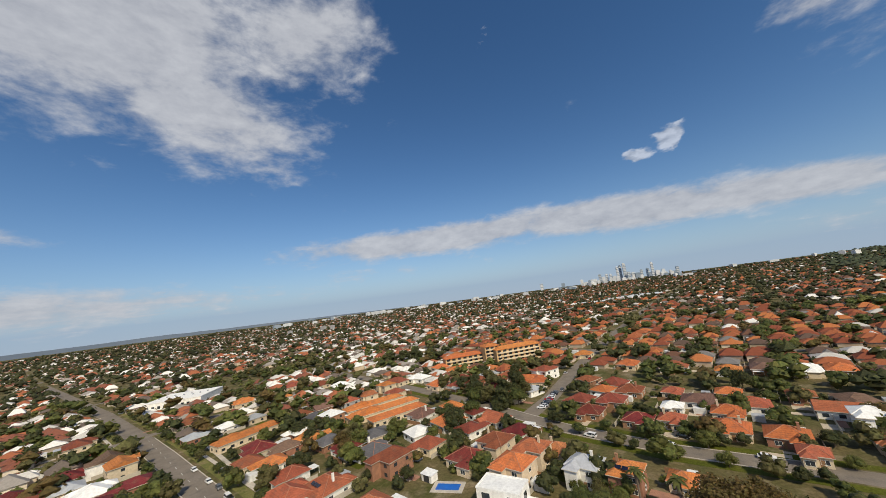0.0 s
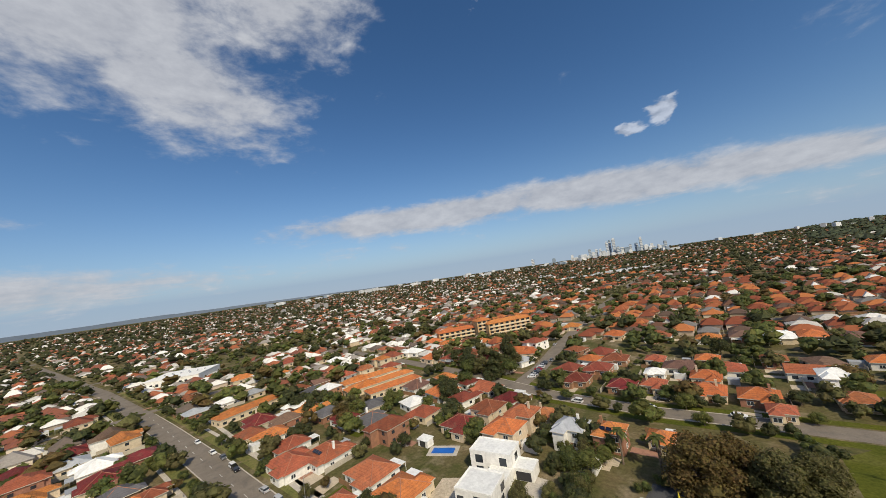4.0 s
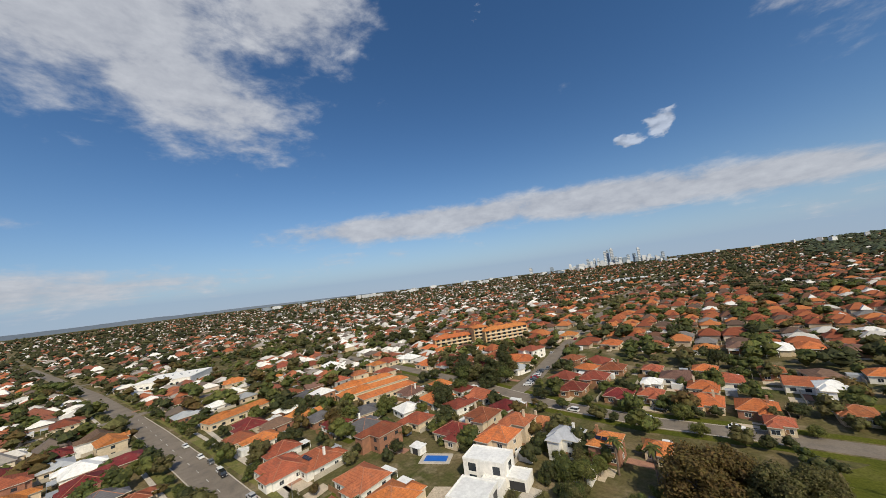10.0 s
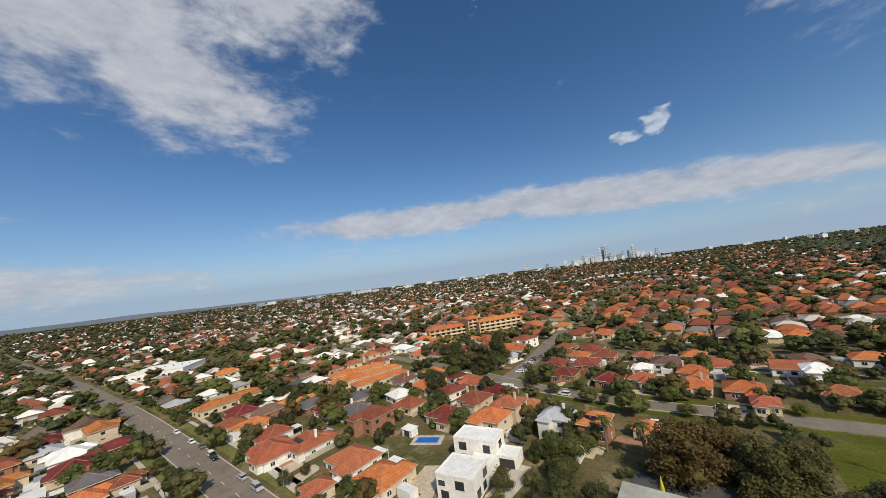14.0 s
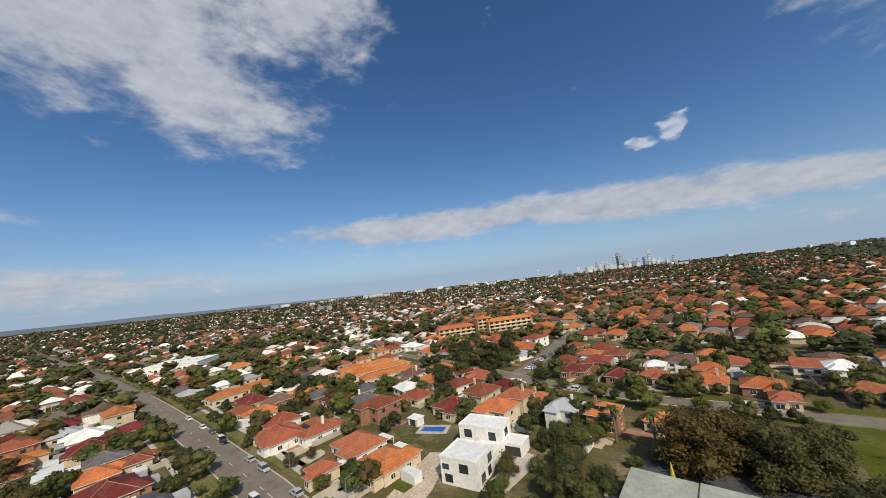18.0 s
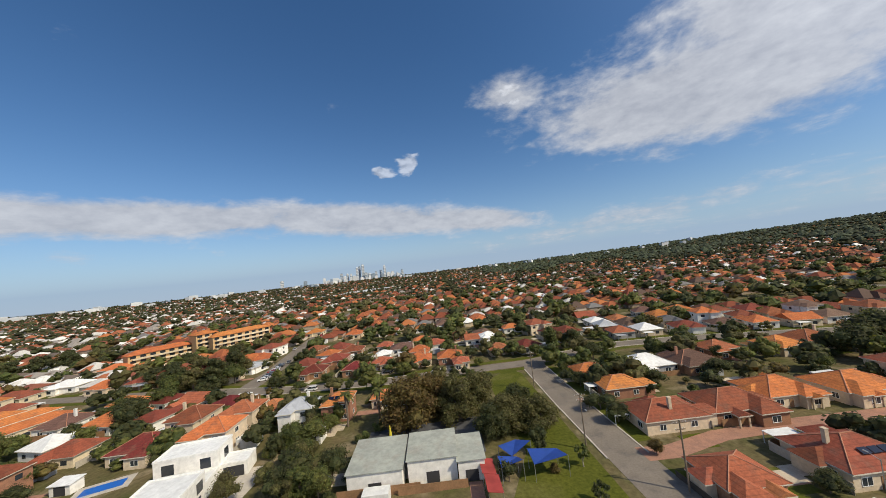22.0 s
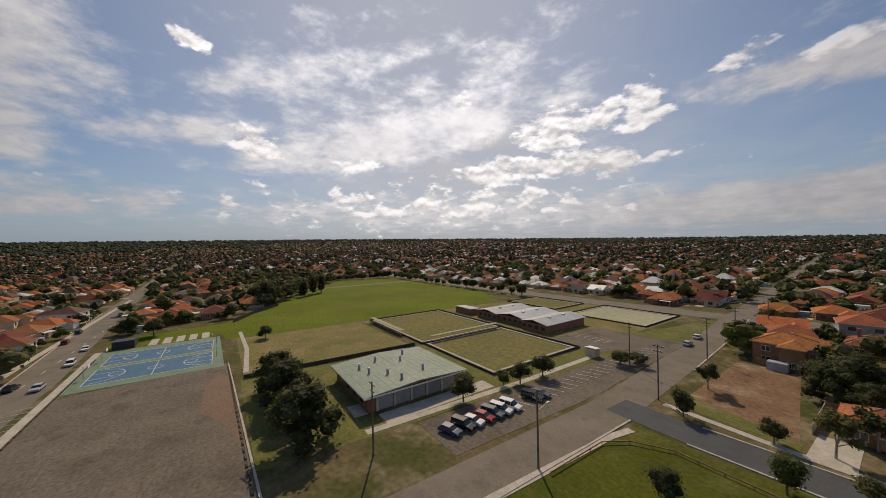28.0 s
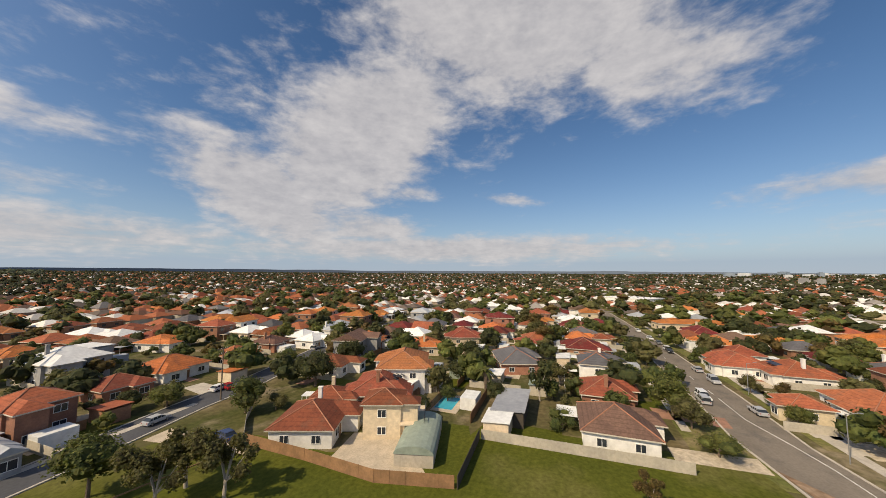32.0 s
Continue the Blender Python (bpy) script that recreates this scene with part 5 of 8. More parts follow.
def civic_bits():
    for y, p, b in ((-85, "paint_blue", "hatch"), (-88.6, "paint_black", "wagon"), (-91.4, "paint_white", "hatch"), (-94.6, "paint_red", "hatch"), (-97.4, "paint_grey", "wagon"), (-100.2, "paint_white", "wagon"), (-103.4, "paint_white", "wagon"), (-111.6, "paint_black", "wagon"), (-114.6, "paint_grey", "hatch")):
        car(14.2, y * .84 - 10.4, 20 + RNG.uniform(-3, 3), p, b)
    for x, y, a, p, b in ((95.5, -3.8, 178, "paint_black", "hatch"), (91.8, -9.4, 0, "paint_silver", "hatch"), (-180.6, -9.3, 178, "paint_black", "wagon"), (-155.1, -9, 2, "paint_silver", "hatch"), (-122.5, -9.1, 2, "paint_silver", "hatch"), (-129, -16.4, 182, "paint_white", "wagon"), (-78.7, -16.2, 176, "paint_white", "hatch"), (10.1, -185.4, 95, "paint_white", "hatch"), (2, -221, 10, "paint_black", "wagon"), (-76.9, -121.6, 5, "paint_silver", "hatch"), (-95.1, -126.8, 80, "paint_red", "hatch"), (-77, -103.4, 80, "paint_blue", "hatch"), (-87.5, 34.6, 60, "paint_grey", "hatch"), (-58.5, 100.6, 170, "paint_black", "hatch"), (-197.2, -8.6, 178, "paint_grey", "hatch")):
        car(x, y, a, p, b)
    for k in range(9):
        car(-119.5 - k * .45 + (k % 2) * .3, 112 + k * 3.2, 20, ("paint_white", "paint_silver", "paint_black", "paint_grey", "paint_red")[k % 5], "hatch")
    poles = [(16.7, -68.1, 0, False), (-1.5, -87, 0, True), (-2.3, -125.1, 0, False), (11.6, -141.4, 0, False), (0.5, -162.8, 0, False), (0.7, -188.9, 0, False), (-2.2, -215.3, 0, False), (-3.9, 26.2, 0, True), (6.7, 10.2, 0, False), (-4.2, 63.7, 0, False), (-89.1, -120.9, 0, False)]
    for x, y, a, l in poles:
        power_pole(x, y, a, 12, l)
    for a, b in (((-1.5, -87), (-2.3, -125.1)), ((-2.3, -125.1), (0.5, -162.8)), ((0.5, -162.8), (0.7, -188.9)), ((0.7, -188.9), (-2.2, -215.3)), ((-3.9, 26.2), (-4.2, 63.7))):
        wires(a, b)
    for x, y in ((29.9, 1.4), (55.5, 3.1), (79.4, 3.8), (-104.1, -6.2), (-135.7, -5)):
        l = thing("street_lamp", x, y, 0, 90, "slim grey steel street lamp", "street lamp")
        part("post", Mesh().tube(0, 0, 0, 7.5, .09, .06, 8).limb((0, 0, 7.4), (1.5, 0, 7.8), .04, .04), "steel", l)
        part("lamp_head", Mesh().box(1.4, -.12, 7.74, 2.0, .12, 7.86), "steel", l)
    fence("park_rail", [(-3.5, -87.3), (-3.8, -100.4), (-6.4, -104.3), (-12, -107.3), (-34, -106.6), (-54.1, -103.2), (-71, -98.8)], .55, "timber_fence", "low weathered log rail round the park", 3.2, True)
    fence("timber_fence", [(-76.7, -98.3), (-76.3, -85.6), (-75.2, -72.7), (-77.7, -61.7)], 1.8, "timber_fence", "tall brown timber boundary fence", 2.4)
    fence("timber_fence", [(-77.7, -61.3), (-92.1, -61.6)], 1.8, "dark_fence", "dark weathered boundary fence", 2.4)
    fence("sheet_fence", [(-92.2, -61.3), (-92.4, -44.9), (-92.5, -29.7)], 1.7, "sheet_fence", "pale corrugated sheet boundary fence", 2.4)
    fence("sheet_fence", [(-74.7, -96.7), (-83.5, -106.3), (-88.2, -110.2)], 1.2, "sheet_fence", "low cream garden wall", 3)
    fence("villa_wall", [(8.1, 3.4), (10, 2.1), (35.7, 2.6), (95.3, 4.7)], 1.2, "dark_fence", "white pillared garden wall with dark infill", 3.2, False, "wall_white")
    fence("villa_wall", [(8.1, 3.4), (7.4, 14.4)], 1.2, "dark_fence", "dark garden fence at the corner", 3.0)
    fence("field_fence", [(67.6, -52.6), (65.1, -103.3)], 1.1, "dark_fence", "dark wire field fence", 5)
    fence("oval_fence", [(151.6, -52.8), (172.1, -63.7), (190.5, -77.6)], 1.8, "dark_fence", "brown backyard fence at the oval", 4)
    shed = thing("curved_shed", -86.5, -70.5, 0, 14, "long shed with a curved pale green iron roof", "shed")
    m = Mesh()
    n = 10
    arcp = [(-3.1 * math.cos(math.pi * i / n), 1.9 + 1.2 * math.sin(math.pi * i / n)) for i in range(n + 1)]
    m.add([(x, a, z) for x in (-6.5, 6.5) for a, z in arcp], [(i, i + 1, n + 2 + i, n + 1 + i) for i in range(n)] + [tuple(range(n, -1, -1)), tuple(range(n + 1, 2 * n + 2))])
    part("roof", m, "metal_green", shed)
    part("wall", Mesh().box(-6.4, -3, 0, 6.4, 3, 1.9), "sheet_fence", shed)
    for nm, x, y, w, d, mt, lab in (("swimming_pool", -105.5, -72, 7, 4, "pool_water", "bright turquoise garden swimming pool with a paved rim"), ("swimming_pool", -116.4, 35, 8, 3.6, "pool_cover", "garden pool under a bright blue cover on a white deck")):
        p = thing(nm, x, y, 0, 0 if y < 0 else 25, lab, "swimming pool")
        part("rim", Mesh().box(-w / 2 - 1.4, -d / 2 - 1.4, -.1, w / 2 + 1.4, d / 2 + 1.4, .12), "paving_cream" if y < 0 else "concrete", p)
        part("water", Mesh().box(-w / 2, -d / 2, 0, w / 2, d / 2, .135), mt, p)
    t = thing("cricket_nets", 133, -30, 0, 0, "dark netted cricket practice cage on concrete", "cricket nets")
    part("net", Mesh().box(-6, 8, 0, -1, 14, 2.8), "dark_trim", t)
    for k in range(5):
        part("strip", Mesh().box(-6.5, -14 + k * 4, .0, 4, -11.5 + k * 4, .06), "concrete", t)
    shops = ((-49, 26, 11, 12, 4.2, "roof_dull", "flat-roofed shop with a pale green-white roof"), (-37.5, 26.5, 10, 10, 4.6, "roof_dull", "flat-roofed white shop beside the yard"), (-29.6, 25, 5.4, 9, 4.0, "roof_dull", "narrow white shop with a peaked roof"))
    for x, y, w, d, h, r, lab in shops:
        flat_house(x, y, w, d, h, 0, r, "wall_white", lab, "shop", "shop", .7)
    for x, y in ((-26.5, 20), (-26.2, 14.6)):
        a = thing("awning", x, y, 0, 0, "faded red and white striped awning", "awning")
        part("sheet", Mesh().add([(-1.4, -2.6, 3.0), (1.4, -2.6, 2.5), (1.4, 2.6, 2.5), (-1.4, 2.6, 3.0), (-1.4, -2.6, 3.08), (1.4, -2.6, 2.58), (1.4, 2.6, 2.58), (-1.4, 2.6, 3.08)], [(3, 2, 1, 0), (4, 5, 6, 7), (0, 1, 5, 4), (1, 2, 6, 5), (2, 3, 7, 6), (3, 0, 4, 7)]), "awning_red", a)
        for sx, sy in ((-1.3, -2.5), (1.3, -2.5), (1.3, 2.5), (-1.3, 2.5)):
            part("post", Mesh().tube(sx, sy, 0, 2.6, .05, .05, 6), "steel", a)
    for x, y, s in ((-20, 24.5, 3.0), (-14.5, 20, 3.4), (-22, 19.5, 2.2)):
        sl = thing("shade_sail", x, y, 0, RNG.uniform(0, 90), "bright blue shade sail on steel posts", "shade sail")
        part("sail", Mesh().add([(-s, -s * .6, 3.3), (s, -s * .7, 4.1), (s * .9, s * .6, 3.2), (-s * .9, s * .7, 4.0), (0, 0, 3.3), (-s, -s * .6, 3.26), (s, -s * .7, 4.06), (s * .9, s * .6, 3.16), (-s * .9, s * .7, 3.96), (0, 0, 3.26)], [(0, 1, 4), (1, 2, 4), (2, 3, 4), (3, 0, 4), (6, 5, 9), (7, 6, 9), (8, 7, 9), (5, 8, 9)]), "sail_blue", sl)
        for sx, sy, z in ((-s, -s * .6, 3.3), (s, -s * .7, 4.1), (s * .9, s * .6, 3.2), (-s * .9, s * .7, 4.0)):
            part("post", Mesh().tube(sx, sy, 0, z, .07, .06, 6), "steel", sl)
    u = thing("umbrella", -48, 36, 0, 0, "tall furled yellow umbrella", "umbrella")
    part("canopy", Mesh().tube(0, 0, 1.0, 6.0, .75, .06, 8), "yellow_plastic", u)
    part("pole", Mesh().tube(0, 0, 0, 1.2, .06, .06, 6), "steel", u)


def palm(x, y, h):
    t = thing("palm_tree", x, y, 0, RNG.uniform(0, 360), "tall palm with a ragged grey skirt and drooping fronds", "palm tree")
    part("trunk", Mesh().limb((0, 0, -.2), (.2, .1, h), .32, .24, 8).tube(.15, .1, h - 3.4, h - .4, .5, .75, 9), "bark", t)
    for k in range(16):
        a, el = k * 2.4, RNG.uniform(-.3, .9)
        m = Mesh()
        pts = []
        for i in range(6):
            s = i / 5 * 2.9
            pts.append((.2 + math.cos(a) * s * math.cos(el), .1 + math.sin(a) * s * math.cos(el), h + s * math.sin(el) - .22 * s * s))
        wd = [.1, .38, .5, .45, .3, .05]
        v = []
        for (px, py, pz), w in zip(pts, wd):
            v += [(px - math.sin(a) * w, py + math.cos(a) * w, pz - .12), (px, py, pz), (px + math.sin(a) * w, py - math.cos(a) * w, pz - .12)]
        m.add(v, [f for i in range(5) for f in ((3 * i, 3 * i + 1, 3 * i + 4, 3 * i + 3), (3 * i + 1, 3 * i + 2, 3 * i + 5, 3 * i + 4))])
        part("frond", m, "leaf_mid", t)


def white_modern():
    b = thing("modern_house", -90, 28, 0, 10, "white cubic modern house with flat grey-white roofs and large dark windows", "house")
    b.scale = (.72, .72, .92)
    TAKEN.append((-90, 28, 13))
    for x0, y0, x1, y1, h in ((-13, 4, 5, 15, 7.3), (-8, -19, 6, -6, 6.8), (-4, -6, 5, 4, 3.2), (5, 5, 13, 13, 3.3)):
        part("wall", Mesh().box(x0, y0, 0, x1, y1, h), "wall_white", b)
        part("roof", Mesh().box(x0 + .35, y0 + .35, h - .2, x1 - .35, y1 - .35, h + .06), "metal_white", b)
        par = Mesh()
        for a in ((x0 - .1, y0 - .1, x1 + .1, y0 + .3), (x0 - .1, y1 - .3, x1 + .1, y1 + .1), (x0 - .1, y0 + .3, x0 + .3, y1 - .3), (x1 - .3, y0 + .3, x1 + .1, y1 - .3)):
            par.box(a[0], a[1], h - .1, a[2], a[3], h + .35)
        part("parapet", par, "white_paint", b)
    for x, y, w, z, hh, face in ((-9, 4, 3.2, .6, 2.2, "s"), (-3.5, 4, 3.4, .6, 2.4, "s"), (1.5, 4, 3, 3.9, 2.4, "s"), (-9, 4, 3.4, 3.9, 2.4, "s"), (-5, -19, 3, .7, 2, "s"), (1, -19, 3.4, 3.6, 2.2, "s"), (-6, -19, 2.6, 3.8, 1.4, "s"), (5, 10, 3, 4, 2.2, "e"), (6, -9, 3.2, 3.6, 2.2, "e"), (6, -15, 3, .7, 2.2, "e"), (6, -10, 2.6, .7, 2.2, "e")):
        wm = Mesh().box(x - w / 2, y - .06, z, x + w / 2, y + .04, z + hh) if face == "s" else Mesh().box(x - .04, y - w / 2, z, x + .06, y + w / 2, z + hh)
        part("window", wm, "window_glass", b)
    part("garage_door", Mesh().box(6, 4.94, .1, 12, 5.04, 2.7), "dark_trim", b)
    slab("modern_court", [(-84, 16), (-78, 17), (-77, 36), (-83, 36)], .05, "concrete", .3, "grey paved forecourt", "driveway")


def apartments():
    def wing(x, y, L, D, storeys, turn, lab):
        b = thing("apartment_block", x, y, float(terrain(x, y)), turn, lab, "apartment block")
        TAKEN.append((x, y, L * .42))
        h = 3.0 * storeys
        part("wall", Mesh().box(-L / 2, -D / 2, 0, L / 2, D / 2, h), "wall_tan", b)
        part("roof", Mesh().hip(-L / 2, -D / 2, L / 2, D / 2, h, 2.6, .8), "tile_orange", b, "orange tiled hipped roof")
        n = max(3, int(L / 5))
        for s in range(storeys):
            z = 3 * s
            for side in (-1, 1):
                bal = part("balcony", Mesh().box(-L / 2 + 2, side * (D / 2 + .7) - .8, z - .1, L / 2 - 2, side * (D / 2 + .7) + .8, z + .95), "wall_cream", b, "long cream balcony front")
                for k in range(n):
                    px = -L / 2 + (k + .5) * L / n
                    part("window", Mesh().box(px - 1.5, side * D / 2 - .06, z + 1.0, px + 1.5, side * D / 2 + .06, z + 2.7), "window_glass", b)
    wing(-232, 191, 36, 11, 3, 55, "long tan apartment block with orange roof and cream balconies")
    wing(-212, 206, 14, 13, 5, 55, "taller tan apartment tower between orange-roofed wings")
    wing(-193, 219, 42, 12, 4, 55, "tan apartment block with stepped cream balconies")
    house(-146, 152, 17, 12, 20, "tile_orange", "wall_cream", h=3.2, detail=1, wing=(6, 10, 5))
    house(-222, 168, 18, 10, 55, "tile_orange", "wall_cream", h=3.0, detail=1)
    # orange-roofed terraces
    for k, (x, y, w, d, a) in enumerate(((-216, 79, 36, 9, 76), (-201, 75, 42, 9, 76), (-186, 73, 32, 9, 76), (-246, 18, 34, 10, 98))):
        house(x, y, w, d, a, "tile_orange", "wall_cream", h=3.4, detail=1, pitch=.38, label="long single-storey row of units under an orange tiled roof")
    # white warehouse
    w = thing("warehouse", -428, 24, 0, 50, "wide white flat-roofed warehouse", "warehouse")
    w.scale = (.38, .66, .9)
    TAKEN.append((-428, 24, 28))
    part("wall", Mesh().box(-60, -28, 0, 60, 28, 6.5), "wall_white", w)
    part("roof", Mesh().box(-60.5, -28.5, 6.5, 60.5, 28.5, 6.9), "white_paint", w, "sunlit white metal roof")
    for k in range(9):
        part("window", Mesh().box(-54 + k * 12, -28.1, 1, -48 + k * 12, -27.9, 3.5), "window_glass", w)
        part("roof_vent", Mesh().box(-52 + k * 12, -6 + (k % 3) * 5, 6.9, -50 + k * 12, -4 + (k % 3) * 5, 7.9), "metal_grey", w)


near_ground()
court_lines()
road_paint()
kerbs()
hall()
bowling_club()
civic_bits()
white_modern()
apartments()
for px, py, ph in ((-63, 52, 9.5), (-53.5, 52, 9.5), (-117, -66, 5), (-120, -70, 4.5)):
    palm(px, py, ph)

# x, y, front, depth, turn, roof, wall, storeys
NEAR = [
    (-166.8, -39.9, 13.8, 11.5, 180, "tile_maroon", "wall_brick", 1), (-148.0, -36.8, 10.0, 9.2, 180, "tile_grey", "wall_white", 1), (-176.7, -57.5, 9.8, 8.9, 200, "tile_terracotta", "wall_white", 1), (-220.9, -41.0, 13.6, 11.5, 180, "tile_maroon", "wall_cream", 1), (-241.2, -41.3, 13.9, 11.5, 180, "metal_white", "wall_white", 1),
    (-199.4, -38.7, 10.2, 9.4, 180, "tile_grey", "wall_brick", 1), (-184.4, -41.0, 10.2, 9.4, 180, "tile_orange", "wall_cream", 1), (-186.2, -31.9, 7.0, 6.6, 180, "tile_red", "wall_cream", 1), (-271.2, -62.9, 14.4, 11.5, 200, "tile_maroon", "wall_white", 1), (-306.5, -44.0, 13.5, 11.5, 180, "tile_maroon", "wall_cream", 1),
    (-348.8, -43.4, 16.4, 11.5, 180, "tile_red", "wall_cream", 1), (-261.8, -79.1, 11.4, 10.5, 200, "metal_white", "wall_white", 2), (-279.7, -96.2, 12.4, 11.4, 200, "metal_white", "wall_white", 2), (-232.2, -77.4, 15.6, 11.5, 200, "metal_grey", "wall_grey", 1), (-126.5, 12.3, 13.5, 11.0, 0, "tile_terracotta", "wall_white", 1),
    (-110.5, 10.2, 12.0, 11.0, 0, "tile_orange", "wall_cream", 1), (-152.2, 12.3, 13.7, 11.0, 0, "tile_terracotta", "wall_white", 1), (-174.2, 9.6, 10.1, 9.3, 0, "tile_terracotta", "wall_white", 1), (-192.4, 9.7, 11.2, 10.3, 0, "tile_orange", "wall_white", 1), (-159.2, 37.4, 12.7, 11.0, 0, "tile_grey", "wall_white", 1),
    (-123.1, -1.7, 6.5, 6.5, 0, "tile_terracotta", "wall_cream", 1), (-218.1, 13.2, 15.6, 11.0, 0, "tile_maroon", "wall_cream", 1), (-171.6, 77.5, 11.9, 10.9, 0, "tile_brown", "wall_white", 1), (-319.9, 5.0, 15.6, 11.0, 0, "tile_red", "wall_cream", 1), (-118.8, 50.1, 13.4, 11.0, 0, "tile_maroon", "wall_cream", 1),
    (-113.3, 60.7, 10.8, 9.9, 0, "tile_red", "wall_cream", 2), (-98.2, 61.3, 9.9, 9.1, 0, "tile_terracotta", "wall_cream", 2), (-98.6, 48.9, 10.8, 9.9, 0, "tile_orange", "wall_cream", 2), (-93.2, 69.8, 6.5, 6.5, 0, "tile_terracotta", "wall_cream", 1), (-78.7, 57.8, 9.0, 8.3, 0, "metal_grey", "wall_white", 2),
    (-67.3, 59.6, 8.1, 7.4, 0, "tile_orange", "wall_brick", 2), (-54.9, 66.0, 6.5, 6.5, 0, "tile_orange", "wall_cream", 1), (-94.1, 109.4, 10.8, 9.9, 0, "tile_maroon", "wall_brick", 1), (-73.8, 106.5, 10.2, 9.4, 0, "tile_maroon", "wall_brick", 1), (-89.3, 127.4, 11.6, 10.7, 0, "tile_red", "wall_brick", 1),
    (-85.0, 144.7, 11.5, 10.6, 0, "tile_red", "wall_brick", 1), (-62.7, 111.1, 8.6, 7.9, 0, "tile_terracotta", "wall_cream", 1), (-64.3, 126.0, 7.5, 6.8, 0, "metal_white", "wall_white", 1), (-45.1, 108.8, 11.4, 10.4, 0, "tile_orange", "wall_cream", 1), (-45.7, 125.5, 10.1, 9.3, 0, "tile_orange", "wall_cream", 1),
    (-30.5, 108.1, 10.9, 10.0, 0, "tile_orange", "wall_brick", 1), (-26.1, 96.7, 6.5, 6.5, 0, "tile_terracotta", "wall_cream", 1), (-7.4, 112.3, 8.6, 7.9, 0, "tile_terracotta", "wall_cream", 1), (-9.0, 127.8, 8.2, 7.5, 0, "metal_white", "wall_white", 2), (-66.7, 147.1, 8.3, 7.7, 0, "tile_terracotta", "wall_cream", 1),
    (-45.7, 151.3, 9.2, 8.4, 0, "tile_orange", "wall_brick", 1), (-72.1, 199.8, 14.4, 11.0, 0, "tile_red", "wall_white", 1), (-46.1, 193.9, 11.4, 10.4, 0, "tile_orange", "wall_white", 1), (-22.5, 154.9, 8.5, 7.8, 0, "tile_terracotta", "wall_brick", 1), (9.9, 157.7, 8.6, 11.0, 90, "tile_orange", "wall_white", 1),
    (-98.6, 203.2, 12.2, 11.0, 0, "tile_orange", "wall_cream", 1), (-138.5, 233.0, 12.5, 11.0, 0, "tile_orange", "wall_cream", 1), (-144.9, 151.2, 13.1, 11.0, 0, "tile_orange", "wall_cream", 1), (-319.4, 97.8, 15.6, 11.0, 0, "tile_red", "wall_cream", 1), (-348.6, 87.7, 15.6, 11.0, 0, "tile_red", "wall_cream", 1),
    (-338.8, 44.0, 15.6, 11.0, 0, "tile_orange", "wall_cream", 1), (-247.8, 124.8, 15.6, 11.0, 0, "tile_red", "wall_cream", 1), (-205.2, 126.8, 12.8, 11.0, 0, "tile_orange", "wall_cream", 1), (-236.0, 138.3, 15.6, 11.0, 0, "metal_white", "wall_white", 1), (-242.8, 171.9, 15.6, 11.0, 0, "tile_orange", "wall_cream", 1),
    (-312.1, 64.8, 9.4, 8.6, 0, "tile_orange", "wall_white", 1), (-294.0, 102.2, 12.6, 11.0, 0, "metal_white", "wall_white", 1), (14.4, 9.8, 9.5, 8.8, 0, "tile_terracotta", "wall_brick", 1), (18.6, 33.4, 10.4, 14.6, 90, "tile_red", "wall_cream", 1), (36.7, 11.1, 13.4, 11.2, 0, "tile_red", "wall_cream", 1),
    (52.5, 10.0, 14.3, 11.2, 0, "tile_orange", "wall_cream", 1), (35.5, 34.3, 14.8, 11.2, 0, "tile_red", "wall_brick", 1), (51.6, 38.2, 13.2, 11.2, 0, "tile_orange", "wall_cream", 1), (68.8, 35.8, 14.3, 11.2, 0, "tile_orange", "wall_cream", 1), (68.2, 10.4, 10.2, 9.4, 0, "tile_orange", "wall_cream", 1),
    (92.7, 17.0, 9.9, 9.2, 0, "metal_blue", "wall_cream", 1), (87.0, 36.8, 11.0, 10.2, 0, "tile_red", "wall_cream", 2), (35.9, 67.8, 14.3, 11.2, 0, "metal_white", "wall_grey", 1), (16.2, 67.6, 7.9, 10.1, 90, "tile_orange", "wall_brick", 1), (18.3, 52.7, 8.9, 11.3, 90, "tile_orange", "wall_brick", 1),
    (51.0, 66.6, 13.1, 11.2, 0, "tile_brown", "wall_brick", 1), (68.4, 75.6, 10.3, 9.5, 0, "tile_terracotta", "wall_brick", 1), (88.3, 71.7, 11.0, 10.1, 0, "tile_orange", "wall_cream", 1), (128.1, 53.5, 8.2, 7.4, 0, "metal_white", "wall_white", 2), (133.4, 20.7, 13.5, 11.2, 0, "tile_red", "wall_brick", 1),
    (113.7, 13.7, 10.2, 9.4, 0, "tile_red", "wall_brick", 1), (116.4, 39.6, 11.1, 10.2, 0, "tile_terracotta", "wall_brick", 1), (102.5, 73.9, 11.7, 10.7, 0, "tile_terracotta", "wall_cream", 1), (427.1, 113.4, 16.0, 11.2, 0, "tile_orange", "wall_cream", 2), (177.8, -27.7, 13.9, 11.5, 0, "tile_terracotta", "wall_brick", 1),
    (176.9, -45.4, 13.8, 11.5, 0, "tile_red", "wall_brick", 1), (224.4, -21.2, 15.5, 11.5, 0, "tile_terracotta", "wall_brick", 1), (232.6, -46.2, 14.4, 11.5, 0, "tile_brown", "wall_brick", 1), (-30.9, -138.0, 9.4, 8.6, 180, "tile_terracotta", "wall_cream", 1), (-50.5, -141.2, 10.2, 9.3, 180, "metal_grey", "wall_grey", 1),
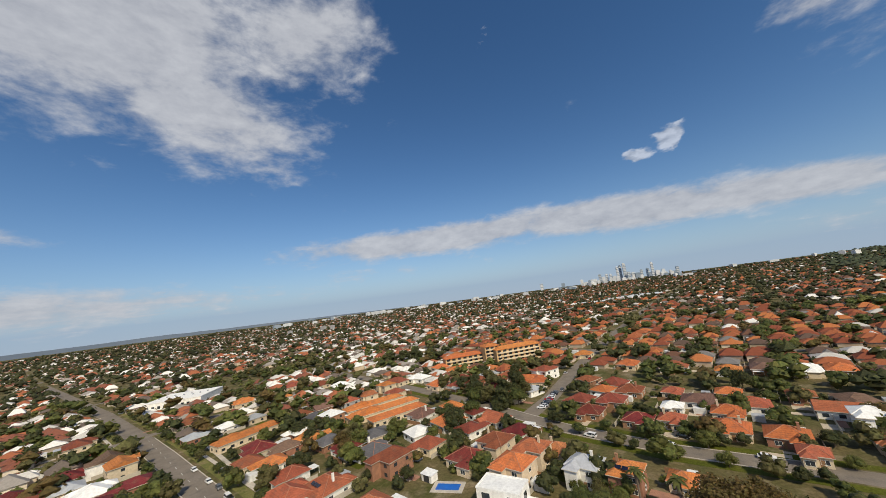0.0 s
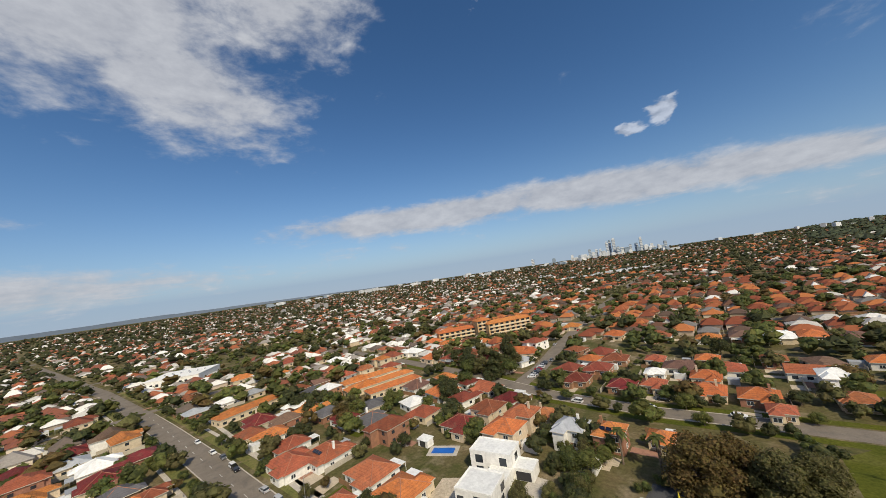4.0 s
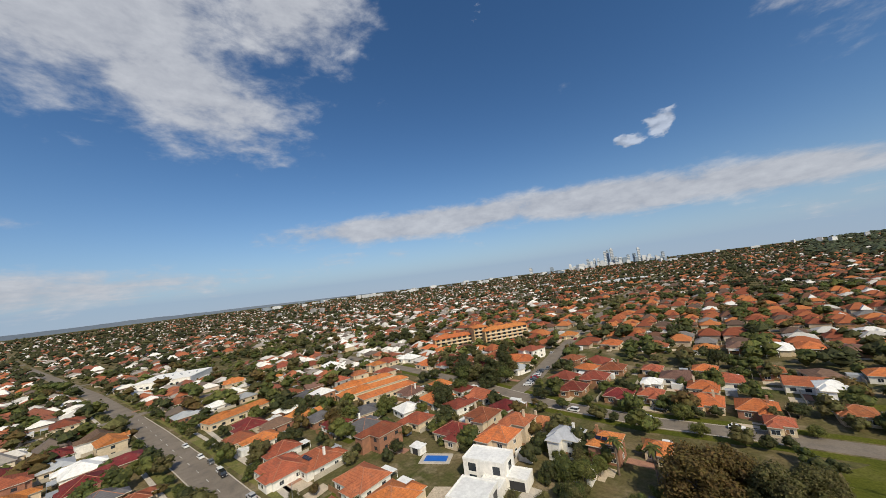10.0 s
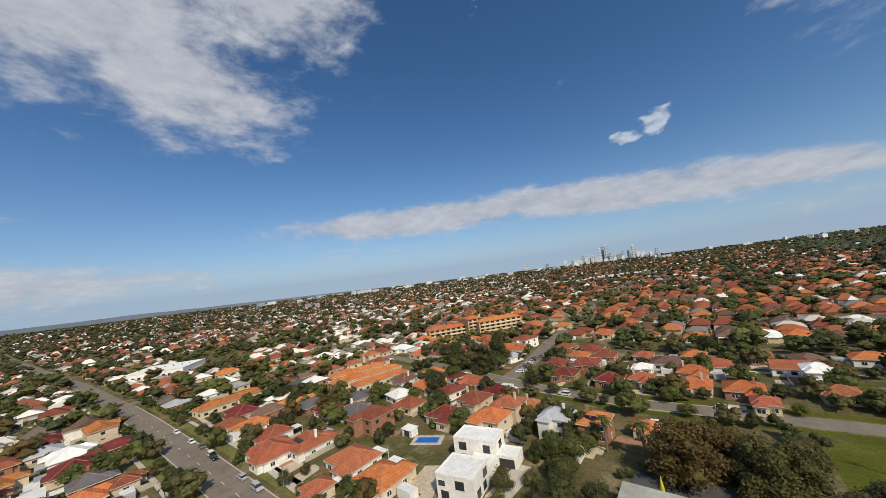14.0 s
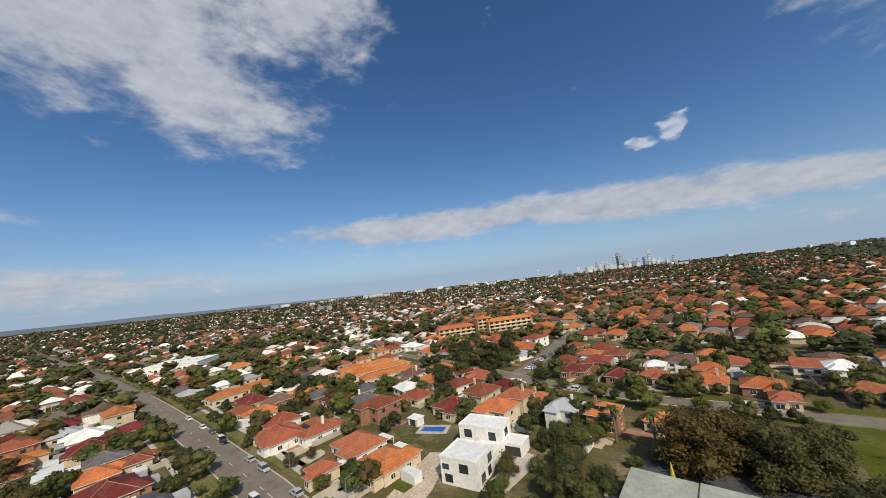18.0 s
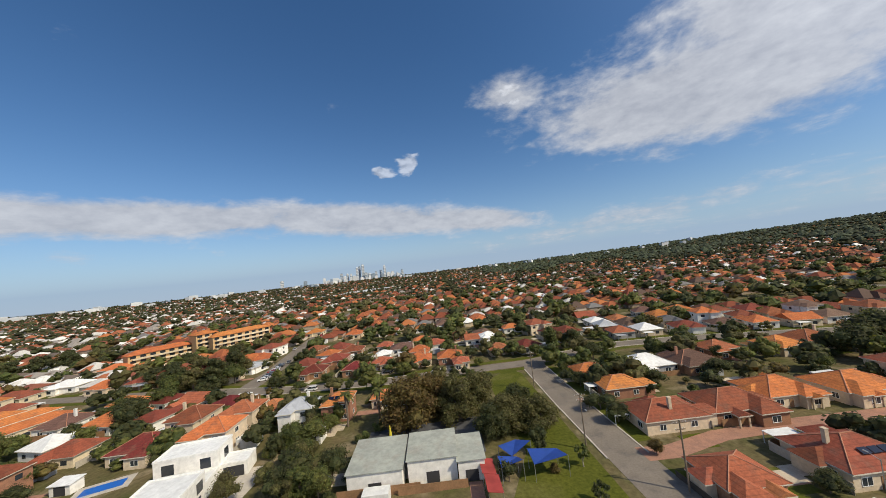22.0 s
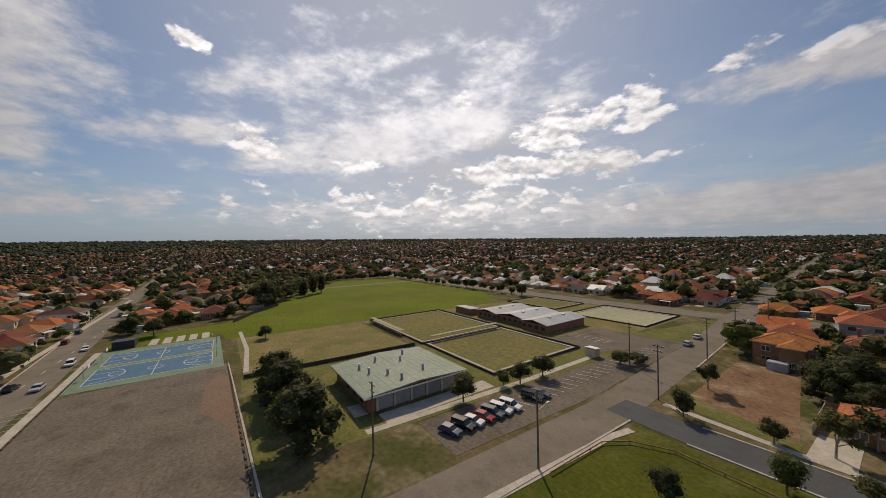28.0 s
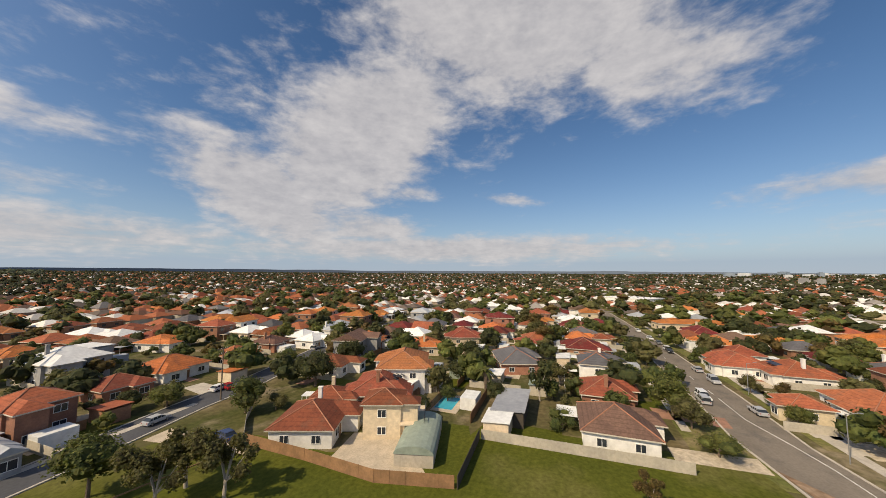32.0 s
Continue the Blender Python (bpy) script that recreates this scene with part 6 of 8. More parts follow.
    (-57.0, -127.8, 6.5, 6.6, 180, "metal_grey", "wall_grey", 1), (-47.5, -156.3, 9.1, 8.3, 180, "metal_grey", "wall_grey", 2), (-66.0, -137.5, 9.0, 8.3, 180, "tile_terracotta", "wall_brick", 2), (-82.4, -145.7, 9.2, 8.4, 180, "tile_red", "wall_brick", 1), (-96.9, -151.1, 13.4, 11.5, 180, "tile_orange", "wall_white", 1),
    (-85.0, -173.8, 13.4, 11.5, 180, "metal_white", "wall_grey", 2), (-12.9, -175.2, 10.7, 9.8, 180, "tile_orange", "wall_brick", 2), (-26.7, -204.9, 10.3, 9.5, 180, "tile_red", "wall_brick", 1), (-48.4, -206.0, 11.3, 10.5, 180, "metal_green", "wall_white", 1), (-69.0, -190.0, 13.7, 11.5, 180, "tile_red", "wall_brick", 1),
    (-88.9, -212.2, 10.4, 9.6, 180, "tile_orange", "wall_cream", 1), (-113.9, -147.9, 9.9, 9.1, 180, "tile_terracotta", "wall_brick", 1), (-132.3, -152.8, 9.5, 8.8, 180, "tile_brown", "wall_brick", 1), (-146.6, -150.1, 10.0, 9.2, 180, "metal_white", "wall_grey", 1), (-164.7, -151.3, 9.1, 8.4, 180, "metal_grey", "wall_white", 1),
    (-140.0, -222.0, 15.6, 11.5, 180, "tile_red", "wall_brick", 1), (-168.8, -226.9, 16.4, 11.5, 180, "tile_orange", "wall_cream", 1), (-88.0, -367.6, 16.4, 11.5, 180, "metal_white", "wall_white", 1), (-6.1, -284.9, 15.6, 11.5, 180, "tile_red", "wall_brick", 1), (-26.9, -263.1, 12.9, 11.5, 180, "tile_red", "wall_brick", 1),
    (-45.8, -276.9, 12.5, 11.4, 180, "tile_grey", "wall_brick", 1), (-65.3, -277.7, 16.4, 11.5, 180, "tile_red", "wall_brick", 1), (-82.5, -264.9, 14.5, 11.5, 180, "tile_brown", "wall_brick", 1), (-103.9, -275.8, 13.0, 11.5, 180, "tile_terracotta", "wall_brick", 1), (-84.1, -90.7, 11.5, 10.5, 200, "tile_red", "wall_white", 1),
    (-89.1, -78.8, 6.5, 6.6, 200, "tile_red", "wall_cream", 2), (-103.6, -87.9, 15.5, 11.5, 200, "tile_red", "wall_brick", 1), (-114.2, -87.1, 16.0, 11.5, 200, "tile_terracotta", "wall_white", 2), (-149.0, -95.8, 11.7, 10.7, 200, "tile_orange", "wall_cream", 1), (-173.5, -87.6, 16.4, 11.5, 200, "tile_red", "wall_cream", 1),
    (-100.9, -39.0, 12.1, 11.2, 180, "tile_brown", "wall_white", 1), (-118.4, -38.6, 11.1, 10.1, 180, "tile_red", "wall_brick", 1), (-132.0, -38.9, 9.3, 8.5, 180, "tile_grey", "wall_white", 2), (-140.5, -61.4, 16.4, 11.5, 200, "tile_grey", "wall_brick", 1), (-167.0, -60.5, 8.1, 7.4, 200, "tile_red", "wall_cream", 1),
    (-159.1, 1.5, 15.5, 11.0, 0, "tile_terracotta", "wall_white", 1), (-94.1, -94.8, 6.5, 6.6, 200, "tile_red", "wall_cream", 1), (-142.0, -141.4, 9.4, 8.7, 180, "metal_white", "wall_white", 1),
]


def villa_bits(home, w, d, roof, s):
    """A hipped side bay and a gabled cream porch."""
    xa, xb = sorted((s * (w / 2 - .6), s * (w / 2 + 1.7)))
    bay = part("side_bay", Mesh().box(xa, -d * .22, 0, xb, d * .2, 2.55), "wall_cream", home)
    part("bay_roof", Mesh().hip(min(xa, s * w * .18), -d * .22, max(xb, s * w * .18), d * .2, 2.56, d * .11 + .5, .45, edge=1), [roof, "gutter"], bay)
    y = -d / 2
    porch = part("porch", Mesh().box(-s * w * .2 - 1.3, y - 2.3, 2.3, -s * w * .2 + 1.3, y + .1, 2.62), "wall_cream", home, "cream gabled porch on square posts")
    part("porch_roof", Mesh().hip(-s * w * .2 - 1.4, y - 2.4, -s * w * .2 + 1.4, y + 1.2, 2.63, 1.0, .25, gable=1.0, edge=1), [roof, "gutter"], porch)
    for k in (-1.1, 1.1):
        part("post", Mesh().box(-s * w * .2 + k - .16, y - 2.2, 0, -s * w * .2 + k + .16, y - 1.88, 2.3), "wall_cream", porch)


def near_houses():
    rng = random.Random(3)
    for x, y, w, d, a, r, wl, st in NEAR:
        far = math.hypot(x - EYE_X, y - EYE_Y) > 215
        home = house(x, y, w, d, a, r, wl, storeys=st, wing=(rng.choice((-1, 1)) * w * .24, w * .42, rng.uniform(1.5, 3.2)), detail=1 if far else 2, pitch=.5, gable=1.0 if r == "metal_grey" and wl == "wall_grey" else 0.0)
        if 8 < x < 105 and 0 < y < 60 and st == 1 and not far:
            villa_bits(home, w, d, r, 1 if rng.random() < .5 else -1)
        if (x, y) == (-89.1, -78.8):
            f = -d / 2
            b = part("balcony", Mesh().box(-4.2, f - 4.2, 2.75, 4.2, f + .05, 2.95), "wall_cream", home, "deep cream balcony slab on posts")
            rail = Mesh().box(-4.2, f - 4.2, 3.85, 4.2, f - 4.12, 3.93)
            for k in range(29):
                rail.box(-4.2 + k * .3, f - 4.19, 2.95, -4.16 + k * .3, f - 4.14, 3.86)
            part("balcony_rail", rail, "dark_trim", b, "dark metal balcony rail")
            for px in (-4, -1.3, 1.3, 4):
                part("post", Mesh().box(px - .15, f - 4.15, 0, px + .15, f - 3.85, 2.76), "wall_cream", home)
    for x, y, w, d, h, r, wl, lab in ((-58.2, -134.9, 5.9, 5.9, 2.8, "metal_grey", "wall_grey", "blue-grey garage with a sheet-metal roof"), (-104.9, -57.7, 12.9, 6.0, 2.7, "metal_grey", "dark_fence", "long dark carport with a flat grey roof"), (-96.4, -59, 6.1, 4.5, 2.5, "metal_white", "wall_cream", "small cream shed with a white roof"), (-152.5, -76.8, 6.8, 4.6, 2.6, "metal_white", "wall_cream", "white-roofed shed in a back garden"), (-126.8, -74.6, 8.4, 5.3, 2.6, "metal_green", "metal_green", "green corrugated iron garden shed"), (-161.2, -58.5, 9.0, 4.5, 2.6, "metal_white", "wall_cream", "white-roofed patio shed behind houses"), (-203.5, -50.9, 10.5, 6.0, 3, "metal_white", "wall_white", "white-roofed cream garden shed"), (-70.3, 45.7, 4.9, 4.9, 2.6, "metal_white", "wall_white", "small white-roofed open carport"), (-125.1, 35.3, 4.8, 3.2, 2.3, "metal_white", "wall_white", "small white shed beside a pool"), (-90.7, -183.8, 12.5, 11.7, 6.4, "metal_white", "wall_grey", "grey two-storey house with a flat white roof"), (-74.5, -131.4, 4.1, 5.0, 2.6, "tile_terracotta", "wall_brick", "small brick garage under terracotta"), (-100.6, -131.9, 4.8, 4.8, 2.6, "tile_orange", "wall_cream", "small garage under orange tiles"), (-104.7, -81.8, 7.7, 2.3, 3.0, "metal_white", "wall_white", "flat white patio roof behind the house"), (-124, -64.6, 6.1, 3.8, 2.4, "metal_white", "wall_cream", "small white-roofed garden patio"), (-149.4, -47.2, 6.8, 3.8, 2.5, "metal_white", "wall_cream", "white-roofed cream garden shed"), (-119.6, -53.2, 5.3, 3.8, 2.4, "metal_green", "sheet_fence", "small green iron garden shed")):
        flat_house(x, y, w, d, h, 0, r, wl, lab, "shed" if "shed" in lab else "carport" if "carport" in lab or "patio" in lab else "garage" if "garage" in lab else "house", "outbuilding")
    for x, y, z, a, n in ((37.5, 8.4, 5.0, 0, 4), (-105, -84.5, 5.0, 200, 6), (-66.5, 56.5, 7.6, 0, 2), (-152, 8.6, 5, 0, 3)):
        for k in range(n):
            s = thing("solar_panel", x + (k % 3) * 1.8 - 2, y + (k // 3) * 1.2 - .6, z - (0.45 if k < 3 else 0) * 0 - .3, a, "dark glass solar panel on a tiled roof", "solar panel")
            part("glass", Mesh().add([(-.8, -.55, -.25), (.8, -.55, -.25), (.8, .55, .25), (-.8, .55, .25), (-.8, -.55, -.19), (.8, -.55, -.19), (.8, .55, .31), (-.8, .55, .31)], [(3, 2, 1, 0), (4, 5, 6, 7), (0, 1, 5, 4), (1, 2, 6, 5), (2, 3, 7, 6), (3, 0, 4, 7)]), "solar_panel", s)


near_houses()

# x, y, height, sort, foliage, size, spread
NEAR_TREES = [
    (-44, 47, 14, "dense", "leaf_rust", "big", 1.3), (-38, 53, 12.2, "dense", "leaf_rust", "big", 1.2), (-30.5, 48, 12.2, "dense", "leaf_olive", "big", 1.1), (-24, 53, 11, "dense", "leaf_olive", "big", 1.15), (-18, 39, 8.8, "dense", "leaf_olive", "big", 1.45), (-11, 37, 8.4, "dense", "leaf_olive", "big", 1.4), (-14, 43, 9.2, "dense", "leaf_dark", "big", 1.35), (-22.5, 36.5, 8, "dense", "leaf_dark", "big", 1.3),
    (-159, 112, 11, "dense", "leaf_dark", "near", 1.3), (-150, 110, 10, "dense", "leaf_olive", "near", 1.35), (-139, 106, 10.5, "dense", "leaf_dark", "near", 1.3), (-146, 119, 12, "dense", "leaf_dark", "near", 1.2), (-154, 123, 12, "dense", "leaf_olive", "near", 1.25), (-166, 119, 11, "dense", "leaf_dark", "near", 1.3), (-133, 113, 9, "round", "leaf_mid", "near", 1.3), (-172, 128, 11, "dense", "leaf_dark", "near", 1.3), (-141, 128, 12, "tall", "leaf_dark", "near", 1.1), (-148, 76, 9, "round", "leaf_dark", "near", 1.35), (-156, 82, 8, "round", "leaf_mid", "near", 1.3), (-219, 33, 7.4, "round", "leaf_dark", "near", 1.6), (-183, 43, 8, "dense", "leaf_olive", "near", 1.3), (-174, 40, 8.4, "dense", "leaf_light", "near", 1.3), (-315, 192, 14, "dense", "leaf_dark", "near", 1.3), (-300, 197, 13, "dense", "leaf_dark", "near", 1.3), (-326, 184, 13, "dense", "leaf_dark", "near", 1.3), (-288, 203, 12, "dense", "leaf_olive", "near", 1.3), (-309, 204, 14, "tall", "leaf_dark", "near", 1.3), (-222, -66, 10, "dense", "leaf_olive", "near", 1.3), (-214, -60, 9, "dense", "leaf_rust", "near", 1.3), (-104, 98, 4.4, "round", "leaf_dark", "near", 1.5), (-84, 96, 4.4, "round", "leaf_mid", "near", 1.5), (-70, 95.4, 4.8, "round", "leaf_mid", "near", 1.5), (-51, 95, 6, "round", "leaf_light", "near", 1.3),
    (-59.1, 25.3, 7.7, "round", "leaf_dark", "near", 1.0), (-68.2, 32.2, 6.5, "round", "leaf_mid", "near", 1.1), (-74, 42.1, 5.7, "round", "leaf_mid", "near", 1.2), (-73.1, 51.6, 4.9, "round", "leaf_olive", "near", 1.2), (-79.7, 51.9, 4.1, "round", "leaf_light", "near", 1.1), (-80.1, 23.1, 5.8, "round", "leaf_olive", "near", 1.1), (-65.9, 19.3, 5.3, "open", "leaf_olive", "near", 1.1), (-76.9, 12.5, 5.8, "round", "leaf_mid", "near", 1.1),
    (-142.8, 71.9, 9.8, "round", "leaf_dark", "near", 1.1), (-202.9, 31.3, 7.2, "round", "leaf_dark", "near", 1.3), (-172, 31.5, 7.2, "round", "leaf_rust", "near", 1.1), (-167, 55.4, 8.0, "round", "leaf_light", "near", 1.2), (-157.4, 107.9, 9.1, "round", "leaf_mid", "near", 1.3), (-152.8, 127.1, 9.9, "round", "leaf_dark", "near", 1.3), (-180.7, 126.2, 9.1, "round", "leaf_dark", "near", 1.3), (-157.4, 154.6, 10.7, "tall", "leaf_dark", "near", 1.3), (-135.9, 128.1, 7.4, "round", "leaf_olive", "near", 1.3), (-173.7, 145.6, 9.1, "round", "leaf_olive", "near", 1.3), (-146.8, 89.8, 8.3, "round", "leaf_mid", "near", 1.3), (-136.4, 97.5, 5.8, "round", "leaf_dark", "near", 1.3), (-165.6, 172.6, 9.9, "tall", "leaf_olive", "near", 1.3), (-190.3, 161.5, 9.1, "round", "leaf_dark", "near", 1.3), (-148.6, 184.7, 8.2, "round", "leaf_rust", "near", 1.3), (-148.3, 142.2, 8.2, "round", "leaf_mid", "near", 1.3),
    (-92.7, 90.1, 4.1, "round", "leaf_mid", "near", 1.6), (-76.2, 86.9, 4.1, "round", "leaf_mid", "near", 1.5), (-58.5, 83.8, 4.1, "round", "leaf_light", "near", 1.5), (-45.5, 83.9, 4.6, "round", "leaf_light", "near", 1.3), (-106.9, 98, 4.9, "round", "leaf_dark", "near", 1.3), (-18.7, 95.7, 3.8, "round", "leaf_light", "near", 1.3), (-79.4, 105.5, 3.2, "round", "leaf_light", "near", 1.5), (-52.1, 103.2, 3.3, "round", "leaf_light", "near", 1.5), (-20.4, 109.8, 5.1, "round", "leaf_dark", "near", 1.5), (16.5, 105.4, 11.3, "tall", "leaf_mid", "near", 1.0), (27.3, 108.1, 8.8, "round", "leaf_dark", "near", 1.2), (7.6, 101.2, 5.2, "round", "leaf_mid", "near", 1.5), (-40.6, 163.6, 10.0, "round", "leaf_dark", "near", 1.0),
    (-24.2, -150.4, 8.0, "dense", "leaf_dark", "near", 1.2), (-29.6, -146.4, 7.1, "dense", "leaf_dark", "near", 1.2), (-35.8, -143.9, 6.2, "dense", "leaf_olive", "near", 1.2), (54.4, -58.7, 9.5, "dense", "leaf_dark", "near", 1.25), (44.3, -59.7, 9.9, "dense", "leaf_dark", "near", 1.3), (26.8, -59.7, 10.4, "dense", "leaf_dark", "near", 1.35), (34.4, -58.2, 6.5, "dense", "leaf_mid", "near", 1.3), (22.1, -91.1, 6.0, "round", "leaf_dark", "near", 1.15), (21.3, -108, 5.5, "round", "leaf_dark", "near", 1.1), (20.7, -115.7, 5.5, "round", "leaf_dark", "near", 1.1), (23, -104, 3.8, "round", "leaf_mid", "near", 1.1), (-15.4, -95.3, 4.0, "round", "leaf_dark", "near", 1.1), (144.1, -25.2, 6.9, "round", "leaf_dark", "near", 1.3), (109.8, -62.2, 5.0, "round", "leaf_dark", "near", 1.2), (13.1, -139.4, 3.9, "round", "leaf_olive", "near", 1.6), (10.1, -143.7, 3.2, "shrub", "leaf_dark", "near", 1.5),
    (-24.2, -109.2, 5.0, "round", "leaf_mid", "near", 1.0), (-33.8, -108.9, 6.2, "open", "leaf_olive", "near", 1.3), (-43.1, -107.1, 6.6, "round", "leaf_olive", "near", 1.25), (-51.1, -108.9, 4.6, "open", "leaf_rust", "near", 1.2), (-60.1, -105.5, 7.5, "round", "leaf_mid", "near", 1.15), (-61.1, -94.3, 7.0, "open", "leaf_olive", "near", 1.1), (-65.7, -95.8, 7.3, "open", "leaf_olive", "near", 1.1), (-65.7, -88.7, 7.1, "open", "leaf_olive", "near", 1.1), (-20.4, -123.2, 4.1, "round", "leaf_dark", "near", 1.1), (-6.6, -139.5, 5.9, "open", "leaf_dark", "near", 1.0), (-22.1, -155.6, 7.1, "round", "leaf_dark", "near", 1.3), (-38.1, -160.4, 7.0, "round", "leaf_dark", "near", 1.4), (-26.9, -165.2, 8.0, "round", "leaf_dark", "near", 1.3), (-41, -151.1, 6.1, "round", "leaf_dark", "near", 1.3), (-86.3, -109.9, 7.2, "round", "leaf_mid", "near", 1.2), (-104.3, -107.4, 8.4, "round", "leaf_dark", "near", 1.3), (-82.5, -128.2, 4.9, "round", "leaf_light", "near", 1.5), (-115.3, -127.4, 5.6, "round", "leaf_mid", "near", 1.4), (-78.4, -133.2, 4.1, "round", "leaf_dark", "near", 1.3), (-126, -112, 7.2, "round", "leaf_dark", "near", 1.3), (-113.5, -112.7, 4.8, "open", "leaf_light", "near", 1.4), (-89.4, -105, 3.2, "shrub", "leaf_olive", "near", 1.2),
    (-115.2, -26.4, 7.6, "round", "leaf_light", "near", 1.2), (-109.6, -24.8, 5.2, "round", "leaf_olive", "near", 1.3), (-81.8, -37.7, 4.2, "open", "leaf_rust", "near", 1.0), (-131.9, -71.8, 5.6, "round", "leaf_dark", "near", 1.3), (-117.4, -81.7, 4.8, "round", "leaf_dark", "near", 1.4), (-126.8, -48.3, 5.2, "open", "leaf_olive", "near", 1.6), (-99.5, -24.4, 3.2, "shrub", "leaf_light", "near", 1.7), (-121.6, -73.8, 5.6, "round", "leaf_dark", "near", 1.4), (-143.4, -76.1, 6.4, "round", "leaf_dark", "near", 1.3), (-176.7, -53.9, 8.0, "round", "leaf_rust", "near", 1.3), (-187.4, -58.5, 8.0, "round", "leaf_olive", "near", 1.3), (-154.6, -26.8, 4.0, "round", "leaf_mid", "near", 1.3), (-174.2, -22.3, 4.8, "round", "leaf_mid", "near", 1.3), (-93.1, -93.1, 3.2, "shrub", "leaf_dark", "near", 1.4), (-97.6, -75.6, 4.0, "round", "leaf_dark", "near", 1.3), (-101, -47.9, 3.2, "shrub", "leaf_mid", "near", 1.3), (-106.5, -72.4, 3.6, "round", "leaf_mid", "near", 1.3), (-109.2, -61.6, 4.4, "round", "leaf_dark", "near", 1.2),
    (-163, 1.4, 4.0, "round", "leaf_mid", "near", 1.4), (-179.5, 2.1, 4.0, "round", "leaf_mid", "near", 1.5), (-194.6, 3.6, 4.0, "round", "leaf_light", "near", 1.5), (-137.4, 2.4, 3.2, "round", "leaf_rust", "near", 1.3), (-117.9, 4.1, 3.7, "round", "leaf_dark", "near", 1.3), (-131.4, 30.8, 4.8, "round", "leaf_dark", "near", 1.3), (-139.6, 38.9, 5.2, "round", "leaf_mid", "near", 1.4), (-146.7, 60, 5.6, "round", "leaf_light", "near", 1.4), (-135.6, 63.6, 4.9, "round", "leaf_dark", "near", 1.4), (-145.5, 24, 4.0, "round", "leaf_dark", "near", 1.3), (-110.2, 43.3, 3.7, "shrub", "leaf_dark", "near", 1.2), (-171.6, 58.5, 5.6, "round", "leaf_mid", "near", 1.3), (-183.4, 36, 6.4, "round", "leaf_rust", "near", 1.3),
    (8.8, 36, 4.4, "round", "leaf_dark", "near", 1.5), (8.2, 43.6, 4.0, "shrub", "leaf_dark", "near", 1.6), (10.3, 60.9, 4.4, "round", "leaf_dark", "near", 1.5), (9.8, 66.8, 3.9, "shrub", "leaf_dark", "near", 1.6), (8.6, 21.4, 3.0, "round", "leaf_rust", "near", 1.2), (26.7, 6.1, 3.6, "round", "leaf_dark", "near", 1.3), (47.2, 6.6, 3.5, "round", "leaf_dark", "near", 1.2), (65, 6.9, 3.2, "shrub", "leaf_dark", "near", 1.4), (29.9, 53.4, 5.3, "round", "leaf_dark", "near", 1.4), (50.3, 54.4, 6.3, "round", "leaf_dark", "near", 1.4), (78.6, 50.2, 5.4, "round", "leaf_mid", "near", 1.4), (99.3, 5.5, 3.8, "round", "leaf_dark", "near", 1.3), (103.1, 7, 4.2, "round", "leaf_dark", "near", 1.4), (119, 7.7, 4.4, "round", "leaf_mid", "near", 1.5), (49.6, 80.3, 6.2, "round", "leaf_mid", "near", 1.3), (26.7, 85.8, 7.0, "round", "leaf_dark", "near", 1.2), (99.4, 56.3, 11.0, "round", "leaf_dark", "near", 1.3), (114.5, 62.3, 12.8, "round", "leaf_dark", "near", 1.5), (123.4, 54, 11.1, "round", "leaf_dark", "near", 1.4),
    (200.8, -72.2, 14.9, "tall", "leaf_dark", "near", 1.3), (191.9, -70.2, 8.0, "round", "leaf_dark", "near", 1.4), (207.5, -77.6, 14.9, "tall", "leaf_dark", "near", 1.2), (215.2, -85.6, 10.9, "round", "leaf_dark", "near", 1.3), (223.6, -99.4, 11.9, "tall", "leaf_dark", "near", 0.9), (231.3, -107.2, 13.9, "tall", "leaf_dark", "near", .7), (237, -115.1, 12.9, "tall", "leaf_dark", "near", .7), (212.9, -69.7, 12.0, "round", "leaf_dark", "near", 1.3), (229.9, -91.5, 9.9, "round", "leaf_dark", "near", 1.3),
]


def near_trees():
    for x, y, h, k, lf, size, sp in NEAR_TREES:
        in_park = -72 < x < 0 and -116 < y < -88
        tree(x, y, h * (1.15 if in_park else 1.08), k, lf, size, sp * 1.02)
    rng = random.Random(21)
    for k in range(26):
        x, y = rng.uniform(-80, -53), rng.uniform(16, 56)
        if free(x, y, -1.5):
            h = rng.uniform(2.2, 3.4) if k % 3 else rng.uniform(4.5, 7.5)
            tree(x, y, h, "shrub" if k % 3 else rng.choice(("round", "dense")), rng.choice(("leaf_dark", "leaf_mid", "leaf_olive", "leaf_light")), "near", rng.uniform(1.0, 1.5))
    for k in range(20):
        t = k / 19
        x, y = 118 + 190 * t, -215 + rng.uniform(-2, 2)
        tree(x, y, rng.uniform(5, 9), "round", rng.choice(("leaf_dark", "leaf_olive")), "mid", 1.1)
    for k in range(50):
        x, y = rng.uniform(7.5, 100), rng.uniform(4, 84)
        if free(x, y, -.4) and clear_of_roads(x, y, 1.5) and not (7 < x < 92 and 19 < y < 30):
            tree(x, y, rng.uniform(1.2, 2.6) if k % 4 else rng.uniform(3.2, 5.5), "shrub" if k % 4 else "round", rng.choice(("leaf_dark", "leaf_dark", "leaf_mid", "leaf_olive")), "near", rng.uniform(.9, 1.5))
    for k in range(12):
        tree(312 + k * 1.8 + rng.uniform(-4, 4), -210 + k * 5, rng.uniform(5, 10), "round", "leaf_dark", "mid", 1.2)



